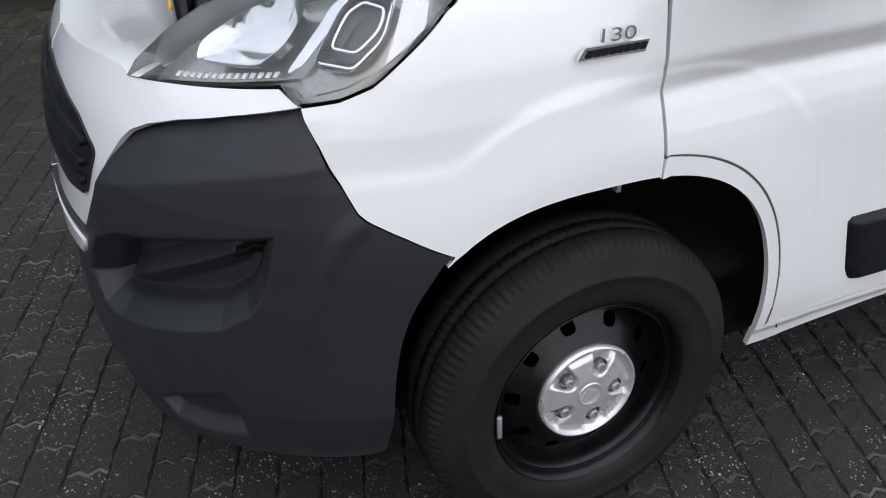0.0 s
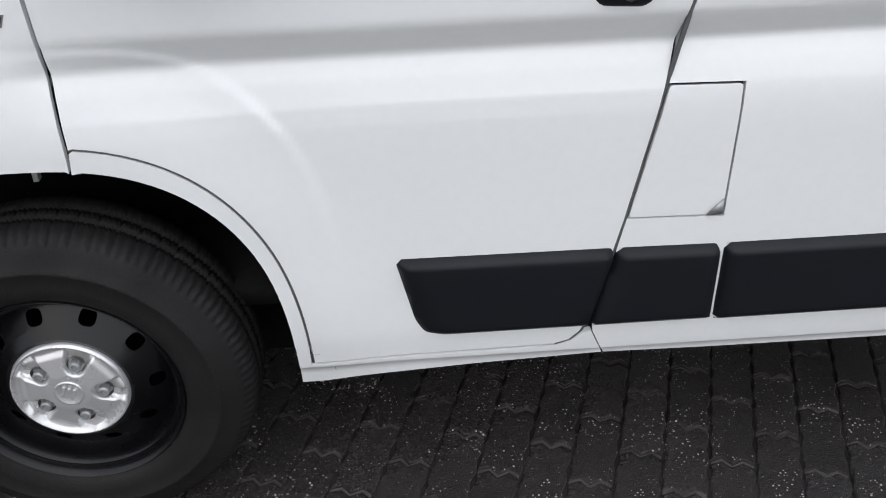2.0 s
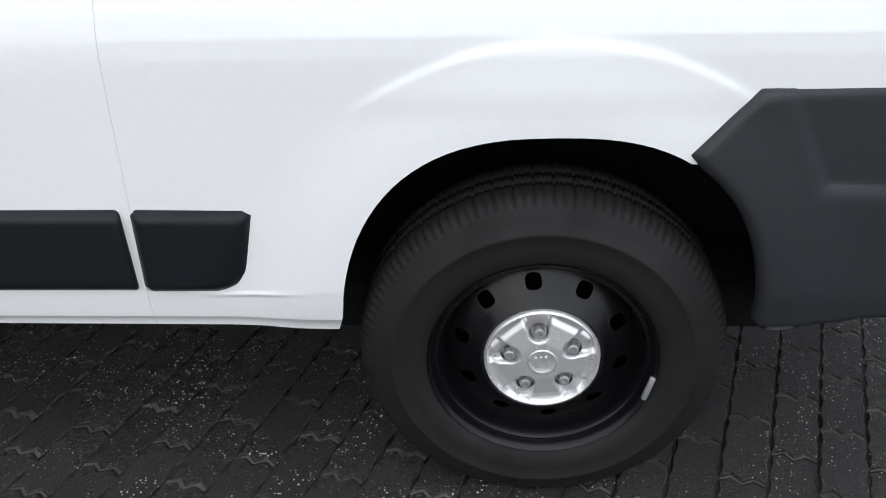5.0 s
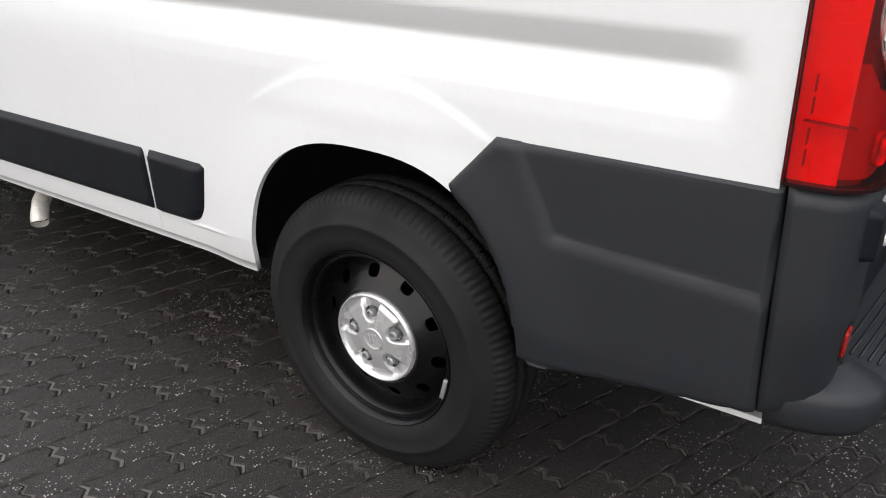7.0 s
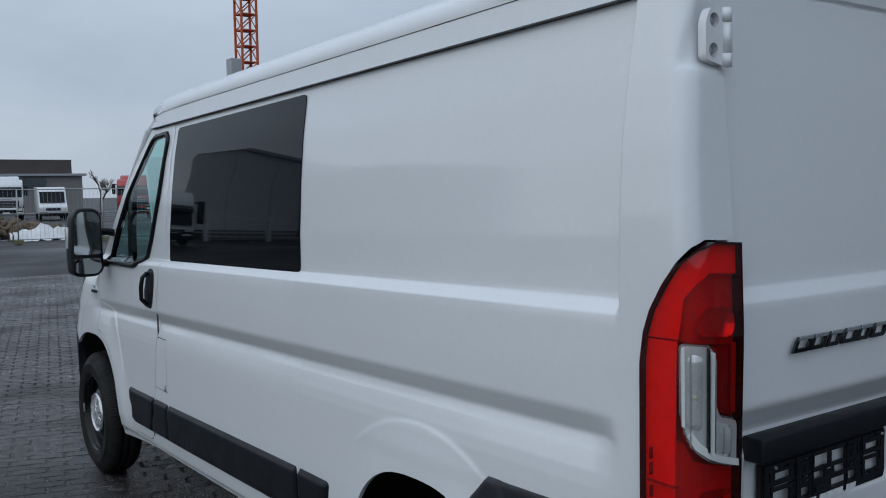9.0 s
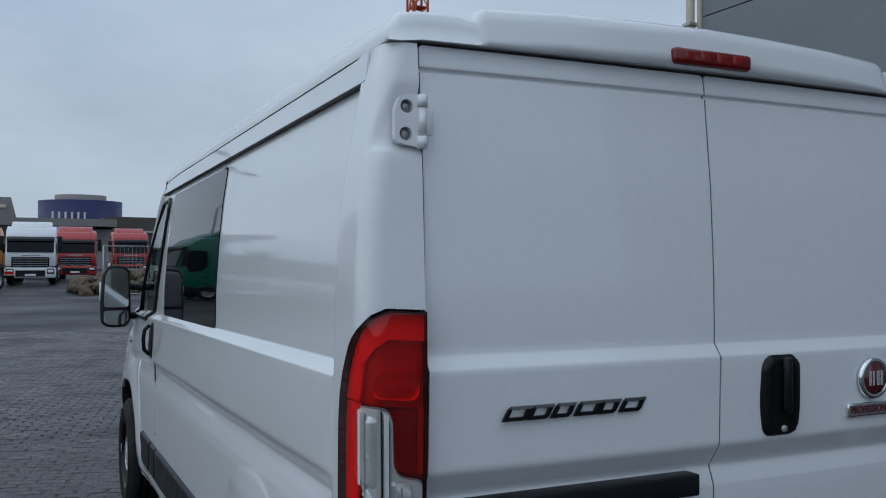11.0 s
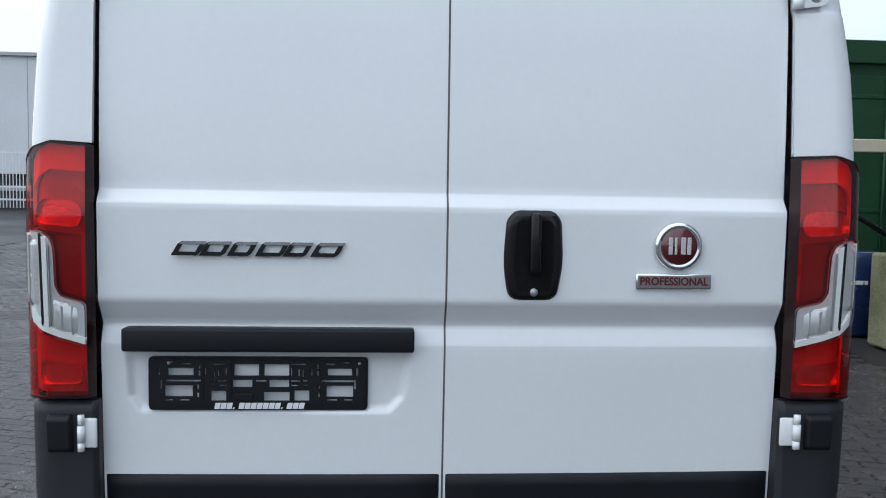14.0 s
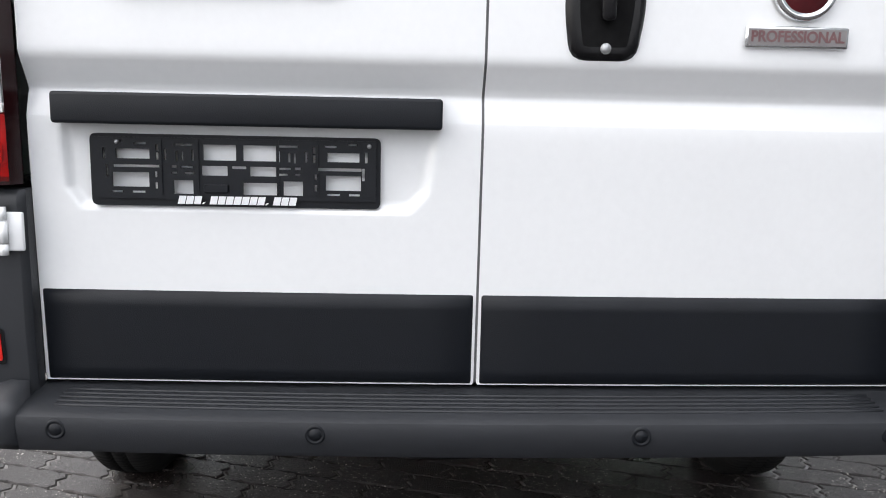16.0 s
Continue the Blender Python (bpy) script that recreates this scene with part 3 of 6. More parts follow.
def vpart(name, bm, mat, parent, label="", mirror=False, smooth=True):
    """A part of the van: follows the slight nose-down stance of the empty van."""
    for v in bm.verts:
        if mirror:
            v.co.y = 2.020 - v.co.y + 0.026 * min(1.2, max(0.0, 1 - v.co.y / 0.17))
        v.co.z += RAKE * (v.co.x - 1.73)
    if mirror:
        bmesh.ops.reverse_faces(bm, faces=bm.faces)
    return part(name, bm, mat, parent, label, smooth)


def arch(cx, cz, a, b, n, t0, t1, count):
    """Points of a wheel opening between two angles (degrees, 0 to the rear, 90 up)."""
    out = []
    for k in range(count + 1):
        t = radians(t0 + (t1 - t0) * k / count)
        c, s = math.cos(t), math.sin(t)
        out.append((cx + a * math.copysign(abs(c) ** (2 / n), c), cz + b * math.copysign(abs(s) ** (2 / n), s)))
    return out


# ---- the van ----
van = thing("panel_van", "white panel van with dark grey bumpers and side mouldings, bonnet open", "van")
FRONT_ARCH = arch(0.01, 0.394, 0.437, 0.488, 3.0, 180, 91, 30) + arch(0.01, 0.35, 0.437, 0.532, 2.7, 89, 0, 30)
REAR_ARCH = arch(3.455, 0.308, 0.395, 0.478, 2.6, 180, 0, 48)
SPLIT = [(-0.654, 1.099), (-0.59, 1.036), (-0.539, 0.976), (-0.503, 0.924), (-0.483, 0.909), (-0.405, 0.868), (-0.316, 0.815)]
BROW = [(-0.285, 1.243), (-0.323, 1.224), (-0.416, 1.174), (-0.491, 1.131), (-0.565, 1.110), (-0.654, 1.099)]
GREYTOP = [(-0.654, 1.099), (-0.809, 1.073), (-0.95, 1.046), (-1.03, 1.023), (-1.075, 1.003), (-1.11, 0.975), (-1.153, 0.925), (-1.197, 0.847), (-1.279, 0.727), (-1.6, 0.70)]


def van_side(mirror):
    k = dict(mirror=mirror)
    top = [p for p in FRONT_ARCH if -0.335 < p[0] < 0.105]
    panel("front_fender", [(-0.328, 0.80)] + top + [(0.108, 0.873), (0.109, 0.916), (0.099, 1.1), (0.086, 1.30), (-0.1, 1.31), (-0.25, 1.275)] + BROW + SPLIT[1:], surf, WHITE, van, gap=0.0018, step=(0.03, 0.03), fine=((0, -0.33, 0.09, 0.008), (1, 0.93, 1.11, 0.006)), **k)
    rim2 = [p for p in arch(0.01, 0.36, 0.468, 0.566, 2.6, 0, 180, 60) if p[0] > 0.117 and p[1] > 0.425]
    door_edge = [(1.285, 2.026), (1.205, 1.34), (1.147, 1.105), (1.124, 0.97), (1.076, 0.705), (1.062, 0.64), (1.028, 0.49), (1.012, 0.450), (0.992, 0.428), (0.962, 0.418)]
    door = panel("front_door", [(0.113, 0.918), (0.103, 1.1), (0.090, 1.325), (0.30, 1.325), (0.80, 1.318), (0.94, 1.36), (1.03, 1.48), (1.221, 1.48)] + door_edge[1:] + [(0.478, 0.412)] + rim2, surf, WHITE, van, gap=0.0018, step=(0.04, 0.04),
                 fine=((0, 0.12, 0.58, 0.008), (1, 0.66, 1.11, 0.006)), **k)
    panel("window_frame", [(1.03, 1.477), (1.2185, 1.477), (1.283, 2.024), (1.10, 2.024), (1.17, 1.985), (1.20, 1.955), (1.13, 1.70)], surf, WHITE, door, step=(0.04, 0.04), **k)
    panel("window_frame", [(0.094, 1.322), (0.30, 1.322), (0.45, 1.52), (0.62, 1.70), (0.98, 1.978), (1.17, 1.985), (1.10, 2.024), (0.884, 2.024)], surf, WHITE, door, step=(0.04, 0.04), **k)
    low_arch = [p for p in FRONT_ARCH if p[0] > 0.105]
    panel("sill", [(0.109, 0.873)] + low_arch + [(0.445, 0.345), (0.50, 0.349), (0.56, 0.355), (0.8, 0.371), (1.0656, 0.382), (1.0356, 0.45), (1.016, 0.447), (0.993, 0.425), (0.962, 0.415), (0.473, 0.409)] + [(x - 0.0022, z - 0.0016) for x, z in rim2] + [(0.113, 0.914)],
          surf, WHITE, van, gap=0.0012, step=(0.0313, 0.03), **k)
    seam = [(0.113, 0.917)] + rim2[::-1] + [(0.477, 0.412)]
    vpart("door_seal", tube(bmesh.new(), [(p[0], p[1] + 0.0062, p[2]) for p in (surf(*q) for q in seam)], 0.0046, 6), SEALGREY, door, mirror=mirror)
    vpart("door_seal", tube(bmesh.new(), [(p[0], p[1] + 0.0056, p[2]) for p in (surf(a + 0.002, z) for a, z in door_edge[1:])], 0.0046, 6), SEALGREY, door, mirror=mirror)
    vpart("arch_clip", boxed(0.030, 0.040, 0.016, 0.034, 0.850, 0.878, 0.002), GALV, van, mirror=mirror)
    flap_hole = [(1.128, 0.970), (1.260, 0.967), (1.261, 0.706), (1.080, 0.710)] if not mirror else [(1.128, 0.970), (1.080, 0.710)]
    side = panel("side_panel", [(1.066, 0.382), (1.30, 0.378), (2.6807, 0.375), (2.6807, 2.026), (1.289, 2.026), (1.209, 1.34), (1.151, 1.105)] + flap_hole + [(1.066, 0.64), (1.033, 0.49), (1.036, 0.45)],
                 surf, WHITE, van, gap=0.001, step=(0.05, 0.05), **k)
    ra = [p for p in REAR_ARCH if p[0] < 3.695 and p[1] > 0.373]
    panel("rear_quarter_panel", [(2.6793, 0.375), (2.90, 0.374), (2.97, 0.371), (3.052, 0.370)] + ra + [(3.70, 0.735), (3.80, 0.848), (4.281, 0.858), (4.281, 2.026), (2.6793, 2.026)], surf, WHITE, van, gap=0.001, step=(0.03, 0.03), fine=((0, 3.06, 3.80, 0.008), (0, 4.228, 4.264, 0.004), (1, 0.80, 0.965, 0.0055), (1, 0.44, 0.484, 0.0035)), **k)
    panel("roof_rail", [(0.9, 2.029), (4.281, 2.029), (4.281, 2.103), (0.96, 2.103)], lambda x, z: (x, 0.088 + (z - 2.034) * 0.10 - 0.016 * ease(4.14, 4.27, x), z), WHITE, van, step=(0.12, 0.02), **k)
    # added grey strip lightens the dark gap below the roof rail
    vpart("gutter_filler", boxed(0.95, 4.275, 0.074, 0.104, 2.0262, 2.0288), SEALGREY, van, mirror=mirror, smooth=False)
    # mouldings on the lower side
    for flat, owner, q in ((0.95, door, [(0.649, 0.651), (1.062, 0.648), (1.020, 0.464), (0.740, 0.464), (0.702, 0.474), (0.684, 0.505)]), (1.2, side, [(1.068, 0.648), (1.262, 0.645), (1.265, 0.465), (1.024, 0.464)]),
                     (2.5, side, [(1.273, 0.645), (2.659, 0.644), (2.667, 0.466), (1.276, 0.462)]), (0.0, side, [(2.678, 0.644), (2.907, 0.641), (2.882, 0.512), (2.862, 0.480), (2.825, 0.464), (2.679, 0.463)])):
        panel("side_moulding", rounded(q, 0.012), surf, DARKPLASTIC, owner, lift=0.016, lip=0.004, step=(0.03, 0.012), soft=0.016, chamfer=True, square=flat, lines=False, label="dark grey plastic side moulding", **k)
    panel("lower_cladding", [(3.683, 0.753), (3.787, 0.866), (4.326, 0.873), (4.334, 0.44), (3.88, 0.386), (3.846, 0.40)] + [p for p in arch(3.455, 0.308, 0.397, 0.480, 2.6, 0, 180, 48) if p[0] > 3.69 and p[1] > 0.41], cladding, PLASTIC, van,
          lift=0.016, lip=0.02, step=(0.03, 0.03) if mirror else (0.010, 0.010), soft=0.010, lines=False, label="dark grey rear side cladding", **k)
    # fuel flap
    if not mirror:
        flap = panel("fuel_flap", rounded([(1.1295, 0.9685), (1.2583, 0.9655), (1.2593, 0.708), (1.0818, 0.7115)], 0.008), surf, WHITE, van, gap=0.0015, step=(0.05, 0.04))
        bm = bmesh.new()
        prism(bm, [(1.226, 0.7125), (1.255, 0.7125), (1.255, 0.745)], 0.003, Matrix.Translation((0, -0.001, 0)))
        vpart("finger_notch", bm, GALV, flap)
    # glazing
    if not mirror:
        panel("side_window", rounded([(1.282, 1.352), (2.672, 1.358), (2.668, 2.002), (1.335, 1.998)], 0.025), lambda x, z: surf(x, max(z, 1.372))[:2] + (z,), DARKGLASS, side, lift=0.004, lip=0.012, step=(0.1, 0.08), label="dark privacy glass pane")
    pane = [(0.30, 1.325), (0.80, 1.318), (0.94, 1.36), (1.03, 1.48), (1.13, 1.70), (1.20, 1.955), (1.17, 1.985), (0.98, 1.978), (0.62, 1.70), (0.45, 1.52)]
    loop = rounded(pane, 0.04)
    vpart("window_seal", tube(bmesh.new(), [surf(*p) for p in loop + loop[:2]], 0.016, 8), BLACK, door, mirror=mirror)
    panel("window_bar", [(0.612, 1.325), (0.690, 1.325), (0.690, 1.76), (0.612, 1.695)], surf, BLACK, door, lift=0.004, lip=0.02, step=(0.05, 0.05), **k)
    panel("door_glass", rounded([(0.67, 1.325), (0.80, 1.318), (0.94, 1.36), (1.03, 1.48), (1.13, 1.70), (1.20, 1.955), (1.17, 1.985), (0.98, 1.978), (0.67, 1.75)], 0.035), surf, SIDEGLASS, door, lift=0.006, lip=0.0, step=(0.08, 0.08), **k)
    panel("quarter_light", rounded([(0.31, 1.33), (0.63, 1.325), (0.63, 1.70), (0.46, 1.53)], 0.03), surf, SIDEGLASS, door, lift=0.006, lip=0.0, step=(0.08, 0.08), **k)
    # door handle: recessed bowl and grip
    hp = rounded([(0.978, 1.145), (0.994, 1.113), (1.074, 1.108), (1.094, 1.135), (1.120, 1.20), (1.130, 1.285), (1.112, 1.312), (1.045, 1.314), (1.018, 1.28), (0.990, 1.20)], 0.025)
    handle = panel("door_handle", hp, surf, DARKPLASTIC, door, lift=0.010, lip=0.004, step=(0.02, 0.02), soft=0.02, label="black plastic door handle", **k)
    bm = tube(bmesh.new(), [(1.040, -0.008, 1.13), (1.045, -0.035, 1.16), (1.058, -0.040, 1.22), (1.068, -0.034, 1.27), (1.072, -0.008, 1.295)], 0.011, 8)
    vpart("grip", bm, BLACK, handle, mirror=mirror)
    # wheel housings
    for cx, cz, r, low, far in ((0.01, 0.394, 0.50, 0, 184), (3.45, 0.308, 0.50, 9, 171)):
        bm = bmesh.new()
        rows = []
        for y in (0.016, 0.10, 0.36):
            hem = 0.385 if y < 0.03 else 0.36 if y < 0.2 else 0.18
            rows.append([bm.verts.new((cx + (0.51 if y < 0.03 and t < 2.5 else 0.48 if t < 2.5 or cx > 1 else 0.49 if y < 0.03 else 0.455) * math.cos(t), y + (0.040 if y < 0.03 and t > 2.5 and cx < 1 else 0.0), hem if t > radians(far) - 0.01 or (t < radians(low) + 0.01 and cx < 1) else max(0.378, cz + (r + 0.03 * (y < 0.03)) * math.sin(t)))) for t in (radians(low + (far - low) * i / 24) for i in range(25))])
        for a, b in zip(rows, rows[1:]):
            for i in range(24):
                bm.faces.new((a[i], a[i + 1], b[i + 1], b[i]))
        bm.faces.new(rows[-1])
        vpart("wheel_housing", bm, VOID, van, "black wheel housing liner", mirror)
    # wing mirror
    X9 = Matrix.Rotation(radians(90), 4, "Z")
    shell = rounded([(-0.205, 1.275), (-0.212, 1.40), (-0.198, 1.585), (-0.165, 1.635), (-0.075, 1.632), (-0.040, 1.60), (-0.035, 1.285), (-0.07, 1.252), (-0.165, 1.250)], 0.05, 5)
    mir = vpart("wing_mirror", sharpen(prism(bmesh.new(), shell, 0.115, Matrix.Translation((0.400, 0, 0)) @ X9, 0.012), 50), DARKPLASTIC, van, "black twin-pane wing mirror", mirror)
    for nm, pane in (("mirror_glass", [(-0.196, 1.375), (-0.186, 1.575), (-0.160, 1.615), (-0.080, 1.612), (-0.053, 1.585), (-0.050, 1.375)]), ("wide_angle_glass", [(-0.194, 1.285), (-0.197, 1.355), (-0.052, 1.355), (-0.051, 1.292), (-0.075, 1.268), (-0.165, 1.266)])):
        vpart(nm, prism(bmesh.new(), rounded(pane, 0.022), 0.006, Matrix.Translation((0.4035, 0, 0)) @ X9), MIRROR, mir, mirror=mirror, smooth=False)
    vpart("mirror_arm", tube(bmesh.new(), [(0.33, -0.07, 1.50), (0.33, 0.01, 1.50), (0.34, 0.08, 1.48)], 0.022, 8), DARKPLASTIC, mir, mirror=mirror)
    vpart("mirror_arm", tube(bmesh.new(), [(0.33, -0.07, 1.32), (0.33, 0.01, 1.32), (0.34, 0.07, 1.33)], 0.022, 8), DARKPLASTIC, mir, mirror=mirror)
    vpart("turn_indicator", boxed(0.295, 0.34, -0.2155, -0.200, 1.41, 1.53, 0.006), FROST, mir, mirror=mirror)
    # front corner
    bp = panel("front_bumper", SPLIT[1:] + [(-0.335, 0.80)] + [p for p in arch(0.01, 0.394, 0.445, 0.482, 3.1, 140, 180, 24) if 0.40 < p[1] < 0.795] + [(-0.446, 0.362), (-0.48, 0.352), (-0.60, 0.350), (-0.705, 0.348), (-0.87, 0.335), (-1.02, 0.305), (-1.15, 0.285), (-1.37, 0.27), (-1.6, 0.27)] + GREYTOP[::-1],
               bumper, PLASTIC, van, lip=0.045, step=(0.03, 0.03) if mirror else (0.009, 0.009), gap=0.0015, fine=() if mirror else ((0, -1.3, -0.66, 0.004), (1, 0.52, 0.90, 0.004), (1, 0.904, 1.03, 0.006)), label="dark grey textured front bumper corner", lines=False, **k)
    for i in range(3):
        zz = 0.781 + 0.018 * i
        panel("vent_slat", [(-0.822 + 0.008 * i, zz), (-0.738 + 0.006 * i, zz + 0.012), (-0.738 + 0.006 * i, zz + 0.022), (-0.822 + 0.008 * i, zz + 0.010)], bumper, VOID, bp, lift=0.002, lip=0.004, step=(0.03, 0.01), lines=False, **k)
    nose = panel("nose_panel", GREYTOP + [(-1.6, 1.045), (-1.42, 1.066), (-1.30, 1.084), (-1.20, 1.088), (-1.140, 1.082), (-0.997, 1.098), (-0.855, 1.112), (-0.722, 1.124)], surf, WHITE, van, gap=0.0015, step=(0.04, 0.03), lines=False, **k)
    grille = panel("grille", rounded([(-1.6, 0.790), (-1.36, 0.795), (-1.255, 0.815), (-1.20, 0.925), (-1.305, 0.968), (-1.45, 0.985), (-1.6, 0.99)], 0.02), surf, BLACK, nose, lift=0.006, lip=0.01, step=(0.04, 0.03), lines=False, **k)
    for i in range(3):
        panel("grille_bar", [(-1.6, 0.83 + 0.045 * i), (-1.25, 0.84 + 0.04 * i), (-1.25, 0.855 + 0.04 * i), (-1.6, 0.85 + 0.045 * i)], surf, DARKPLASTIC, grille, lift=0.016, lip=0.01, step=(0.06, 0.02), lines=False, **k)
    panel("skid_strip", [(-1.6, 0.62), (-1.30, 0.66), (-1.28, 0.70), (-1.6, 0.69)], surf, WHITE, nose, lift=0.012, lip=0.01, step=(0.06, 0.02), lines=False, **k)
    # headlight
    hl = [(-1.146, 1.080), (-1.155, 1.104), (-1.127, 1.153), (-1.095, 1.198), (-1.0, 1.240), (-0.7, 1.290), (-0.45, 1.305), (-0.30, 1.285), (-0.288, 1.247), (-0.323, 1.228), (-0.416, 1.178), (-0.491, 1.136), (-0.565, 1.115), (-0.664, 1.103), (-0.722, 1.129), (-0.855, 1.116), (-1.01, 1.098)]
    lamp = panel("headlight", hl, surf, LAMPGREY, van, lift=-0.055, lip=0.0, step=(0.04, 0.03), lines=False, label="clear headlight with chrome reflector and daytime lamp strip", **k)
    panel("lamp_rim", hl, surf, LAMPGREY, lamp, lift=0.003, lip=0.055, step=(0.03, 0.03), lines=False, ring=True, **k)
    panel("reflector", inset(hl, 0.016), surf, LAMPGREY, lamp, lift=-0.045, lip=0.0, step=(0.03, 0.02), lines=False, **k)
    panel("reflector_bowl", rounded([(-0.985, 1.138), (-1.0, 1.165), (-0.965, 1.208), (-0.86, 1.245), (-0.775, 1.235), (-0.765, 1.180), (-0.80, 1.150)], 0.04), surf, CHROME, lamp, lift=-0.028, lip=0.02, step=(0.02, 0.02), soft=0.05, lines=False, **k)
    dark = [(-0.662, 1.158), (-0.668, 1.245), (-0.60, 1.272), (-0.485, 1.262), (-0.492, 1.195), (-0.55, 1.150)]
    panel("indicator_bowl", rounded(dark, 0.03), surf, INDICATOR, lamp, lift=-0.034, lip=0.012, step=(0.02, 0.02), soft=0.03, lines=False, **k)
    panel("inner_rib", rounded([(-0.735, 1.146), (-0.704, 1.163), (-0.676, 1.25), (-0.700, 1.262), (-0.728, 1.25)], 0.01), surf, CHROME, lamp, lift=-0.018, lip=0.02, step=(0.02, 0.02), lines=False, **k)
    panel("inner_bezel", [(-0.47, 1.165), (-0.46, 1.285), (-0.335, 1.275), (-0.365, 1.212)], surf, SILVER, lamp, lift=-0.02, lip=0.02, step=(0.02, 0.02), lines=False, **k)
    for d in (0.004, 0.026):
        loop = rounded(inset(dark, d), 0.015)
        vpart("indicator_rib", tube(bmesh.new(), [(p[0] + 0.006, p[1] + 0.010, p[2]) for p in (surf(*q) for q in loop + loop[:1])], 0.0038, 6, False), CHROME, lamp, mirror=mirror)
    for i in range(14):
        a = -1.030 + 0.0205 * i
        z = 1.108 + (a + 1.030) * 0.115
        panel("led", [(a, z), (a + 0.011, z + 0.001), (a + 0.011, z + 0.010), (a, z + 0.009)], surf, LED, lamp, lift=-0.016, lip=0.012, step=(0.05, 0.05), lines=False, **k)
    panel("lamp_lens", inset(hl, 0.006), surf, LENS, lamp, lift=0.004, lip=0.0, step=(0.03, 0.025), lines=False, **k)
    # rear pillar, tail lamp and bumper corner
    S = 0.296
    edge = [(0.041, 1.235), (0.051, 1.304), (0.068, 1.350), (0.100, 1.403), (0.131, 1.448), (0.160, 1.476), (0.194, 1.490), (S, 1.484)]
    pillar = panel("rear_pillar", [(-0.0012, 0.866), (0.038, 0.866)] + [(a - 0.003, z + 0.003) for a, z in edge[:-1]] + [(S, 1.488), (S, 2.102), (-0.0012, 2.102)], rear_corner, WHITE, van, gap=0.0012, step=(0.012, 0.02), **k)
    tail = panel("tail_lamp", [(0.041, 0.880), (S, 0.884)] + edge[::-1], lamp_face, RIM, van, lift=-0.024, lip=0.0, step=(0.014, 0.03), lines=False, label="red and clear tail lamp", **k)
    cl = [(0.284, 1.007), (0.215, 1.026), (0.180, 1.040), (0.155, 1.062), (0.139, 1.095), (0.131, 1.14), (0.130, 1.287), (0.186, 1.281), (0.204, 1.268), (0.212, 1.245), (0.214, 1.15), (0.226, 1.129), (0.284, 1.114)]
    cl = rounded(cl, 0.018)
    E = 0.287
    rim = edge[:-1] + [(E, 1.485)]
    for q in ([(0.041, 0.880), (E, 0.884), (E, 1.006), (0.215, 1.026), (0.180, 1.040), (0.155, 1.062), (0.139, 1.095), (0.041, 1.095)], [(0.041, 1.095), (0.139, 1.095), (0.131, 1.14), (0.130, 1.287), (0.0485, 1.287), (0.041, 1.235)],
              [(0.0485, 1.287), (0.130, 1.287), (0.186, 1.281), (0.204, 1.268), (0.212, 1.245), (E, 1.245)] + rim[::-1][:-1], [(0.212, 1.245), (0.214, 1.15), (0.226, 1.129), (E, 1.113), (E, 1.245)]):
        panel("red_lens", q, lamp_face, REDGLASS, tail, lift=0.010, lip=0.0, step=(0.014, 0.03), lines=False, label="glossy red lens", **k)
    panel("lamp_seal", [(0.041, 0.880), (E, 0.884)] + rim[::-1], lamp_face, MAROON, tail, lift=0.011, lip=0.05, step=(0.014, 0.03), lines=False, ring=True, **k)

    def lamp_flank(a, z):
        p = lamp_face(a, z)
        return (p[0] + 0.0118 - 2.2 * max(0.0, a - E), p[1], p[2])
    panel("lamp_flank", [(E, 0.884), (S + 0.004, 0.884), (S + 0.004, 1.484), (E, 1.485)], lamp_flank, MAROON, tail, lip=0.0, step=(0.006, 0.03), lines=False, label="dark maroon lens flank", **k)
    panel("lamp_border", edge[4:-1] + [(E, 1.485), (E, 1.480), (0.194, 1.486), (0.161, 1.472), (0.133, 1.445)], lamp_face, MAROON, tail, lift=0.0118, lip=0.004, step=(0.014, 0.01), lines=False, label="dark maroon lens border", **k)
    panel("lamp_border", [(0.046, 0.880), (E, 0.884), (E, 0.890), (0.046, 0.886)], lamp_face, MAROON, tail, lift=0.0118, lip=0.004, step=(0.014, 0.01), lines=False, **k)
    for z0 in (0.915, 0.950, 0.998, 1.032):
        panel("lens_mark", [(0.0668, z0), (0.0680, z0), (0.0680, z0 + 0.026), (0.0668, z0 + 0.026)], lamp_face, RIM, tail, lift=0.0106, lip=0.001, step=(0.01, 0.02), lines=False, **k)
    panel("lens_mark", [(0.058, 0.986), (0.130, 0.982), (0.130, 0.9835), (0.058, 0.9875)], lamp_face, RIM, tail, lift=0.0106, lip=0.001, step=(0.02, 0.01), lines=False, **k)
    inner = dict(f=lamp_face, parent=tail, lines=False, step=(0.014, 0.02), **k)
    panel("side_reflector", [(0.0425, 0.885), (0.118, 0.885), (0.120, 1.02), (0.124, 1.287), (0.0495, 1.287), (0.0425, 1.236)], mat=REFLECTOR, lift=-0.008, lip=0.014, **inner)
    panel("upper_reflector", [(0.0505, 1.291), (0.128, 1.291), (0.138, 1.375), (0.165, 1.408), (0.197, 1.426), (0.290, 1.420), (0.290, 1.480), (0.194, 1.486), (0.162, 1.472), (0.133, 1.444), (0.102, 1.399), (0.0695, 1.347)], mat=REFLECTOR, lift=-0.006, lip=0.014, **inner)
    # chambers and inner edge take the darkened reds as painted shade
    panel("upper_chamber", [(0.066, 1.292), (0.293, 1.270), (0.293, 1.464), (0.197, 1.468), (0.165, 1.455), (0.134, 1.424), (0.080, 1.343)], mat=SHADEDRED, lift=-0.016, lip=0.0, **inner)
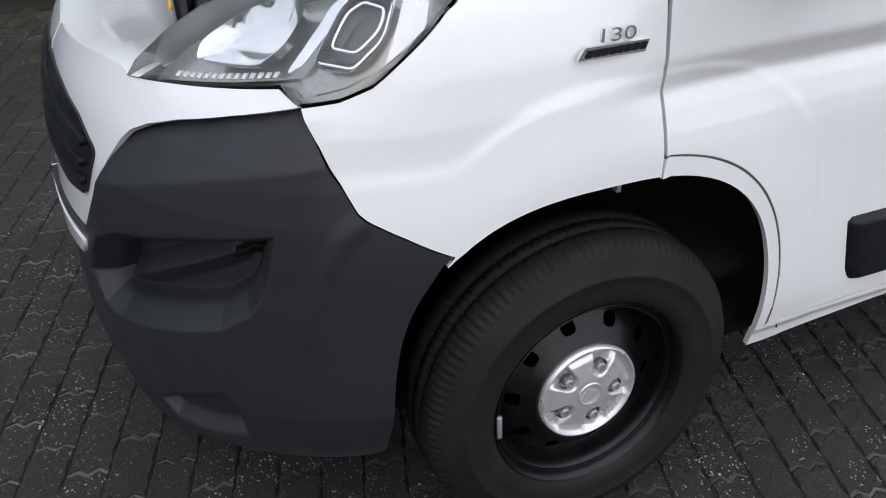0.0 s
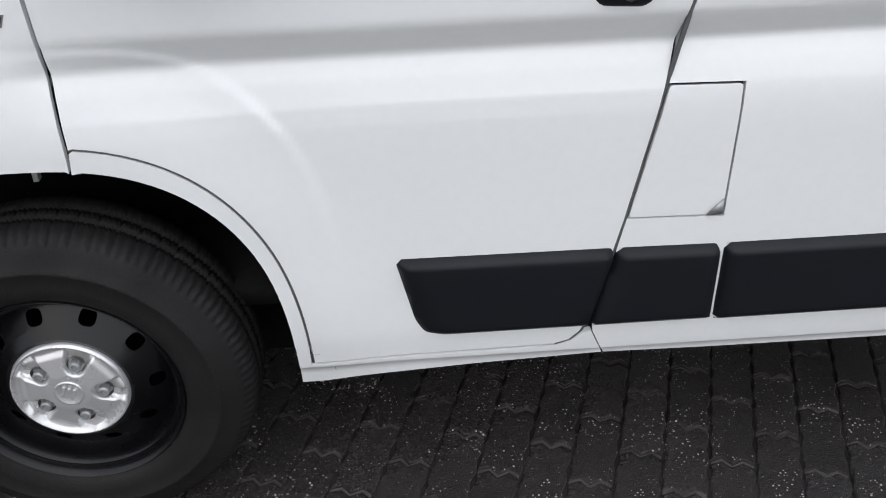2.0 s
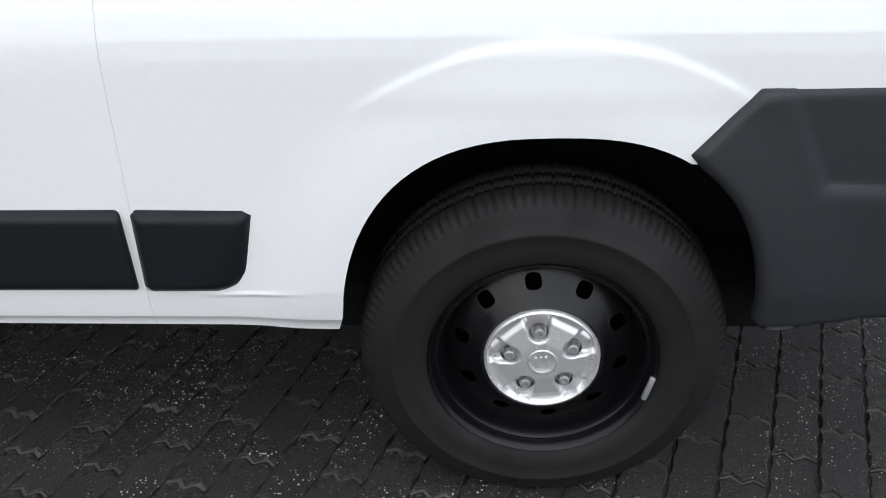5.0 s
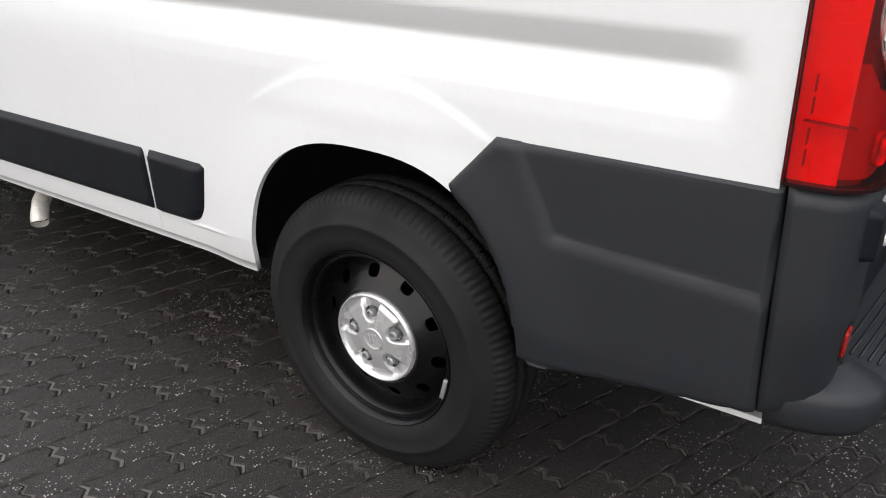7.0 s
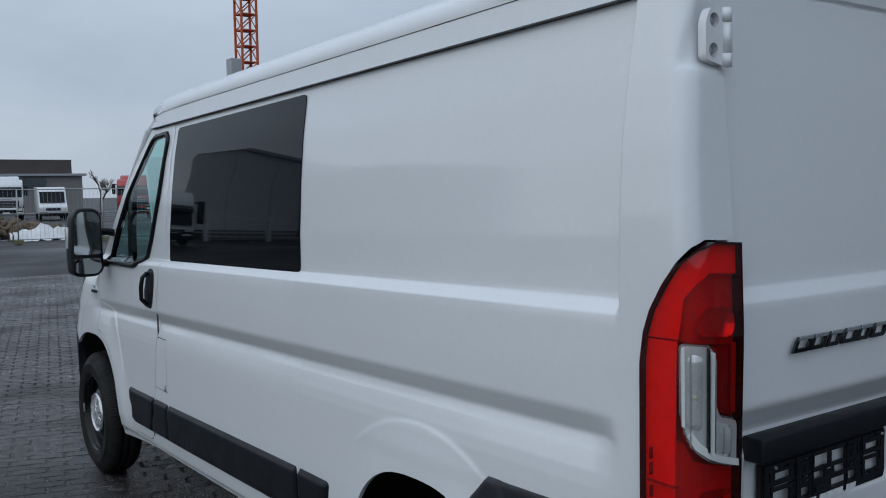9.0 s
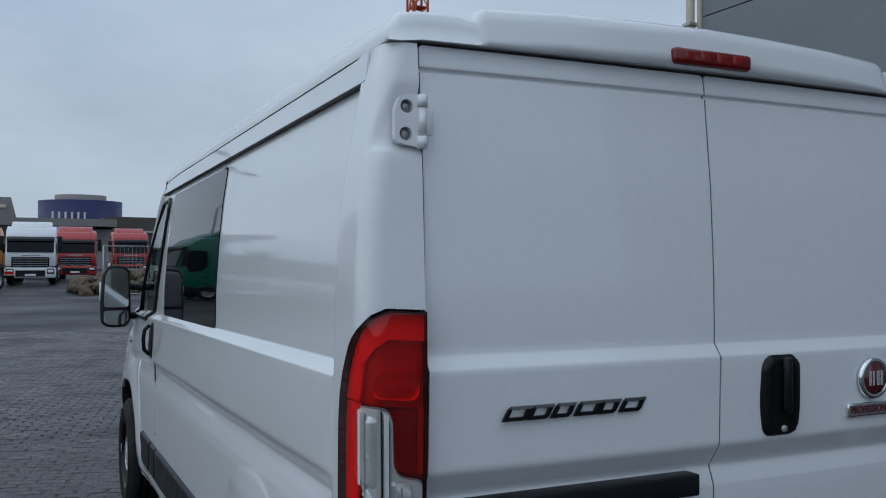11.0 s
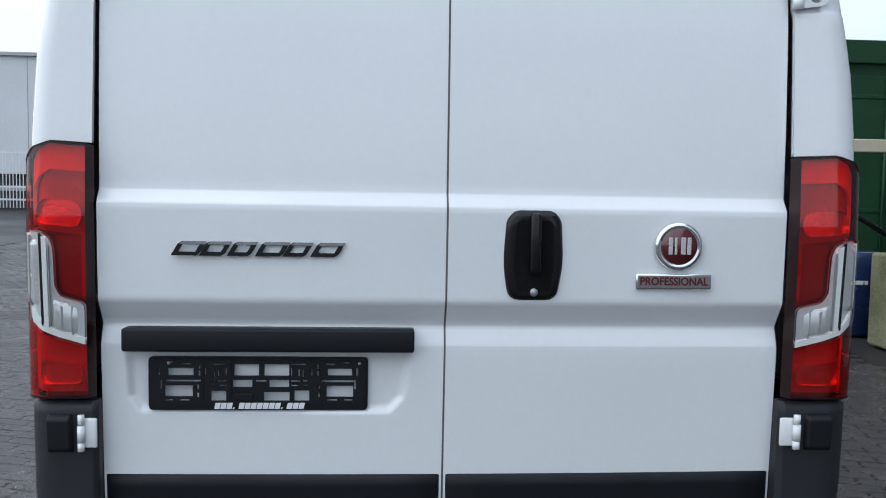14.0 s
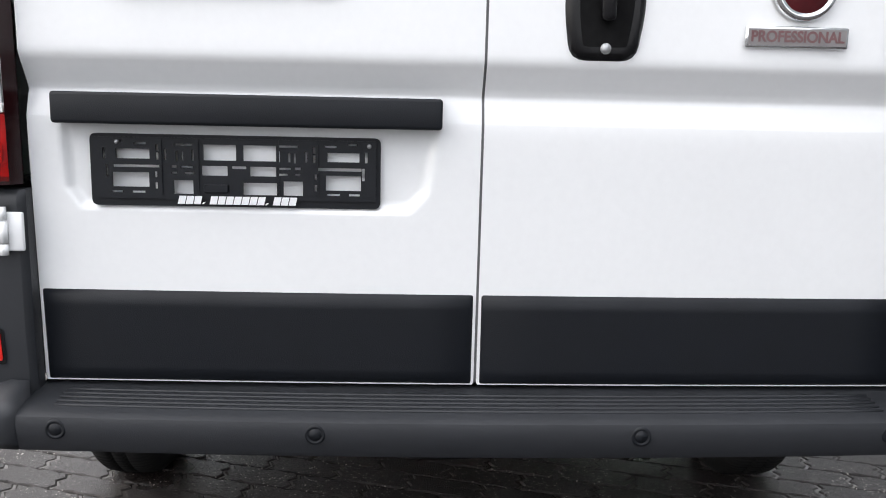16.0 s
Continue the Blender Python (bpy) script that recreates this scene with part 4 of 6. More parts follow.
    panel("bulb_bowl", rounded([(0.158, 1.300), (0.274, 1.288), (0.274, 1.350), (0.172, 1.358)], 0.03), mat=REDCHROME, lift=-0.0135, lip=0.002, **inner)
    panel("inner_chamber", [(0.216, 1.140), (0.293, 1.112), (0.293, 1.272), (0.210, 1.270)], mat=DEEPSHADERED, lift=-0.014, lip=0.0, **inner)
    panel("inner_edge", [(0.272, 1.128), (0.285, 1.124), (0.285, 1.274), (0.272, 1.276)], mat=SHADEDRED, lift=-0.006, lip=0.01, **inner)
    panel("fog_chamber", [(0.060, 0.894), (0.293, 0.896), (0.293, 1.003), (0.159, 1.036), (0.135, 1.075), (0.060, 1.075)], mat=SHADEDRED, lift=-0.014, lip=0.0, **inner)
    panel("fog_bowl", rounded([(0.165, 0.915), (0.270, 0.915), (0.270, 0.964), (0.165, 0.975)], 0.02), mat=REDCHROME, lift=-0.0115, lip=0.002, **inner)
    panel("lens_trim", cl, mat=CHROME, lift=0.000, lip=0.0, **inner)
    panel("clear_reflector", inset(cl, 0.0045), mat=LAMPMIRROR, lift=0.003, lip=0.0, **inner)
    panel("turn_bowl", rounded([(0.140, 1.105), (0.176, 1.095), (0.178, 1.262), (0.140, 1.270)], 0.015), mat=FROST, lift=0.009, lip=0.002, soft=0.018, **inner)
    panel("reverse_bowl", rounded([(0.196, 1.045), (0.268, 1.028), (0.268, 1.104), (0.215, 1.118), (0.196, 1.135)], 0.012), mat=FROST, lift=0.009, lip=0.002, soft=0.02, **inner)
    panel("turn_bulb", rounded([(0.148, 1.165), (0.166, 1.165), (0.166, 1.185), (0.148, 1.185)], 0.008), mat=CREAM, lift=0.0094, lip=0.002, soft=0.006, **inner)
    for a0, a1, z0, z1, mt in ((0.1805, 0.1835, 1.06, 1.276, BLACK), (0.186, 0.196, 1.052, 1.268, LED), (0.1985, 0.2005, 1.06, 1.25, GALV), (0.1375, 0.1425, 1.115, 1.276, LED), (0.150, 0.152, 1.07, 1.270, GALV), (0.225, 0.229, 1.05, 1.105, GALV), (0.250, 0.252, 1.04, 1.105, GALV)):
        panel("lamp_rib", [(a0, z0), (a1, z0 - 0.004), (a1, z1 - 0.004), (a0, z1)], mat=mt, lift=0.0098, lip=0.004, **inner)
    panel("lens_foot", [(0.158, 1.066), (0.182, 1.045), (0.216, 1.031), (0.282, 1.013), (0.282, 1.028), (0.218, 1.045), (0.188, 1.058), (0.166, 1.080), (0.152, 1.104), (0.145, 1.094)], mat=LED, lift=0.008, lip=0.012, **inner)
    panel("clear_lens", cl, mat=LENS, lift=0.0125, lip=0.0, label="clear reversing and turn lens", **inner)
    bc = panel("rear_bumper_corner", [(0.056, 0.436), (0.12, 0.392), (S + 0.01, 0.385), (S + 0.01, 0.8755), (0.05, 0.8755)], bumper_corner, PLASTIC, van, lift=0.014, lip=0.03, step=(0.014, 0.03), soft=0.012, lines=False, gap=0.0015, label="dark grey rear bumper corner", **k)
    panel("bracket_cover", rounded([(0.165, 0.745), (0.245, 0.745), (0.245, 0.848), (0.165, 0.848)], 0.012), bumper_corner, DARKPLASTIC, bc, lift=0.034, lip=0.0, step=(0.014, 0.02), soft=0.012, lines=False, **k)
    panel("reflector_bezel", rounded([(0.172, 0.545), (0.236, 0.545), (0.243, 0.615), (0.180, 0.615)], 0.012), bumper_corner, BLACK, bc, lift=0.017, lip=0.0, step=(0.02, 0.02), lines=False, **k)
    panel("reflector", rounded([(0.180, 0.553), (0.228, 0.553), (0.235, 0.607), (0.188, 0.607)], 0.008), bumper_corner, BRIGHTRED, bc, lift=0.0195, lip=0.003, step=(0.02, 0.02), lines=False, label="red rear reflector", **k)
    # hinges
    for z0, z1, big in ((1.855, 1.975, True), (0.752, 0.846, False)):
        hx = lerp_table(REARCORNER, (z0 + z1) / 2) + (0.0 if big else 0.012)
        if big:
            hx -= 0.006
            wells = [(-0.024, z0 + 0.030), (-0.022, z1 - 0.028)]
            bm = holed_plate(rounded([(-0.050, z0 + 0.010), (0.020, z0 - 0.002), (0.020, z1), (-0.034, z1), (-0.050, z1 - 0.03)], 0.016), [[(a + 0.0155 * math.cos(t), z + 0.0155 * math.sin(t)) for t in (2 * math.pi * q / 14 for q in range(14))] for a, z in wells], 0.020, Matrix.Translation((hx + 0.022, 0.142, 0)) @ Matrix.Rotation(radians(90), 4, "Z"))
            h = vpart("upper_hinge", bm, WHITE, pillar, mirror=mirror, label="white door hinge with two bolt wells", smooth=False)
            for a, z in wells:
                place = Matrix.Translation((hx + 0.022, 0.142 + a, z)) @ Matrix.Rotation(radians(90), 4, "Z")
                vpart("bolt", lathe(bmesh.new(), [(0.0, 0.006), (0.006, 0.006), (0.008, 0.008), (0.0085, 0.013), (0.0125, 0.014), (0.0155, 0.016)], 14, None, place), GALV, h, mirror=mirror)
            for q0, q1, r in ((z0 - 0.002, z0 + 0.026, 0.0125), (z0 + 0.028, z1 - 0.030, 0.0105), (z1 - 0.028, z1, 0.0125)):
                vpart("hinge_barrel", tube(bmesh.new(), [(hx + 0.022, 0.158, q0), (hx + 0.022, 0.158, q1)], r, 14), WHITE, h, mirror=mirror)
            vpart("door_leaf", boxed(hx + 0.010, hx + 0.020, 0.160, 0.186, z0 + 0.03, z1 - 0.03, 0.003), WHITE, h, mirror=mirror)
        else:
            h = vpart("lower_hinge", boxed(hx, hx + 0.010, 0.134, 0.170, z0 + 0.010, z1 - 0.012, 0.004), WHITE, bc, mirror=mirror, label="white door hinge")
            for q0, q1, r in ((z0 + 0.004, z0 + 0.024, 0.0085), (z0 + 0.026, z1 - 0.028, 0.0092), (z1 - 0.026, z1 - 0.002, 0.0078)):
                vpart("hinge_barrel", tube(bmesh.new(), [(hx + 0.016, 0.136, q0), (hx + 0.016, 0.136, q1)], r, 12), WHITE, h, mirror=mirror)


van_side(False)
van_side(True)

# roof with raised middle, cab slope and rear header
ROOFY = [(0.092, 2.104), (0.090, 2.122), (0.099, 2.147), (0.126, 2.169), (0.17, 2.176), (0.270, 2.178), (0.292, 2.172), (0.310, 2.171), (0.318, 2.174), (0.324, 2.190), (0.340, 2.199), (0.55, 2.211), (0.80, 2.218), (1.01, 2.222)]
ROOFY = [(y, z + 0.012 * ease(0.088, 0.125, y)) for y, z in ROOFY]
ROOFY = ROOFY + [(2.020 - y + 0.024 * max(0.0, 1 - y / 0.30), z) for y, z in ROOFY[-2::-1]]
bm = bmesh.new()
rows = []
for x, drop in ((0.80, 0.10), (0.86, 0.055), (0.95, 0.022), (1.1, 0.006), (1.4, 0.0), (2.0, 0.0), (2.6, 0.0), (3.2, 0.0), (3.8, 0.0), (4.2, 0.0), (4.32, 0.0), (4.36, 0.001), (4.382, 0.006), (4.394, 0.017), (4.400, 0.040), (4.408, 0.085), (4.412, 0.11), (4.400, 0.112), (4.36, 0.112)):
    row = []
    for y, z in ROOFY:
        zz = z - drop
        if x > 4.2:
            zz = max(zz, 2.110 if abs(y - 1.01) < 0.85 else 2.104)
        if drop >= 0.11:
            zz = 2.109 if abs(y - 1.01) < 0.85 else 2.103
        if x < 1.0:
            zz = max(zz, 2.05)
        row.append(bm.verts.new((x - 0.03 * ((y - 1) / 0.9) ** 2 * (x > 4.3) + (0.12 * ((y - 1) / 0.9) ** 2 if x < 0.9 else 0), y, zz)))
    rows.append(row)
for a, b in zip(rows, rows[1:]):
    for i in range(len(a) - 1):
        try:
            bm.faces.new((a[i], b[i], b[i + 1], a[i + 1]))
        except ValueError:
            pass
roof = vpart("roof", sharpen(bm, 24), WHITE, van, "white roof with raised middle section")
third = vpart("high_brake_lamp", box(bmesh.new(), 4.385, 4.425, 0.872, 1.136, 2.116, 2.160, 0.012, 3), DEEPRED, van, "red high-level brake lamp")
for i in range(4):
    vpart("brake_window", boxed(4.4235, 4.4275, 0.90 + 0.055 * i, 0.935 + 0.055 * i, 2.126, 2.150, 0.0015), RED, third)
# rear doors
DOORS = []
for nm, y0, y1 in (("rear_door", 0.170, 0.9995), ("rear_door", 1.0045, 1.850)):
    d = panel(nm, rounded([(y0, 0.497), (y1, 0.497), (y1, 2.102), (y0, 2.102)], 0.012), rear, WHITE, van, lip=0.03, step=(0.03, 0.03), fine=((1, 0.82, 0.90, 0.006), (0, 0.85, 0.93, 0.006), (0, 0.22, 0.27, 0.006)), label="white rear wing door")
    panel("lower_trim", rounded([(y0 + 0.0065, 0.5025), (y1 - 0.0055, 0.5025), (y1 - 0.0055, 0.682), (y0 + 0.0055, 0.682)], 0.005), rear, DARKPLASTIC, d, lift=0.010, lip=0.0, step=(0.1, 0.03), soft=0.008, lines=False, label="black plastic door trim")
    DOORS.append(d)
panel("centre_seal", [(0.9975, 0.505), (1.0050, 0.505), (1.0050, 2.10), (0.9975, 2.10)], rear, SEALGREY, van, lift=-0.002, lip=0.0, step=(0.01, 0.03), label="grey rubber seal between the rear doors")
# added black block behind both doors makes their gaps read as dark
vpart("door_gap_backing", boxed(4.25, 4.345, 0.162, 1.858, 0.50, 2.12), VOID, van)
left, right = DOORS
vpart("plate_light_bar", box(bmesh.new(), 4.405, 4.462, 0.230, 0.926, 0.996, 1.052, 0.006, 3), DARKPLASTIC, left, "dark grey number plate light bar")
# empty plate holder: frame with punched webs
HOLES = [(0.331, 0.392, 0.923, 0.941), (0.489, 0.549, 0.922, 0.951), (0.562, 0.622, 0.922, 0.951), (0.716, 0.775, 0.923, 0.940), (0.325, 0.409, 0.907, 0.912), (0.698, 0.779, 0.906, 0.912), (0.486, 0.533, 0.894, 0.912), (0.574, 0.622, 0.894, 0.912),
         (0.541, 0.567, 0.907, 0.912), (0.323, 0.390, 0.871, 0.898), (0.713, 0.778, 0.870, 0.898), (0.434, 0.470, 0.859, 0.885), (0.561, 0.623, 0.859, 0.882), (0.635, 0.671, 0.859, 0.886)]
SLOTS = [(0.327, 0.343, 0.953, 0.957), (0.364, 0.386, 0.949, 0.953), (0.435, 0.470, 0.948, 0.952), (0.307, 0.312, 0.922, 0.942), (0.312, 0.317, 0.889, 0.912), (0.403, 0.408, 0.938, 0.950), (0.403, 0.408, 0.921, 0.935), (0.400, 0.405, 0.889, 0.900), (0.400, 0.405, 0.868, 0.880),
         (0.418, 0.422, 0.921, 0.941), (0.468, 0.472, 0.921, 0.941), (0.439, 0.443, 0.919, 0.938), (0.449, 0.453, 0.921, 0.938), (0.430, 0.441, 0.907, 0.912), (0.448, 0.470, 0.907, 0.911), (0.431, 0.441, 0.896, 0.900), (0.454, 0.472, 0.896, 0.900), (0.321, 0.341, 0.860, 0.864), (0.358, 0.382, 0.860, 0.864)]
holes = [[(y0, z0), (y1, z0), (y1, z1), (y0, z1)] for y0, y1, z0, z1 in HOLES + SLOTS + [(1.097 - y1, 1.097 - y0, z0, z1) for y0, y1, z0, z1 in SLOTS]]
X90 = Matrix.Rotation(radians(90), 4, "Z")
holder = vpart("plate_holder", holed_plate(rounded([(0.291, 0.850), (0.806, 0.850), (0.806, 0.962), (0.291, 0.962)], 0.003), holes, 0.005, Matrix.Translation((4.424, 0, 0.010)) @ X90), DARKPLASTIC, left, "empty black plate holder with punched webs and printed bars", smooth=False)
ring = holed_plate(rounded([(0.283, 0.836), (0.814, 0.836), (0.814, 0.968), (0.283, 0.968)], 0.012), [rounded([(0.2915, 0.8575), (0.8055, 0.8575), (0.8055, 0.960), (0.2915, 0.960)], 0.006)], 0.0105, Matrix.Translation((4.4185, 0, 0.010)) @ X90)
vpart("holder_frame", ring, DARKPLASTIC, holder, smooth=False)
for y in (0.409, 0.476, 0.622, 0.694):
    vpart("web_rib", boxed(4.4235, 4.427, y + 0.003, y + 0.0055, 0.868, 0.970), DARKPLASTIC, holder, smooth=False)
vpart("clip", boxed(4.4235, 4.429, 0.490, 0.535, 0.872, 0.888, 0.002, 1), DARKPLASTIC, holder, smooth=False)
for i in range(15):
    y = 0.443 + 0.0145 * i
    w = 0.004 if i in (3, 11) else 0.0128
    bm = prism(bmesh.new(), [(-0.001, 0.8415), (w - 0.001, 0.8415), (w + 0.0025, 0.8415 + (0.004 if w < 0.01 else 0.0150)), (0.0025, 0.8415 + (0.004 if w < 0.01 else 0.0150))], 0.001, Matrix.Translation((4.4302, y, 0.010)) @ X90)
    vpart("printed_bar", bm, WHITE, holder, smooth=False)
for y in (0.333, 0.793):
    vpart("screw", lathe(bmesh.new(), [(0, -0.001), (0.0035, -0.001), (0.0045, 0.003)], 12, None, Matrix.Translation((4.4265, y, 0.963)) @ Matrix.Rotation(radians(90), 4, "Z")), GALV, holder)
# model badge as plain slanted chrome shapes
for i, (w, gap0, gap1) in enumerate(((0.070, 0, 0), (0.064, 0, 1), (0.060, 1, 0), (0.070, 0, 0), (0.060, 1, 1), (0.070, 0, 0))):
    y, k = 0.352 + 0.0655 * i, 0.020

    def slant(a, z):
        return (a + k * z / 0.034, z)
    o = [slant(-0.006, 0), slant(w - 0.018, 0), slant(w - 0.012, 0.006), slant(w - 0.012, 0.034), slant(0.0, 0.034), slant(-0.006, 0.028)]
    ins = [slant(0.006, 0.009), slant(w - 0.024, 0.009), slant(w - 0.024, 0.026), slant(0.006, 0.026)]
    bm = holed_plate(o, [ins], 0.006, Matrix.Translation((4.4570, y, 1.227)) @ X90)
    bdg = vpart("model_badge", bm, DARKCHROME, left, "dark chrome model badge shape", smooth=False)
    vpart("badge_edge", prism(bmesh.new(), [slant(-0.001, 0.027), slant(w - 0.012, 0.027), slant(w - 0.013, 0.034), slant(0.0, 0.034)], 0.002, Matrix.Translation((4.4582, y, 1.227)) @ X90), CHROME, bdg, smooth=False)
# rear handle
hp = rounded([(1.152, 1.126), (1.273, 1.126), (1.287, 1.218), (1.281, 1.323), (1.260, 1.346), (1.166, 1.346), (1.145, 1.323), (1.139, 1.218)], 0.03)
rh = panel("rear_handle", hp, rear, BLACK, right, lift=0.014, lip=0.0, step=(0.012, 0.012), soft=0.014, lines=False, label="black recessed rear door handle")
panel("bowl", inset(hp, 0.024), rear, VOID, rh, lift=0.0148, lip=0.0, step=(0.02, 0.02), lines=False)
vpart("grip", box(bmesh.new(), 4.462, 4.486, 1.200, 1.228, 1.193, 1.340, 0.010, 3), BLACK, rh)
vpart("lock", lathe(bmesh.new(), [(0, -0.006), (0.009, -0.005), (0.010, 0.0)], 16, None, Matrix.Translation((4.463, 1.214, 1.147)) @ X90), GALV, rh)
# round badge and plate
bdg = vpart("round_badge", lathe(bmesh.new(), [(0.0, -0.007), (0.045, -0.006), (0.049, -0.009), (0.056, -0.008), (0.060, -0.002), (0.060, 0.004)], 48, None, Matrix.Translation((4.452, 1.572, 1.263)) @ X90), CHROME, right, "round chrome badge with dark red middle")
vpart("badge_disc", lathe(bmesh.new(), [(0.0, -0.0085), (0.045, -0.0075), (0.046, -0.005)], 40, None, Matrix.Translation((4.452, 1.572, 1.263)) @ X90), BADGERED, bdg)
for i, w in enumerate((0.010, 0.006, 0.012, 0.010)):
    vpart("badge_bar", boxed(4.4595, 4.4625, 1.545 + 0.0155 * i, 1.545 + 0.0155 * i + w, 1.243, 1.285, 0.001, 1), SILVER, bdg, smooth=False)
pp = vpart("name_plate", box(bmesh.new(), 4.444, 4.455, 1.468, 1.658, 1.156, 1.195, 0.004, 2), CHROME, right, "silver plate with red lettering")
vpart("plate_field", boxed(4.4545, 4.4556, 1.473, 1.653, 1.161, 1.190), material("brushed_plate", (0.24, 0.225, 0.225), 0.35, 0.4, 0.15, 20.0, 200.0), pp, smooth=False)
lettering("plate_lettering", "PROFESSIONAL", 0.027, 0.0008, BADGERED, pp, Matrix.Translation((4.456, 1.563, 1.1755 + RAKE * (4.456 - 1.73))) @ Matrix.Rotation(radians(90), 4, "Z") @ Matrix.Rotation(radians(90), 4, "X"), "dark red raised lettering", 0.93, 0.0007)
# side engine badge
eb = vpart("engine_badge", prism(bmesh.new(), [(-0.082, 1.128), (0.054, 1.126), (0.062, 1.147), (-0.068, 1.149)], 0.007, Matrix.Translation((0, 0.010, 0))), CHROME, van, "chrome engine badge with numerals", smooth=False)
for i in range(8):
    a = -0.064 + 0.0155 * i
    vpart("badge_shape", prism(bmesh.new(), [(a - 0.004, 1.1315), (a + 0.008, 1.131), (a + 0.013, 1.144), (a + 0.001, 1.1445)], 0.003, Matrix.Translation((0, 0.008, 0))), DARKPLASTIC, eb, smooth=False)
lettering("badge_numerals", "130", 0.034, 0.003, CHROME, eb, Matrix.Translation((-0.008, 0.012, 1.1635 - 0.039)) @ Matrix.Rotation(radians(90), 4, "X"), "chrome numerals", 1.6)
# rear step bumper
step = vpart("rear_step_bumper", bmesh.new(), PLASTIC, van, "dark grey rear step bumper with ribbed tread")
bm = bmesh.new()
prof = [(4.36, 0.494), (4.43, 0.492), (4.535, 0.478), (4.548, 0.470), (4.552, 0.455), (4.545, 0.412), (4.538, 0.402), (4.50, 0.392), (4.36, 0.392)]
rows = []
for i in range(41):
    y = 0.163 + 1.694 * i / 40
    b = 0.030 * ((y - 1) / 0.87) ** 2
    rows.append([bm.verts.new((x - b * (x > 4.4), y, z)) for x, z in prof])
for a, b in zip(rows, rows[1:]):
    for j in range(len(prof)):
        bm.faces.new((a[j], a[(j + 1) % len(prof)], b[(j + 1) % len(prof)], b[j]))
bm.faces.new(rows[0])
bm.faces.new(rows[-1][::-1])
bmesh.ops.recalc_face_normals(bm, faces=bm.faces)
for v in bm.verts:
    v.co.z += RAKE * (v.co.x - 1.73)
sharpen(bm, 40)
bm.to_mesh(step.data)
bm.free()
step.data.polygons.foreach_set("use_smooth", [True] * len(step.data.polygons))
for mirror in (False, True):
    bm = bmesh.new()
    rows = []
    for x, y, nx, ny in ((4.524, 0.1615, -1, 0.0), (4.520, 0.125, -1, 0.15), (4.508, 0.096, -0.9, 0.4), (4.484, 0.070, -0.75, 0.65), (4.444, 0.050, -0.5, 0.85), (4.398, 0.038, -0.15, 1), (4.345, 0.030, 0, 1)):
        rows.append([bm.verts.new((x + nx * d, y + ny * d, z)) for d, z in ((0.075, 0.515), (0.020, 0.494), (0.006, 0.484), (0.0, 0.468), (0.002, 0.420), (0.012, 0.402), (0.075, 0.400))])
    for a, b in zip(rows, rows[1:]):
        for q in range(6):
            bm.faces.new((a[q], a[q + 1], b[q + 1], b[q]))
    bm.faces.new(rows[0][::-1])
    bm.faces.new(rows[-1])
    bmesh.ops.recalc_face_normals(bm, faces=bm.faces)
    vpart("step_end", bm, PLASTIC, step, "dark grey step end cap", mirror=mirror)
for i in range(5):
    bm = bmesh.new()
    x = 4.447 + 0.0165 * i
    pts = [(x - 0.030 * ((y - 1) / 0.87) ** 2, y, 0.4925 - (x - 4.43) * 0.133) for y in (0.22 + 1.56 * k / 24 for k in range(25))]
    vpart("tread_rib", tube(bm, pts, 0.0035, 6), PLASTIC, step)
for y in (0.235, 0.704, 1.300, 1.780):
    b = 0.030 * ((y - 1) / 0.87) ** 2
    vpart("parking_sensor", lathe(bmesh.new(), [(0, -0.003), (0.011, -0.003), (0.012, 0.0), (0.013, -0.003), (0.018, -0.003), (0.020, 0.004)], 20, None, Matrix.Translation((4.550 - b, y, 0.448)) @ X90), DARKPLASTIC, step)
# underbody
vpart("underbody", box(bmesh.new(), 0.45, 3.95, 0.12, 1.88, 0.30, 0.40, 0.02), VOID, van)
vpart("rear_axle", tube(bmesh.new(), [(3.45, 0.2, 0.29), (3.45, 1.8, 0.29)], 0.045, 10), VOID, van)
vpart("underside_bracket", box(bmesh.new(), 3.88, 3.98, 0.16, 0.30, 0.50, 0.60, 0.01), STEEL, van)
run = [(1.66, 0.62, 0.27), (1.74, 0.42, 0.285), (1.795, 0.26, 0.305), (1.835, 0.165, 0.300), (1.868, 0.115, 0.275), (1.893, 0.086, 0.240), (1.903, 0.077, 0.222)]
pipe = tube(bmesh.new(), run, 0.0305, 18, False)
for v in pipe.verts:
    if v.co.z < 0.235:
        v.co.z += 0.35 * (v.co.x - 1.903) + 0.12 * (0.077 - v.co.y)
pipe = part("exhaust_tailpipe", pipe, STEEL, van, "bright steel exhaust tailpipe")
part("pipe_bore", tube(bmesh.new(), run[:-1] + [(1.898, 0.082, 0.232)], 0.0275, 18), VOID, pipe)
vpart("floor_flange", boxed(4.10, 4.33, 0.10, 0.12, 0.357, 0.369), WHITE, van, smooth=False)
# unseen spare wheel, added; near-black instead of rubber paints in the underbody shade
vpart("spare_wheel", lathe(bmesh.new(), [(0.0, -0.09), (0.30, -0.09), (0.34, -0.05), (0.34, 0.05), (0.30, 0.09), (0.0, 0.09)], 40, None, Matrix.Translation((4.00, 0.95, 0.39)) @ Matrix.Rotation(radians(90), 4, "X")), VOID, van)

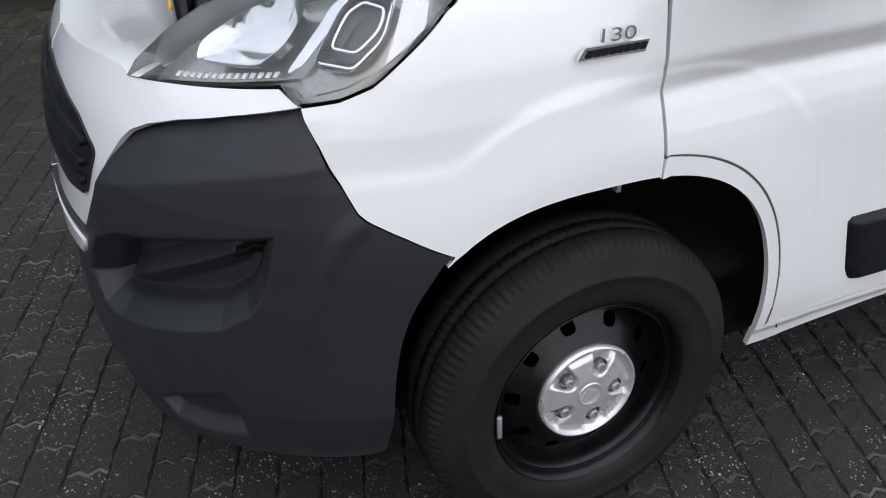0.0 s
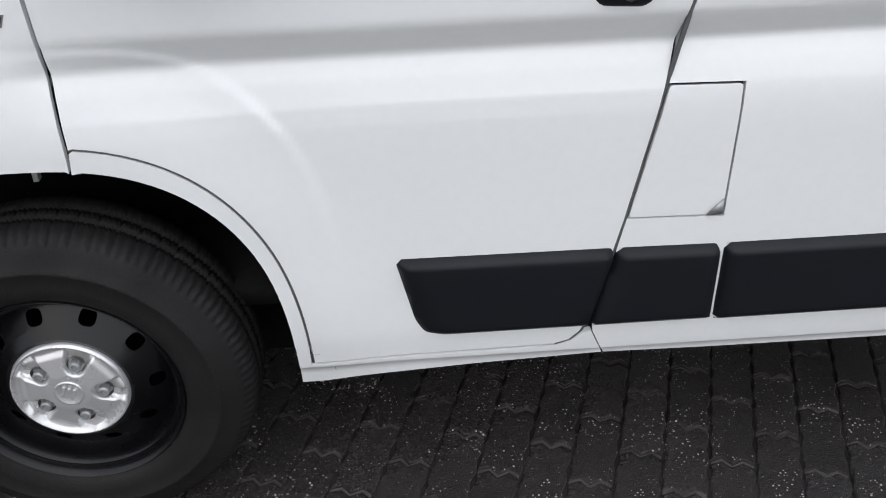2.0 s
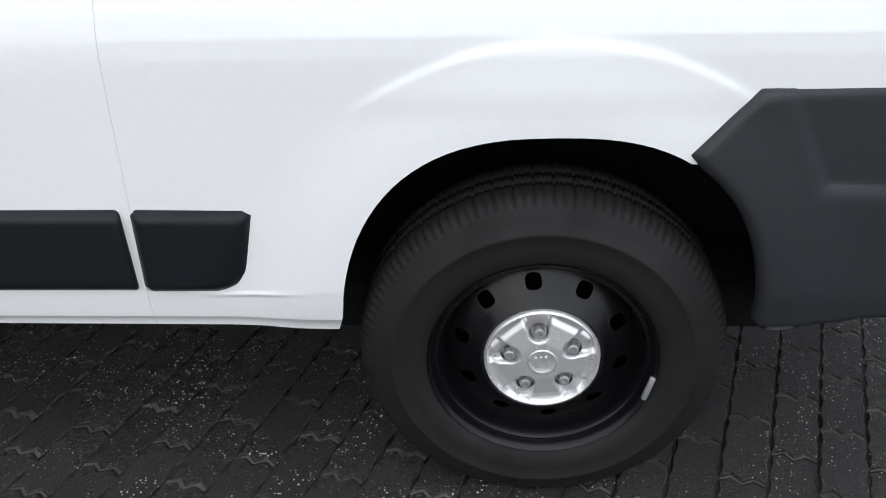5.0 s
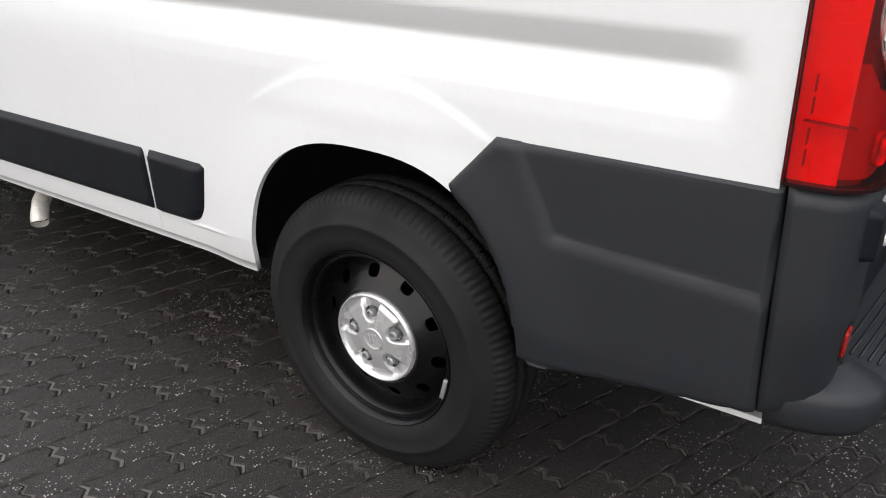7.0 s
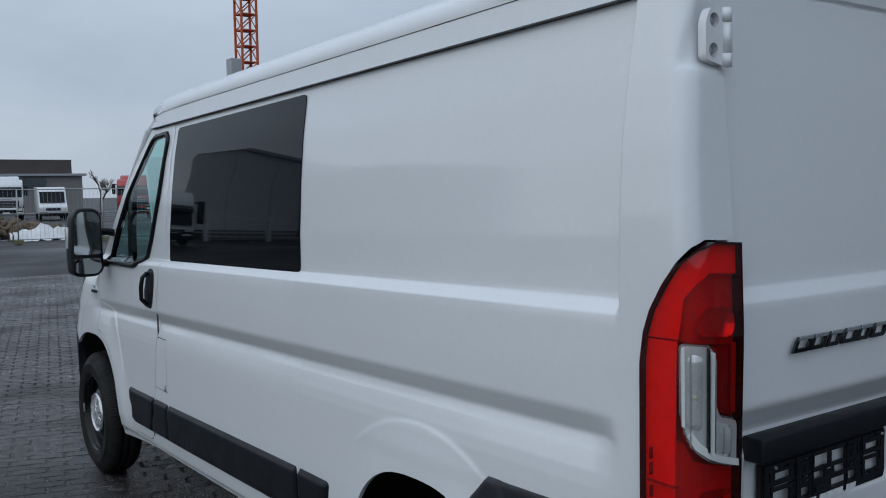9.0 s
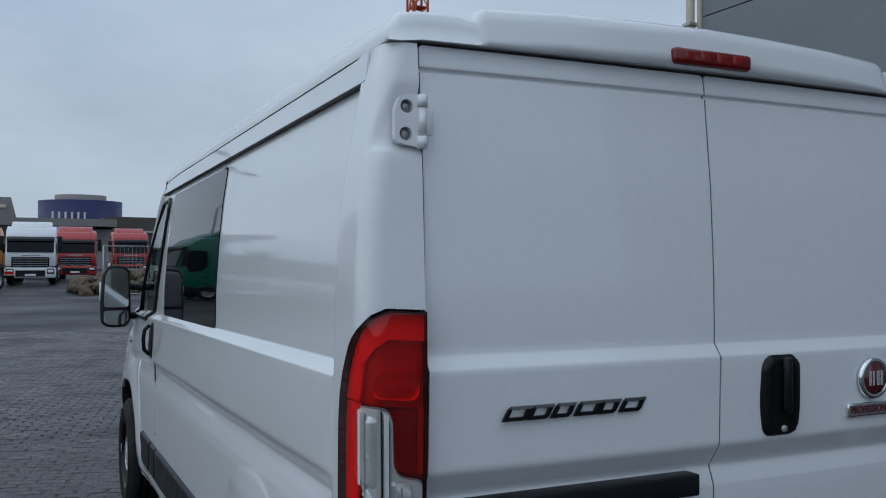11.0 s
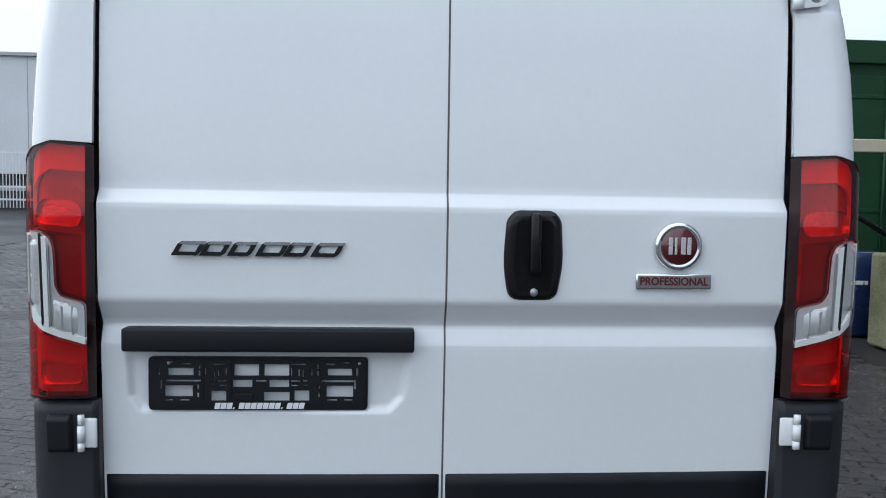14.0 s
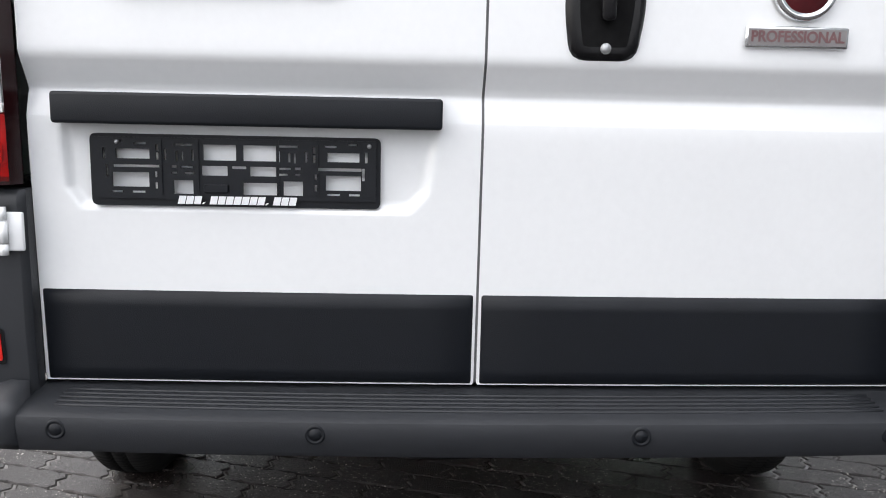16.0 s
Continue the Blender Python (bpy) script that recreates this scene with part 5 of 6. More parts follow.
# windscreen, cab front, bonnet
bm = bmesh.new()
rows = []
for t in (0, 0.25, 0.5, 0.75, 1.0):
    z = 1.30 + 0.76 * t
    row = []
    for i in range(13):
        s = -1 + 2 * i / 12
        xs, xc = 0.09 + 0.86 * t, -0.22 + 1.02 * t
        row.append(bm.verts.new((xc + (xs - xc) * abs(s) ** 2.4, 1 + s * (0.915 - 0.035 * t), z)))
    rows.append(row)
for a, b in zip(rows, rows[1:]):
    for i in range(12):
        bm.faces.new((a[i], b[i], b[i + 1], a[i + 1]))
vpart("windscreen", bm, SIDEGLASS, van, "curved tinted windscreen")
for mirror in (False, True):
    vpart("windscreen_pillar", tube(bmesh.new(), [(0.06, 0.075, 1.31), (0.30, 0.080, 1.53), (0.60, 0.088, 1.79), (0.86, 0.105, 2.02), (0.96, 0.118, 2.075)], 0.030, 8), WHITE, van, mirror=mirror)
vpart("scuttle", box(bmesh.new(), -0.26, 0.12, 0.14, 1.86, 1.26, 1.31, 0.02), DARKPLASTIC, van)
bonnet = vpart("bonnet", boxed(-0.62, 0.0, 0.46, 1.56, -0.012, 0.012, 0.01), WHITE, van, "open white bonnet")
bonnet.matrix_world = Matrix.Translation((-0.20, 0, 1.33)) @ Matrix.Rotation(radians(78), 4, "Y")
bm, rows = bmesh.new(), []
front = [surf(u, z) for u, z in ((-1.12, 1.084), (-1.16, 1.083), (-1.20, 1.087), (-1.30, 1.083), (-1.42, 1.065), (-1.6, 1.044))]
front += [(x, 2 - y, z) for x, y, z in front[-2::-1]]
for s, dz in ((0.0, -0.004), (0.30, 0.006), (0.33, -0.004), (0.62, 0.004), (0.66, -0.006), (1.0, 0.0), (1.0, -0.06)):
    rows.append([bm.verts.new((x + (-0.60 - x) * s, y + (1 - y) * 0.12 * s, z + (1.100 - z) * s + dz)) for x, y, z in front])
for a, b in zip(rows, rows[1:]):
    for i in range(len(front) - 1):
        bm.faces.new((a[i], a[i + 1], b[i + 1], b[i]))
vpart("slam_panel", sharpen(bm, 25), WHITE, van, "white slam panel under the open bonnet")
vpart("roundel", lathe(bmesh.new(), [(0.0, 0.006), (0.054, 0.004), (0.056, -0.004), (0.063, -0.008), (0.070, -0.004), (0.072, 0.012)], 40, None, Matrix.Translation((-0.926, 1.0, 0.855)) @ Matrix.Rotation(radians(-90), 4, "Z")), CHROME, van, "plain chrome roundel on the grille")
bay = vpart("engine_bay", boxed(-0.66, -0.25, 0.42, 1.60, 0.70, 1.0, 0.02), VOID, van, "black engine bay")
for x0, x1, y0, y1, z0, z1 in ((-0.60, -0.42, 0.52, 0.80, 1.0, 1.16), (-0.55, -0.30, 0.85, 1.25, 1.0, 1.20), (-0.58, -0.36, 1.30, 1.52, 1.0, 1.15), (-0.66, -0.62, 0.56, 0.66, 1.0, 1.19), (-0.60, -0.46, 0.34, 0.50, 0.98, 1.13), (-0.59, -0.55, 0.40, 0.62, 1.09, 1.15)):
    vpart("engine_part", boxed(x0, x1, y0, y1, z0, z1, 0.02), BLACK, bay)
vpart("hose", tube(bmesh.new(), [(-0.62, 0.50, 1.08), (-0.60, 0.56, 1.19), (-0.54, 0.66, 1.21), (-0.48, 0.75, 1.15)], 0.022, 8), BLACK, bay)
vpart("dipstick", tube(bmesh.new(), [(-0.66, 0.64, 1.14), (-0.64, 0.72, 1.155), (-0.66, 0.80, 1.15)], 0.008, 6), paint("yellow_plastic", (0.8, 0.5, 0.02)), bay)
# cab inside
vpart("bulkhead", boxed(1.32, 1.35, 0.12, 1.88, 0.5, 2.05), material("grey_trim", (0.12, 0.12, 0.125), 0.8), van)
vpart("headlining", boxed(0.85, 4.3, 0.14, 1.86, 2.07, 2.085), material("grey_headlining", (0.3, 0.3, 0.29), 0.9), van)
vpart("dashboard", box(bmesh.new(), 0.02, 0.42, 0.13, 1.87, 0.98, 1.29, 0.06, 3), DARKPLASTIC, van, "dark grey dashboard")
vpart("cab_floor", boxed(-0.1, 1.32, 0.10, 1.90, 0.50, 0.55), VOID, van)
for y0, y1 in ((0.25, 0.75), (1.02, 1.75)):
    st = vpart("seat", box(bmesh.new(), 0.62, 1.12, y0, y1, 0.78, 0.95, 0.05, 3), SEAT, van, "dark cloth cab seat")
    bm = box(bmesh.new(), -0.07, 0.07, y0, y1, 0.0, 0.62, 0.05, 3)
    bm.transform(Matrix.Translation((1.09, 0, 0.93)) @ Matrix.Rotation(radians(12), 4, "Y"))
    vpart("backrest", bm, SEAT, st)
    bm = box(bmesh.new(), 1.20, 1.29, (y0 + y1) / 2 - 0.13, (y0 + y1) / 2 + 0.13, 1.56, 1.76, 0.04, 3)
    vpart("headrest", bm, SEAT, st)
bm = bmesh.new()
tube(bm, [(0.19 * math.cos(t), 0.19 * math.sin(t), 0) for t in (2 * math.pi * k / 24 for k in range(25))], 0.015, 8, False)
bm.transform(Matrix.Translation((0.52, 0.50, 1.24)) @ Matrix.Rotation(radians(-62), 4, "Y"))
vpart("steering_wheel", bm, DARKPLASTIC, van)


def squircle(t, a, b, turn):
    """A rounded square's outline, a by b, turned."""
    c, q = math.cos(t), math.sin(t)
    x, y = a * math.copysign(abs(c) ** 0.7, c), b * math.copysign(abs(q) ** 0.7, q)
    return (x * math.cos(turn) - y * math.sin(turn), x * math.sin(turn) + y * math.cos(turn))


def cap_mesh():
    """The cap's face: five raised arms with bevelled outer facets between the nuts, wells that open to the rim, and a flat rim ring."""
    bm, rows, seg = bmesh.new(), [], 180
    for i in range(30):
        r = 0.028 + 0.088 * i / 29
        row = []
        for k in range(seg):
            t = 2 * math.pi * k / seg
            nut = round((t - math.pi / 2) / (2 * math.pi / 5)) * 2 * math.pi / 5 + math.pi / 2
            arc = r * abs(math.sin(t - nut))
            along = r * math.cos(t - nut)
            wide = 0.0185 if along < 0.066 else 0.0185 + 0.30 * (along - 0.066)
            well = 1 - ease(wide - 0.003, wide + 0.003, arc) if along > 0.066 else 1 - ease(0.0155, 0.0215, math.hypot(arc, along - 0.066))
            arm = round((t - math.pi / 2 - math.pi / 5) / (2 * math.pi / 5)) * 2 * math.pi / 5 + math.pi / 2 + math.pi / 5
            c = r * math.cos(t - arm)
            d = 0.0205 + 0.16 * max(0.0, c - 0.040) + 0.50 * max(0.0, c - 0.083) - 0.95 * max(0.0, c - 0.0945)
            d += 0.0155 * well * (1 - 0.45 * ease(0.075, 0.105, along))
            ring = ease(0.1065, 0.1085, r)
            d = d * (1 - ring) + 0.0235 * ring
            if i == 29:
                d = 0.036
            row.append(bm.verts.new((r * math.cos(t), d, r * math.sin(t))))
        rows.append(row)
    for a, b in zip(rows, rows[1:]):
        for k in range(seg):
            bm.faces.new((a[k], b[k], b[(k + 1) % seg], a[(k + 1) % seg]))
    return sharpen(bm, 22)


def wheel(x, y, turn, outward, zc, weight):
    """A black steel wheel with its tyre and silver cap; the outer face looks along -y, or +y when outward is 1."""
    m = Matrix.Translation((x, y, zc)) @ (Matrix.Rotation(math.pi, 4, "Z") if outward > 0 else Matrix.Identity(4)) @ Matrix.Rotation(radians(turn), 4, "Y")
    prof = [(0.228, 0.030), (0.230, 0.018), (0.225, 0.012), (0.219, 0.018), (0.216, 0.0275), (0.2135, 0.0270), (0.2115, 0.033), (0.2075, 0.0325), (0.202, 0.040), (0.1985, 0.055), (0.194, 0.078), (0.191, 0.082), (0.188, 0.0785), (0.144, 0.0504), (0.137, 0.045), (0.130, 0.039), (0.123, 0.033), (0.1165, 0.036), (0.112, 0.056), (0.0, 0.062)]
    rim = part("wheel", sharpen(lathe(bmesh.new(), prof, 144, lambda i, k: i == 12), 50), STEELBLACK, van, "black steel wheel with silver centre cap")
    rim.matrix_world = m
    ring = [[(r * math.cos(2 * math.pi * q / 72), r * math.sin(2 * math.pi * q / 72)) for q in range(72)] for r in (0.188, 0.144)]
    holes = [[(0.1630 * math.cos(a) + squircle(t, 0.0150, 0.0165, a)[0], 0.1630 * math.sin(a) + squircle(t, 0.0150, 0.0165, a)[1]) for t in (2 * math.pi * q / 16 for q in range(16))] for a in (2 * math.pi * (k + 0.5) / 10 for k in range(10))]
    nave = holed_plate(ring[0], [ring[1]] + holes, 0.004)
    for v in nave.verts:
        v.co.y += 0.0555 + (math.hypot(v.co.x, v.co.z) - 0.152) * 0.639
    part("nave", sharpen(nave, 40), STEELBLACK, rim)
    # added near-black disc stands in for the darkness behind the holes
    back = part("wheel_shade_disc", lathe(bmesh.new(), [(0.196, 0.108), (0.19, 0.15), (0.0, 0.15)], 40), VOID, rim)
    # tyre with shoulder blocks and sidewall rings
    tb = bmesh.new()
    seg = 480
    tread = m.to_3x3()
    untread = tread.inverted()
    tp = [(0.222, 0.024), (0.231, 0.012), (0.243, 0.0045), (0.262, 0.0015), (0.284, 0.003), (0.286, 0.0015), (0.292, 0.0015), (0.294, 0.0045), (0.312, 0.012), (0.326, 0.021), (0.331, 0.024), (0.3385, 0.0315), (0.341, 0.034), (0.348, 0.045), (0.353, 0.066), (0.354, 0.080), (0.347, 0.083), (0.347, 0.091), (0.354, 0.094), (0.355, 0.118), (0.348, 0.121), (0.348, 0.129),
          (0.355, 0.132), (0.354, 0.160), (0.347, 0.180), (0.330, 0.20), (0.28, 0.222), (0.222, 0.21)]
    rows = []
    for i, (r, d) in enumerate(tp):
        row = []
        for k in range(seg):
            rr, dd = 0.222 + (r - 0.222) * 1.10, d
            if 11 <= i <= 23 and k % 4 == 0:
                rr, dd = rr - (0.008 if k % 8 else 0.005), d + (0.005 if i < 15 else 0.0)
            elif 14 <= i <= 23 and k % 8 in (2, 6):
                rr -= 0.003
            t = 2 * math.pi * k / seg
            v = tread @ Vector((rr * math.cos(t), dd, rr * math.sin(t)))
            if v.z < 0.0015 - zc:
                v = Vector((v.x, v.y + outward * 0.35 * (0.0015 - zc - v.z), 0.0015 - zc))
            row.append(tb.verts.new(untread @ v))
        rows.append(row)
    for a, b in zip(rows, rows[1:]):
        for k in range(seg):
            tb.faces.new((a[k], b[k], b[(k + 1) % seg], a[(k + 1) % seg]))
    part("tyre", sharpen(tb, 18), RUBBER, rim, "worn black van tyre")
    # cap
    cap = part("wheel_cap", cap_mesh(), SILVER, rim, "silver plastic wheel cap")
    for k in range(5):
        r = Matrix.Rotation(2 * math.pi * k / 5, 4, "Y")
        part("nut_well", lathe(bmesh.new(), [(0.0, 0.008), (0.0150, 0.008), (0.0172, 0.002), (0.0178, -0.002)], 20, None, r @ Matrix.Translation((0, 0.0335, 0.066))), WELLGREY, cap)
        nut = bmesh.new()
        lathe(nut, [(0.0, -0.002), (0.0055, -0.002), (0.0062, -0.008), (0.0090, -0.008), (0.0110, -0.005), (0.0118, 0.008)], 12, None, r @ Matrix.Translation((0, 0.0285, 0.066)))
        part("wheel_nut", nut, GALV, cap, smooth=False)
    part("cap_badge", lathe(bmesh.new(), [(0.0, 0.0195), (0.024, 0.0195), (0.026, 0.018), (0.029, 0.018), (0.030, 0.023)], 32), SILVER, cap)
    for i in range(3):
        part("cap_badge_bar", boxed(-0.014 + 0.010 * i, -0.009 + 0.010 * i, 0.0175, 0.020, -0.012, 0.012), SILVER, cap, smooth=False)
    t = radians(weight + turn)
    bm = boxed(-0.005, 0.006, 0.008, 0.017, -0.028, 0.028, 0.002)
    bm.transform(Matrix.Rotation(-t, 4, "Y") @ Matrix.Translation((0.218, 0, 0)))
    part("balance_weight", bm, GALV, rim, "lead balance weight")


HUB_F, HUB_R = 0.357, 0.346
wheel(-0.006, -0.036, 21, -1, HUB_F, 182)
wheel(3.453, -0.022, -8, -1, HUB_R, -14)
wheel(0.0, 1.988, 40, 1, HUB_F, 20)
wheel(3.45, 1.988, 70, 1, HUB_R, 20)

# ---- ground ----
bm = bmesh.new()
bmesh.ops.create_grid(bm, x_segments=60, y_segments=60, size=1500)
ground = tagged(part("ground", bm, YARD), "dark wet paved yard", "ground", kind="structure")
ground.location.z = -0.020
X0, X1, Y0, Y1 = -15.0, 9.0, -7.0, 5.0
LONG, ACROSS, START = Vector((0.0657, 0.2057)), Vector((0.1018, -0.0223)), Vector((1.273, -0.365))
TEETH = (-0.45, 1.0, -1.0, 1.0, -0.45)


def paver(i, j):
    """Outline and bevelled inner outline of a paver with toothed ends: number i in row j; the rows lie at a slant to the van."""
    loops = []
    for du, dv in ((0.034, 0.020), (0.052, 0.055)):
        ends = [[(e + 0.042 * c + (du if e == 0 else -du), -0.5 + dv + (1 - 2 * dv) * k / 4) for k, c in enumerate(TEETH)] for e in (0, 1)]
        run = [(q / 6, 0.034 * (1 if q % 2 else -1)) for q in range(1, 6)]
        lo = [(u, -0.5 + dv + w) for u, w in run]
        hi = [(u, 0.5 - dv + w) for u, w in run]
        uv = ends[0][::-1] + lo + ends[1] + hi[::-1]
        loops.append([START + LONG * (u + i + 0.5 * (j % 2)) + ACROSS * (v + j) for u, v in uv])
    return loops


def paver_mesh(polys):
    verts, faces = [], []
    for (outer, inner), dz, tilt in polys:
        cx = sum(p[0] for p in outer) / len(outer)
        n, b = len(outer), len(verts)
        for ring, z in ((outer, -0.016), (outer, -0.004), (inner, 0.0)):
            verts.extend((x, y, z + dz + tilt * (x - cx)) for x, y in ring)
        for r in (0, n):
            for k in range(n):
                q = (k + 1) % n
                faces.append((b + r + k, b + r + q, b + r + n + q, b + r + n + k))
        faces.append(tuple(b + 2 * n + k for k in range(n)))
    me = bpy.data.meshes.new("paver")
    me.from_pydata(verts, [], faces)
    me.materials.append(PAVING)
    return me


rng = random.Random(4)
rest, near = [], []
for j in range(-175, 90):
    for i in range(-75, 60):
        x, y = START + LONG * (i + 0.5 + 0.5 * (j % 2)) + ACROSS * j
        if not (X0 < x < X1 and Y0 < y < Y1):
            continue
        item = (paver(i, j), rng.uniform(-0.002, 0.0015), rng.uniform(-0.015, 0.015))
        if 0.55 < x < 3.3 and -0.62 < y < 0.05 and len(near) < 300:
            near.append(item)
        else:
            rest.append(item)
yard = tagged(new("paving", paver_mesh(rest)), "dark wet toothed concrete pavers", "paving", kind="stuff")
bed = tagged(part("paving_bed", boxed(X0, X1, Y0, Y1, -0.019, -0.0056), JOINT), "sandy joints between pavers", "paving", kind="structure")
for loops, dz, tilt in near:
    mid = sum(loops[0], Vector((0, 0))) / len(loops[0])
    ob = new("paver", paver_mesh([([[p - mid for p in q] for q in loops], dz, tilt)]))
    ob.location = (mid.x, mid.y, 0)
    ob.parent = bed

verts, faces = [], []
for j in range(-60, 60):
    for i in range(-40, 40):
        x, y = START + LONG * (i + 1 + 0.5 * (j % 2)) + ACROSS * j
        if -2.6 < x < 7.2 and -3.2 < y < 3.2:
            b, worn = len(verts), rng.uniform(0.55, 1.0)
            for k, c in enumerate(TEETH):
                for e in (-1, 1):
                    w = 0.040 * worn * rng.uniform(0.45, 1.0)
                    p = START + LONG * (1 + i + 0.5 * (j % 2) + 0.042 * c + e * w) + ACROSS * (j - 0.46 + 0.23 * k)
                    verts.append((p.x, p.y, -0.0028 - rng.uniform(0.0, 0.0012)))
            faces.extend((b + 2 * k, b + 2 * k + 2, b + 2 * k + 3, b + 2 * k + 1) for k in range(4))
sand = bpy.data.meshes.new("joint_sand")
sand.from_pydata(verts, [], faces)
sand.materials.append(SAND)
tagged(new("joint_sand", sand), "pale wet sand in the toothed joints", "sand", kind="stuff")

# ---- yard surroundings ----
def at(x, y, heading=0.0):
    return Matrix.Translation((x, y, 0)) @ Matrix.Rotation(radians(heading), 4, "Z")


def truck_wheel(parent, x, y, r=0.5, w=0.3):
    s = -1 if y < 0 else 1
    t = part("wheel", lathe(bmesh.new(), [(0.28, 0.0), (r - 0.05, 0.0), (r, 0.05), (r, w - 0.05), (r - 0.05, w), (0.28, w)], 28, None, Matrix.Translation((x, y, r)) @ (Matrix.Identity(4) if s < 0 else Matrix.Rotation(math.pi, 4, "Z"))), RUBBER, parent)
    part("rim", lathe(bmesh.new(), [(0.285, 0.0), (0.26, 0.03), (0.20, 0.07), (0.10, 0.03), (0.0, 0.03)], 24, None, Matrix.Translation((x, y, r)) @ (Matrix.Identity(4) if s < 0 else Matrix.Rotation(math.pi, 4, "Z"))), GALV, t)


def tractor(label, mat, m, tall=3.5, sleeper=2.3, low=None):
    """A truck tractor whose front looks along +x; origin on the ground under the front bumper. low: the paint of bumper and lower front."""
    low = low or mat
    e = thing("truck_tractor", label, "truck", "parked trucks", m)
    bm = bmesh.new()
    prism(bm, [(0.0, 1.0), (0.0, 1.62), (-0.05, 1.78), (-0.24, tall - 0.80), (-0.42, tall - 0.42), (-0.75, tall - 0.12), (-1.2, tall), (-sleeper, tall), (-sleeper, 1.0)], 2.46, Matrix.Translation((0, -1.23, 0)), 0.10)
    cab = part("cab", sharpen(bm, 40), mat, e)
    part("windscreen", prism(bmesh.new(), [(-0.06, 1.76), (-0.27, tall - 0.74), (-0.22, tall - 0.74), (-0.01, 1.76)], 2.26, Matrix.Translation((0.03, -1.13, 0)), 0.01), DARKGLASS, cab, smooth=False)
    part("sun_visor", prism(bmesh.new(), [(-0.24, tall - 0.76), (-0.05, tall - 0.80), (-0.08, tall - 0.68), (-0.36, tall - 0.56)], 2.3, Matrix.Translation((0, -1.15, 0)), 0.01), DARKPLASTIC, cab, smooth=False)
    part("grille", boxed(-0.03, 0.025, -0.92, 0.92, 0.98, 1.50, 0.04), DARKPLASTIC, cab)
    for i in range(4):
        part("grille_bar", boxed(0.02, 0.04, -0.86, 0.86, 1.03 + 0.12 * i, 1.055 + 0.12 * i), GALV, cab, smooth=False)
    part("badge_strip", boxed(0.0, 0.012, -0.45, 0.45, 1.56, 1.62, 0.005), GALV, cab, smooth=False)
    b = part("bumper", boxed(-0.55, 0.06, -1.24, 1.24, 0.38, 0.95, 0.09, 3), low, e)
    part("air_intake", boxed(0.03, 0.07, -0.72, 0.72, 0.46, 0.80, 0.02), DARKPLASTIC, b, smooth=False)
    part("number_bar", boxed(0.065, 0.075, -0.26, 0.26, 0.50, 0.61), WHITE, b, smooth=False)
    for y in (-0.98, 0.98):
        lamp = part("headlight", boxed(0.0, 0.078, y - 0.20, y + 0.20, 0.60, 0.90, 0.05, 3), BLACK, b)
        part("lamp_glass", boxed(0.06, 0.084, y - 0.15, y + 0.15, 0.68, 0.84, 0.03), LED, lamp)
    for s in (-1, 1):
        part("side_window", prism(bmesh.new(), [(-0.30, 1.95), (-0.50, tall - 0.88), (-1.16, tall - 0.88), (-1.24, 1.92), (-1.05, 1.72), (-0.55, 1.62)], 0.02, Matrix.Translation((0, s * 1.232 - 0.01, 0)), 0.004), DARKGLASS, cab, smooth=False)
        for x in (-0.16, -1.30):
            part("door_gap", boxed(x - 0.008, x + 0.008, s * 1.231 - 0.004, s * 1.231 + 0.004, 1.02, tall - 0.75), VOID, cab, smooth=False)
        part("door_handle", boxed(-1.22, -1.06, s * 1.24 - 0.012, s * 1.24 + 0.012, 1.44, 1.49, 0.008), DARKPLASTIC, cab)
        mi = part("mirror", boxed(-0.34, -0.16, s * 1.42 - 0.12, s * 1.42 + 0.12, 1.85, 2.62, 0.05, 3), DARKPLASTIC, cab)
        part("mirror_arm", tube(bmesh.new(), [(-0.28, s * 1.2, 2.55), (-0.25, s * 1.42, 2.55)], 0.03, 6), DARKPLASTIC, mi)
        part("side_skirt", boxed(-sleeper, -0.10, s * 1.17 - 0.05, s * 1.17 + 0.05, 0.62, 1.06, 0.03), DARKPLASTIC, cab)
        part("wheel_arch", lathe(bmesh.new(), [(0.54, -0.02), (0.66, -0.02), (0.66, 0.04), (0.54, 0.04), (0.54, -0.02)], 28, lambda i, k: 15 <= k <= 26, Matrix.Translation((-1.38, s * 1.225, 0.5))), DARKPLASTIC, cab)
        part("step", boxed(-0.78, -0.30, s * 1.19 - 0.05, s * 1.19 + 0.05, 0.42, 0.50, 0.02), DARKPLASTIC, cab)
        tank = part("tank", tube(bmesh.new(), [(-2.55, s * 0.95, 0.74), (-4.1, s * 0.95, 0.74)], 0.33, 16), SILVER, e)
        for x in (-2.85, -3.75):
            part("tank_strap", tube(bmesh.new(), [(x - 0.03, s * 0.95, 0.74), (x + 0.03, s * 0.95, 0.74)], 0.337, 16), DARKPLASTIC, tank)
        part("chassis_rail", boxed(-6.2, -1.5, s * 0.42 - 0.05, s * 0.42 + 0.05, 0.75, 1.0), VOID, e, smooth=False)
        part("rear_lamp", boxed(-6.25, -6.19, s * 0.95 - 0.2, s * 0.95 + 0.2, 0.72, 0.86), BRIGHTRED, e, smooth=False)
        part("mudguard", boxed(-5.6, -4.4, s * 0.93 - 0.3, s * 0.93 + 0.3, 1.06, 1.10, 0.01), DARKPLASTIC, e)
        truck_wheel(e, -1.38, s * 1.22)
        truck_wheel(e, -5.0, s * 1.22, 0.5, 0.55)
    part("fifth_wheel", boxed(-5.4, -4.5, -0.45, 0.45, 1.05, 1.2, 0.05), VOID, e)
    part("air_stack", boxed(-sleeper - 0.22, -sleeper - 0.04, 0.70, 1.05, 1.0, tall - 0.3, 0.04), DARKPLASTIC, e)
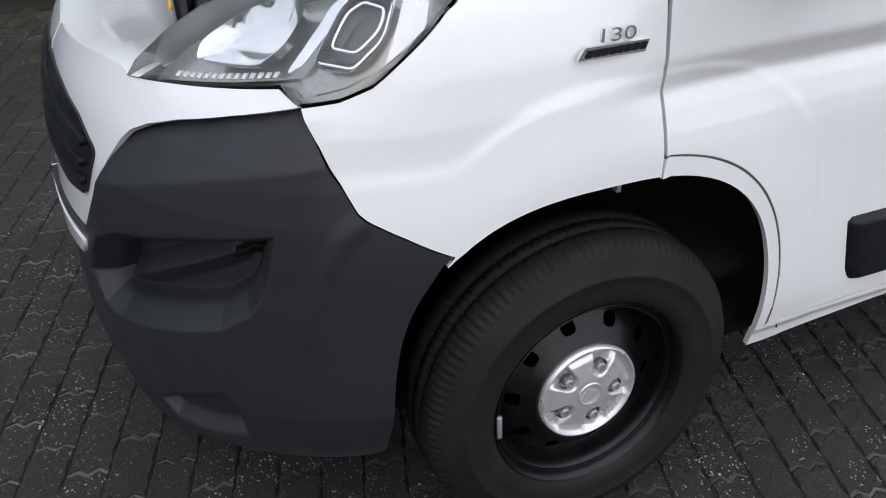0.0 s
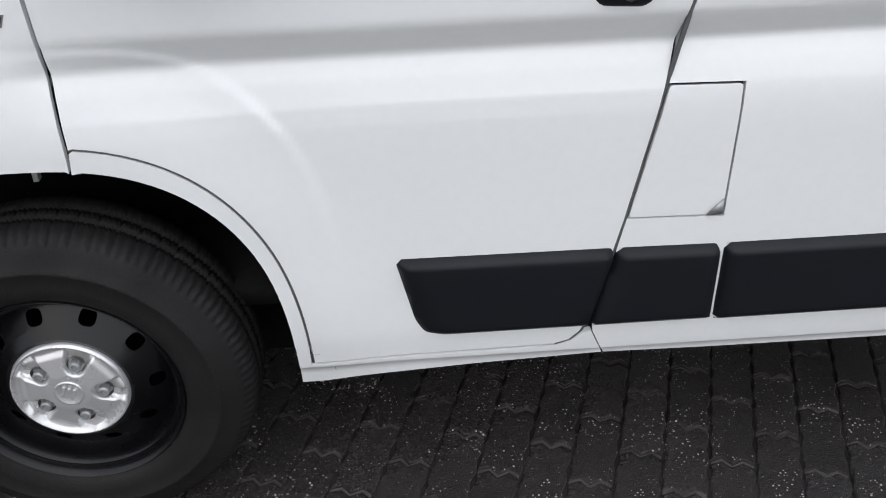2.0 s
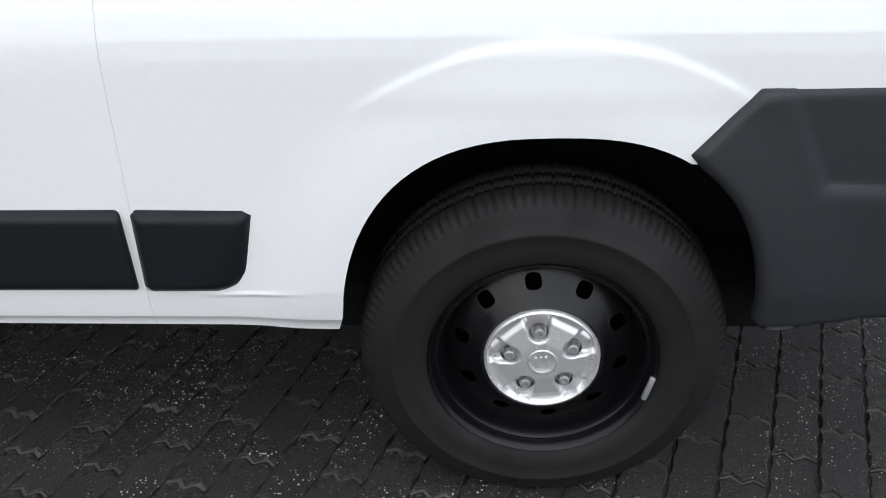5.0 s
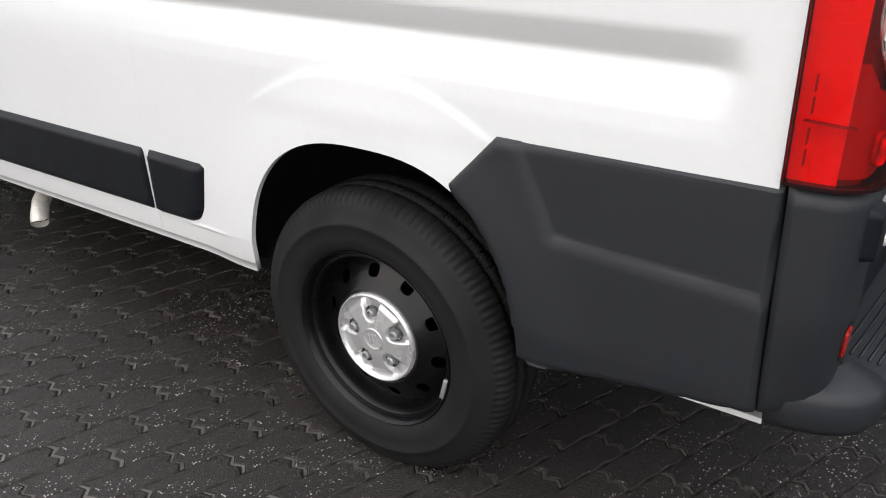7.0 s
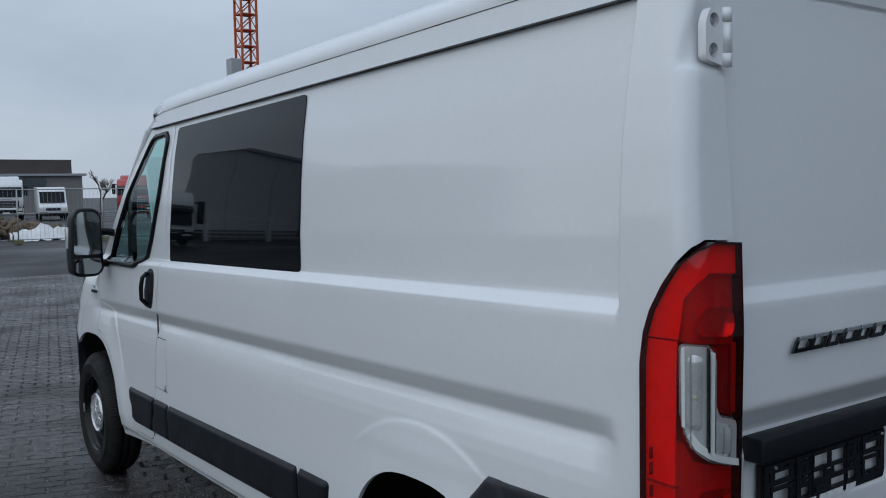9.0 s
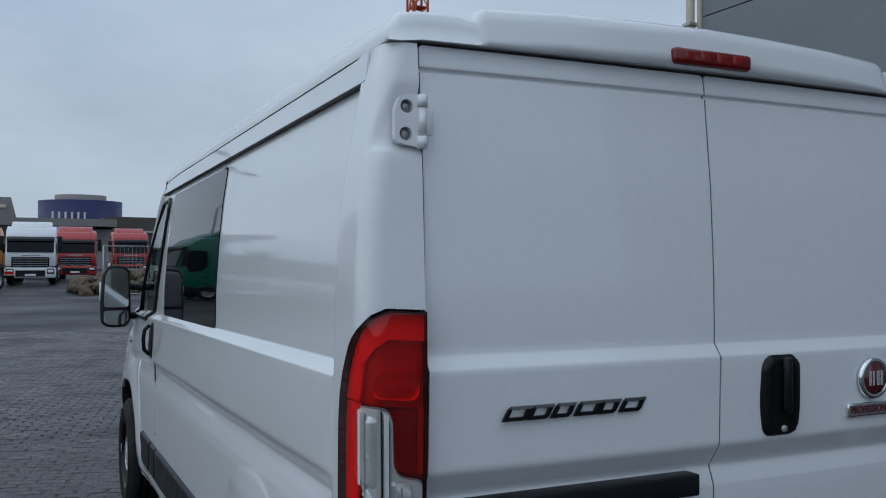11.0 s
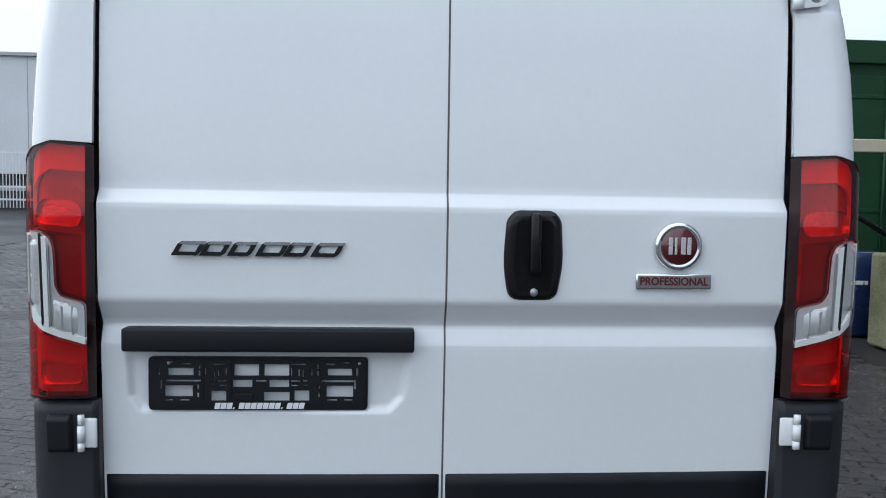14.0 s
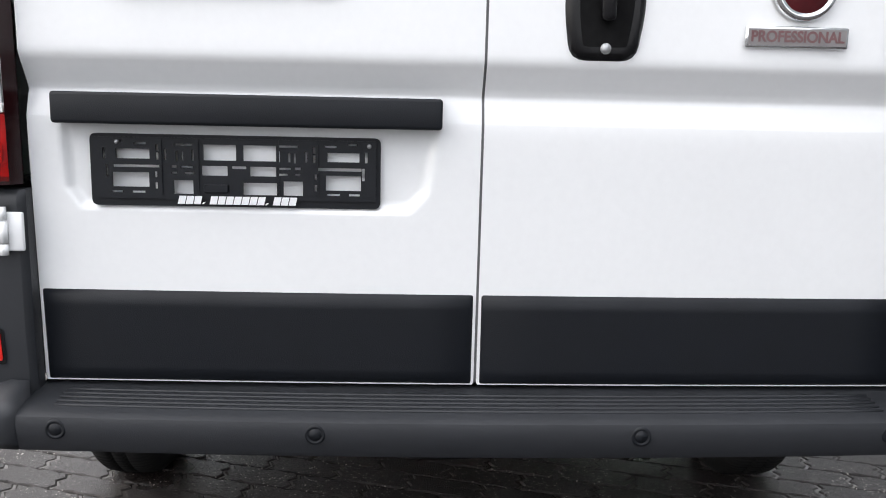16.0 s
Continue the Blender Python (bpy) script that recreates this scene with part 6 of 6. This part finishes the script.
    part("rear_crossbar", boxed(-6.24, -6.16, -1.2, 1.2, 0.55, 0.68), VOID, e, smooth=False)
    part("number_bar", boxed(-6.26, -6.24, -0.26, 0.26, 0.56, 0.67), WHITE, e, smooth=False)
    part("roof_deflector", prism(bmesh.new(), [(-0.85, tall - 0.10), (-1.35, tall + 0.22), (-1.6, tall + 0.27), (-sleeper, tall + 0.10), (-sleeper, tall - 0.05)], 2.0, Matrix.Translation((0, -1.0, 0)), 0.06), mat, cab)
    return e


tractor("green truck tractor with a high roof cab", TRUCKGREEN, at(-31.2, -4.55, 82), 3.40, 1.95, DARKPLASTIC)
tractor("white truck tractor with a dark grille", TRUCKWHITE, at(-34.4, -5.2, -32), 3.35, 2.3)
tractor("yellow truck tractor seen from behind", TRUCKYELLOW, at(-50.5, -2.6, 172), 3.1, 2.3)
tractor("white truck tractor facing the yard", TRUCKWHITE, at(-46.0, -0.15, -4), 3.15, 2.2)
tractor("red truck tractor facing the yard", TRUCKRED, at(-54.0, 2.45, -4), 3.15, 2.2)
tractor("blue truck tractor behind the red one", TRUCKBLUE, at(-60.0, 0.9, 0), 3.3, 2.2)
tractor("red truck tractor in the back row", TRUCKRED, at(-62.0, 6.6, 0), 3.3, 2.2)
tractor("white truck tractor with a sun visor", TRUCKWHITE, at(-33.3, -9.4, 8), 3.4, 2.3)
tractor("white truck tractor with a dark lower front", TRUCKWHITE, at(-24.0, -8.2, 10), 3.0, 2.3, DARKPLASTIC)
tractor("white truck tractor among the parked row", TRUCKWHITE, at(-37.8, -8.5, 8), 3.3, 2.3)
tractor("silver truck tractor with a red roof edge", TRUCKWHITE, at(-69.0, 11.7, -10), 3.1, 2.2)
tractor("red truck tractor beyond the fence", TRUCKRED, at(-62.0, 19.2, -20), 3.0, 2.2)

# dark box trailer parked on the far side of the yard lane
trailer = thing("box_trailer", "dark grey box trailer with ribbed sides", "trailer")
body = part("body", boxed(-13.6, -9.4, -10.6, -8.1, 1.05, 3.62, 0.03), SKIPGREY, trailer, smooth=False)
part("roof_rail", boxed(-13.65, -9.35, -8.14, -8.06, 3.52, 3.66, 0.02), GALV, body, smooth=False)
for i in range(7):
    part("rib", boxed(-13.4 + 0.63 * i, -13.33 + 0.63 * i, -8.12, -8.05, 1.08, 3.52, 0.01), SKIPGREY, body, smooth=False)
for y in (-10.2, -8.6):
    part("chassis_rail", boxed(-13.4, -9.7, y - 0.06, y + 0.06, 0.85, 1.06), VOID, trailer, smooth=False)
for x in (-12.9, -11.8):
    for y in (-10.35, -8.35):
        part("wheel", lathe(bmesh.new(), [(0.0, 0.06), (0.28, 0.06), (0.30, 0.0), (0.46, 0.0), (0.50, 0.04), (0.50, 0.26), (0.46, 0.30), (0.0, 0.30)], 28, None, Matrix.Translation((x, y - 0.15, 0.5))), RUBBER, trailer)
for y in (-9.9, -8.9):
    part("landing_leg", boxed(-10.5, -10.35, y - 0.07, y + 0.07, 0.0, 1.05), GALV, trailer, smooth=False)

# a small white van far behind the fence
v2 = thing("delivery_van", "small white delivery van with a dark bumper", "van", "", at(-65.0, 14.2, -8))
bm = prism(bmesh.new(), [(0.0, 0.45), (0.0, 1.0), (-0.6, 1.25), (-1.2, 2.15), (-1.7, 2.45), (-5.0, 2.5), (-5.05, 0.45)], 1.95, Matrix.Translation((0, -0.97, 0)), 0.06)
b2 = part("body", sharpen(bm, 30), TRUCKWHITE, v2)
part("windscreen", prism(bmesh.new(), [(-0.62, 1.30), (-1.18, 2.1), (-1.14, 2.12), (-0.56, 1.30)], 1.7, Matrix.Translation((0.01, -0.85, 0))), DARKGLASS, b2, smooth=False)
part("bumper", boxed(-0.3, 0.06, -0.98, 0.98, 0.3, 0.62, 0.05), DARKPLASTIC, v2)
part("grille", boxed(-0.02, 0.02, -0.5, 0.5, 0.72, 0.90), DARKPLASTIC, v2, smooth=False)
for y in (-0.75, 0.75):
    part("headlight", boxed(-0.03, 0.03, y - 0.16, y + 0.16, 0.80, 0.98, 0.03), LED, v2)
    for x in (-0.95, -4.0):
        truck_wheel(v2, x, y * 1.28, 0.34, 0.2)

# warehouse
wall = thing("warehouse", "grey panel-clad warehouse wall with downpipe", "building")
for i in range(8):
    for k in range(5):
        part("cladding_panel", boxed(-2.6 + 3.2 * k, -2.6 + 3.2 * k + 3.192, 7.10, 7.30, 1.0 + 1.235 * (i - 1), 1.0 + 1.235 * i - 0.012, 0.004, 1), PANELGREY, wall, smooth=False)
part("core", boxed(-2.55, 13.4, 7.12, 7.6, 0, 8.6), BLACK, wall, smooth=False)
part("end_wall", boxed(-2.60, -2.56, 7.3, 16.0, 0, 8.6), PANELGREY, wall, smooth=False)
pipe = part("downpipe", tube(bmesh.new(), [(-2.70, 7.02, 0.05), (-2.70, 7.02, 8.5)], 0.055, 12), CREAM, wall, "cream stained downpipe")
for z in (1.0, 2.8, 4.6, 6.4):
    part("pipe_clip", boxed(-2.77, -2.63, 6.95, 7.10, z, z + 0.04), GALV, pipe, smooth=False)
part("corner_trim", boxed(-2.63, -2.57, 7.07, 7.13, 0, 8.6), CREAM, wall, smooth=False)

# green containers with barrier beam and block
con = thing("container", "dark green steel container with door bars", "container")
part("shell", boxed(-9.4, -3.45, 4.55, 6.95, 0.05, 3.12, 0.02), GREENSTEEL, con, smooth=False)
part("header", boxed(-3.46, -3.36, 4.50, 7.0, 2.90, 3.16, 0.01), GREENSTEEL, con, smooth=False)
for y0, y1 in ((4.60, 5.72), (5.76, 6.90)):
    d = part("door", boxed(-3.45, -3.39, y0, y1, 0.2, 2.76, 0.012), GREENSTEEL, con, smooth=False)
    for q in (0.3, 0.82):
        part("locking_bar", tube(bmesh.new(), [(-3.36, y0 + q, 0.15), (-3.36, y0 + q, 2.85)], 0.02, 8), GREENSTEEL, d)
    for z in (0.5, 1.2, 1.9, 2.5):
        part("door_rib", boxed(-3.40, -3.375, y0 + 0.08, y1 - 0.08, z, z + 0.05, 0.01), GREENSTEEL, d, smooth=False)
part("latch", tube(bmesh.new(), [(-3.33, 4.9, 2.80), (-3.33, 5.2, 2.80)], 0.022, 8), GALV, con)
far = thing("container", "dark green steel container behind the first one", "container")
part("shell", boxed(-12.2, -6.25, 7.3, 10.2, -0.02, 3.2, 0.02), GREENSTEEL, far, smooth=False)
part("header", boxed(-6.27, -6.17, 7.25, 10.25, 3.0, 3.24, 0.01), GREENSTEEL, far, smooth=False)
for y in (7.3, 8.3, 9.3, 10.1):
    part("door_rib", boxed(-6.26, -6.20, y, y + 0.08, 0.1, 3.0, 0.01), GREENSTEEL, far, smooth=False)
beam = thing("barrier_beam", "cream painted barrier beam on a dark post", "barrier")
part("beam", boxed(-2.35, -2.25, 4.75, 7.0, 1.85, 1.98, 0.01), CREAM, beam, smooth=False)
part("post", boxed(-2.38, -2.22, 6.55, 6.75, 0, 1.85, 0.01), GREENSTEEL, beam, smooth=False)
part("brace", tube(bmesh.new(), [(-2.3, 5.35, 1.8), (-2.3, 5.7, 1.2), (-2.3, 6.6, 0.7)], 0.03, 8), BLACK, beam)
blk = thing("concrete_block", "mossy yellowish concrete block", "block")
part("block", boxed(-1.6, -0.5, 5.48, 6.93, 0, 0.88, 0.03), CONCRETE, blk, smooth=False)
bag = thing("waste_drum", "dark blue drum with white print bars beside the block", "drum")
part("drum", lathe(bmesh.new(), [(0, 0), (0.28, 0), (0.29, -0.02), (0.285, -0.4), (0.29, -0.43), (0.285, -0.8), (0.27, -0.84), (0, -0.84)], 28, None, Matrix.Translation((-2.3, 5.66, 0)) @ Matrix.Rotation(radians(-90), 4, "X")), paint("drum_blue", (0.012, 0.025, 0.09)), bag)
part("print_bar", boxed(-2.02, -2.012, 5.56, 5.70, 0.52, 0.56), WHITE, bag, smooth=False)

# white fence and hall on the far side
fence = thing("white_fence", "white steel bar fence", "fence")
for i in range(42):
    part("bar", boxed(-30.015, -29.985, -17.6 + 0.13 * i, -17.57 + 0.13 * i, 0.15, 2.45), TRUCKWHITE, fence, smooth=False)
for z in (0.45, 0.95, 2.3):
    part("rail", boxed(-30.03, -29.97, -17.7, -12.2, z, z + 0.07), TRUCKWHITE, fence, smooth=False)
for y in (-17.7, -15.0, -12.2):
    part("post", boxed(-30.09, -29.91, y - 0.09, y + 0.09, 0, 2.6), TRUCKWHITE, fence, smooth=False)
hall = thing("white_hall", "pale clad hall with dark loading bays below", "building")
part("wall", boxed(-35.0, -34.0, -32.0, -12.9, 1.5, 6.6), WHITEWALL, hall, smooth=False)
part("eaves", boxed(-35.1, -33.85, -32.0, -12.8, 6.6, 6.75), GALV, hall, smooth=False)
part("plinth", boxed(-35.0, -34.4, -32.0, -13.0, 0.0, 1.5), SKIPGREY, hall, smooth=False)
part("dock_rail", boxed(-34.4, -34.2, -32.0, -12.9, 0.75, 0.98), GALV, hall, smooth=False)
for i in range(8):
    part("cladding_seam", boxed(-34.0, -33.985, -14.6 - 2.2 * i, -14.57 - 2.2 * i, 1.5, 6.6), GALV, hall, smooth=False)

# distant buildings
office = thing("striped_office", "grey office block with banded louvres", "building")
part("core", boxed(-150, -140, -36.0, -26.5, 0, 10.2), FARGLASS, office, smooth=False)
for i in range(16):
    part("louvre_band", boxed(-139.9, -139.3, -36.4, -26.2, 4.6 + 0.37 * i, 4.78 + 0.37 * i), WHITEWALL, office, smooth=False)
show = thing("showroom", "long low glazed showroom building", "building")
part("wall", boxed(-112, -100, -9.5, 12.0, 0, 4.4), GREYWALL, show, smooth=False)
part("fascia", boxed(-112.5, -98.5, -10.0, 9.0, 4.7, 5.5), GREYWALL, show, smooth=False)
part("glazing", boxed(-99.9, -99.7, -9.5, 4.4, 2.4, 4.7), FARGLASS, show, smooth=False)
for i in range(22):
    part("mullion", boxed(-99.7, -99.4, -9.4 + 0.63 * i, -9.28 + 0.63 * i, 2.4, 4.7), GREYWALL, show, smooth=False)
tower = thing("sign_tower", "grey sloped tower with plain sign bars", "tower")
part("shaft", prism(bmesh.new(), [(-3.9, 0), (-3.9, 8.6), (-1.7, 8.6), (-0.9, 5.4), (-0.9, 0)], 3.0, Matrix.Translation((-116, 0, 0)) @ Matrix.Rotation(radians(90), 4, "Z") @ Matrix.Translation((0, 0, 0))), GREYWALL, tower, smooth=False)
part("sign_bar", boxed(-115.95, -115.8, -3.5, -2.2, 7.3, 7.7), CREAM, tower, smooth=False)
drum = thing("blue_drum_building", "round dark blue clad building with a flat roof drum", "building")
part("wall", lathe(bmesh.new(), [(5.2, 0), (5.2, -8.6), (4.9, -8.6), (0, -8.5)], 48, None, Matrix.Translation((-122, 6.6, 0)) @ Matrix.Rotation(radians(-90), 4, "X")), NAVY, drum)
part("roof_drum", lathe(bmesh.new(), [(3.2, -8.5), (3.2, -9.4), (0, -9.5)], 40, None, Matrix.Translation((-122, 6.6, 0)) @ Matrix.Rotation(radians(-90), 4, "X")), GREYWALL, drum)
for i in range(6):
    part("window_slot", boxed(-116.95, -116.5, 2.9 + 0.75 * i, 3.15 + 0.75 * i, 5.7, 7.0), WHITEWALL, drum, smooth=False)
bb = thing("brown_hall", "brown clad hall with a flat roof and strip window", "building")
part("upper", boxed(-118, -104, 8.0, 25.0, 4.3, 6.0), BROWNWALL, bb, smooth=False)
part("lower", boxed(-117, -103.5, 8.0, 26.0, 0, 4.2), GREYWALL, bb, smooth=False)
part("roof_edge", boxed(-118, -103.0, 8.0, 26.4, 4.15, 4.4), GALV, bb, smooth=False)
part("strip_window", boxed(-103.4, -103.2, 9.0, 22.0, 2.8, 3.9), FARGLASS, bb, smooth=False)

# lamp mast and crane
mast = thing("floodlight_mast", "tall grey floodlight mast with four lamps", "street lamp")
part("pole", tube(bmesh.new(), [(-53.0, -9.9, 0), (-53.0, -9.9, 10.3)], [0.11, 0.06], 10), GALV, mast)
for dx, dy in ((0.3, -0.75), (-0.3, -0.45), (0.3, 0.5), (-0.3, 0.85)):
    part("floodlight", boxed(-53.0 + dx - 0.15, -53.0 + dx + 0.15, -9.9 + dy - 0.28, -9.9 + dy + 0.28, 10.25 + 0.12 * abs(dy), 10.4 + 0.12 * abs(dy), 0.02), DARKPLASTIC, mast)
part("cross_arm", boxed(-53.05, -52.95, -10.7, -9.0, 10.22, 10.30), GALV, mast, smooth=False)
crane = thing("tower_crane", "orange lattice tower crane with a grey cabin", "crane")
cx, cy, cw = -132.0, 59.5, 1.3
for sx in (-1, 1):
    for sy in (-1, 1):
        part("leg", boxed(cx + sx * cw - 0.16, cx + sx * cw + 0.16, cy + sy * cw - 0.16, cy + sy * cw + 0.16, 0, 62), ORANGE, crane, smooth=False)
for i in range(24):
    z = 2.55 * i
    for sx in (-1, 1):
        part("brace", tube(bmesh.new(), [(cx + sx * cw, cy - cw, z), (cx + sx * cw, cy + cw, z + 2.55)], 0.1, 5), ORANGE, crane)
        part("brace", tube(bmesh.new(), [(cx - cw, cy + sx * cw, z + 2.55), (cx + cw, cy + sx * cw, z)], 0.1, 5), ORANGE, crane)
    part("ring", boxed(cx - cw, cx + cw, cy - cw, cy + cw, z - 0.08, z + 0.08), ORANGE, crane, smooth=False)
part("cabin", boxed(cx + 1.5, cx + 3.5, cy - 4.2, cy - 2.4, 18.0, 23.0, 0.1), GALV, crane, smooth=False)
for dy in (0.0, 1.1):
    part("jib_chord", tube(bmesh.new(), [(cx + 1.6, cy - 3.6 + dy, 34.5), (cx + 1.6, cy - 0.9 + dy, 50.0)], 0.14, 6), ORANGE, crane)
for i in range(12):
    z, q = 34.5 + 1.29 * i, 2.7 / 12
    part("jib_brace", tube(bmesh.new(), [(cx + 1.6, cy - 3.6 + q * i, z), (cx + 1.6, cy - 2.5 + q * (i + 1), z + 1.29)], 0.08, 5), ORANGE, crane)

# site fence, rubble, tarpaulin and bare tree
site = thing("site_fence", "grey mesh construction fence on block feet", "fence")
for i in range(5):
    y = 2.2 + 3.0 * i
    part("post", tube(bmesh.new(), [(-30.0, y, 0), (-30.0, y, 2.0)], 0.03, 6), GALV, site)
    part("foot", boxed(-30.3, -29.7, y - 0.12, y + 0.12, 0, 0.14), CONCRETE, site, smooth=False)
    for z in (0.15, 1.1, 1.98):
        part("rail", tube(bmesh.new(), [(-30.0, y, z), (-30.0, y + 3.0, z)], 0.02, 6), GALV, site)
    for k in range(20):
        part("wire", tube(bmesh.new(), [(-30.0, y + 0.15 * k, 0.15), (-30.0, y + 0.15 * k, 1.98)], 0.004, 3), GALV, site)
rub = bmesh.new()
for i in range(220):
    x, y = rng.gauss(-36, 1.2), rng.uniform(1.5, 9.0)
    h = 1.0 * max(0, 1 - ((y - 4.2) / 3.5) ** 2) * max(0, 1 - abs(x + 36) / 2.6)
    r = rng.uniform(0.12, 0.42)
    bmesh.ops.create_icosphere(rub, subdivisions=1, radius=r, matrix=Matrix.Translation((x, y, h * rng.uniform(0.2, 1) + r * 0.3)) @ Matrix.Rotation(rng.uniform(0, 3), 4, (rng.random(), rng.random(), 0.3)) @ Matrix.Diagonal((1, rng.uniform(0.6, 1.4), rng.uniform(0.5, 0.9), 1)))
tagged(part("rubble_heap", rub, EARTH, smooth=False), "brown heap of earth and rubble", "rubble", kind="stuff")
tp = bmesh.new()
bmesh.ops.create_grid(tp, x_segments=14, y_segments=14, size=1.0)
for v in tp.verts:
    v.co = Vector((v.co.x * 0.9, v.co.y * 1.1, 0.45 + 0.35 * noise.noise(v.co * 1.7) + 0.2 * noise.noise(v.co * 4.0) - 0.35 * v.co.length))
tarp = part("tarpaulin", tp, TARP)
tarp.location = (-33.2, 6.6, 0.05)
tagged(tarp, "crumpled white tarpaulin on the ground", "tarpaulin")
tree = thing("bare_tree", "leafless grey-brown tree with thin twigs", "tree")
tw = bmesh.new()


def branch(p, d, length, r, depth):
    q = p + d * length
    tube(tw, [p, q], [r, r * 0.6], 5, False)
    if depth:
        for _ in range(4):
            branch(p + d * length * rng.uniform(0.45, 1.0), (d + Vector((rng.uniform(-0.7, 0.7), rng.uniform(-0.7, 0.7), rng.uniform(0.0, 0.5)))).normalized(), length * 0.62, r * 0.5, depth - 1)


branch(Vector((-80, 21.7, 0)), Vector((0, 0, 1)), 1.9, 0.16, 4)
part("crown", tw, BARK, tree)
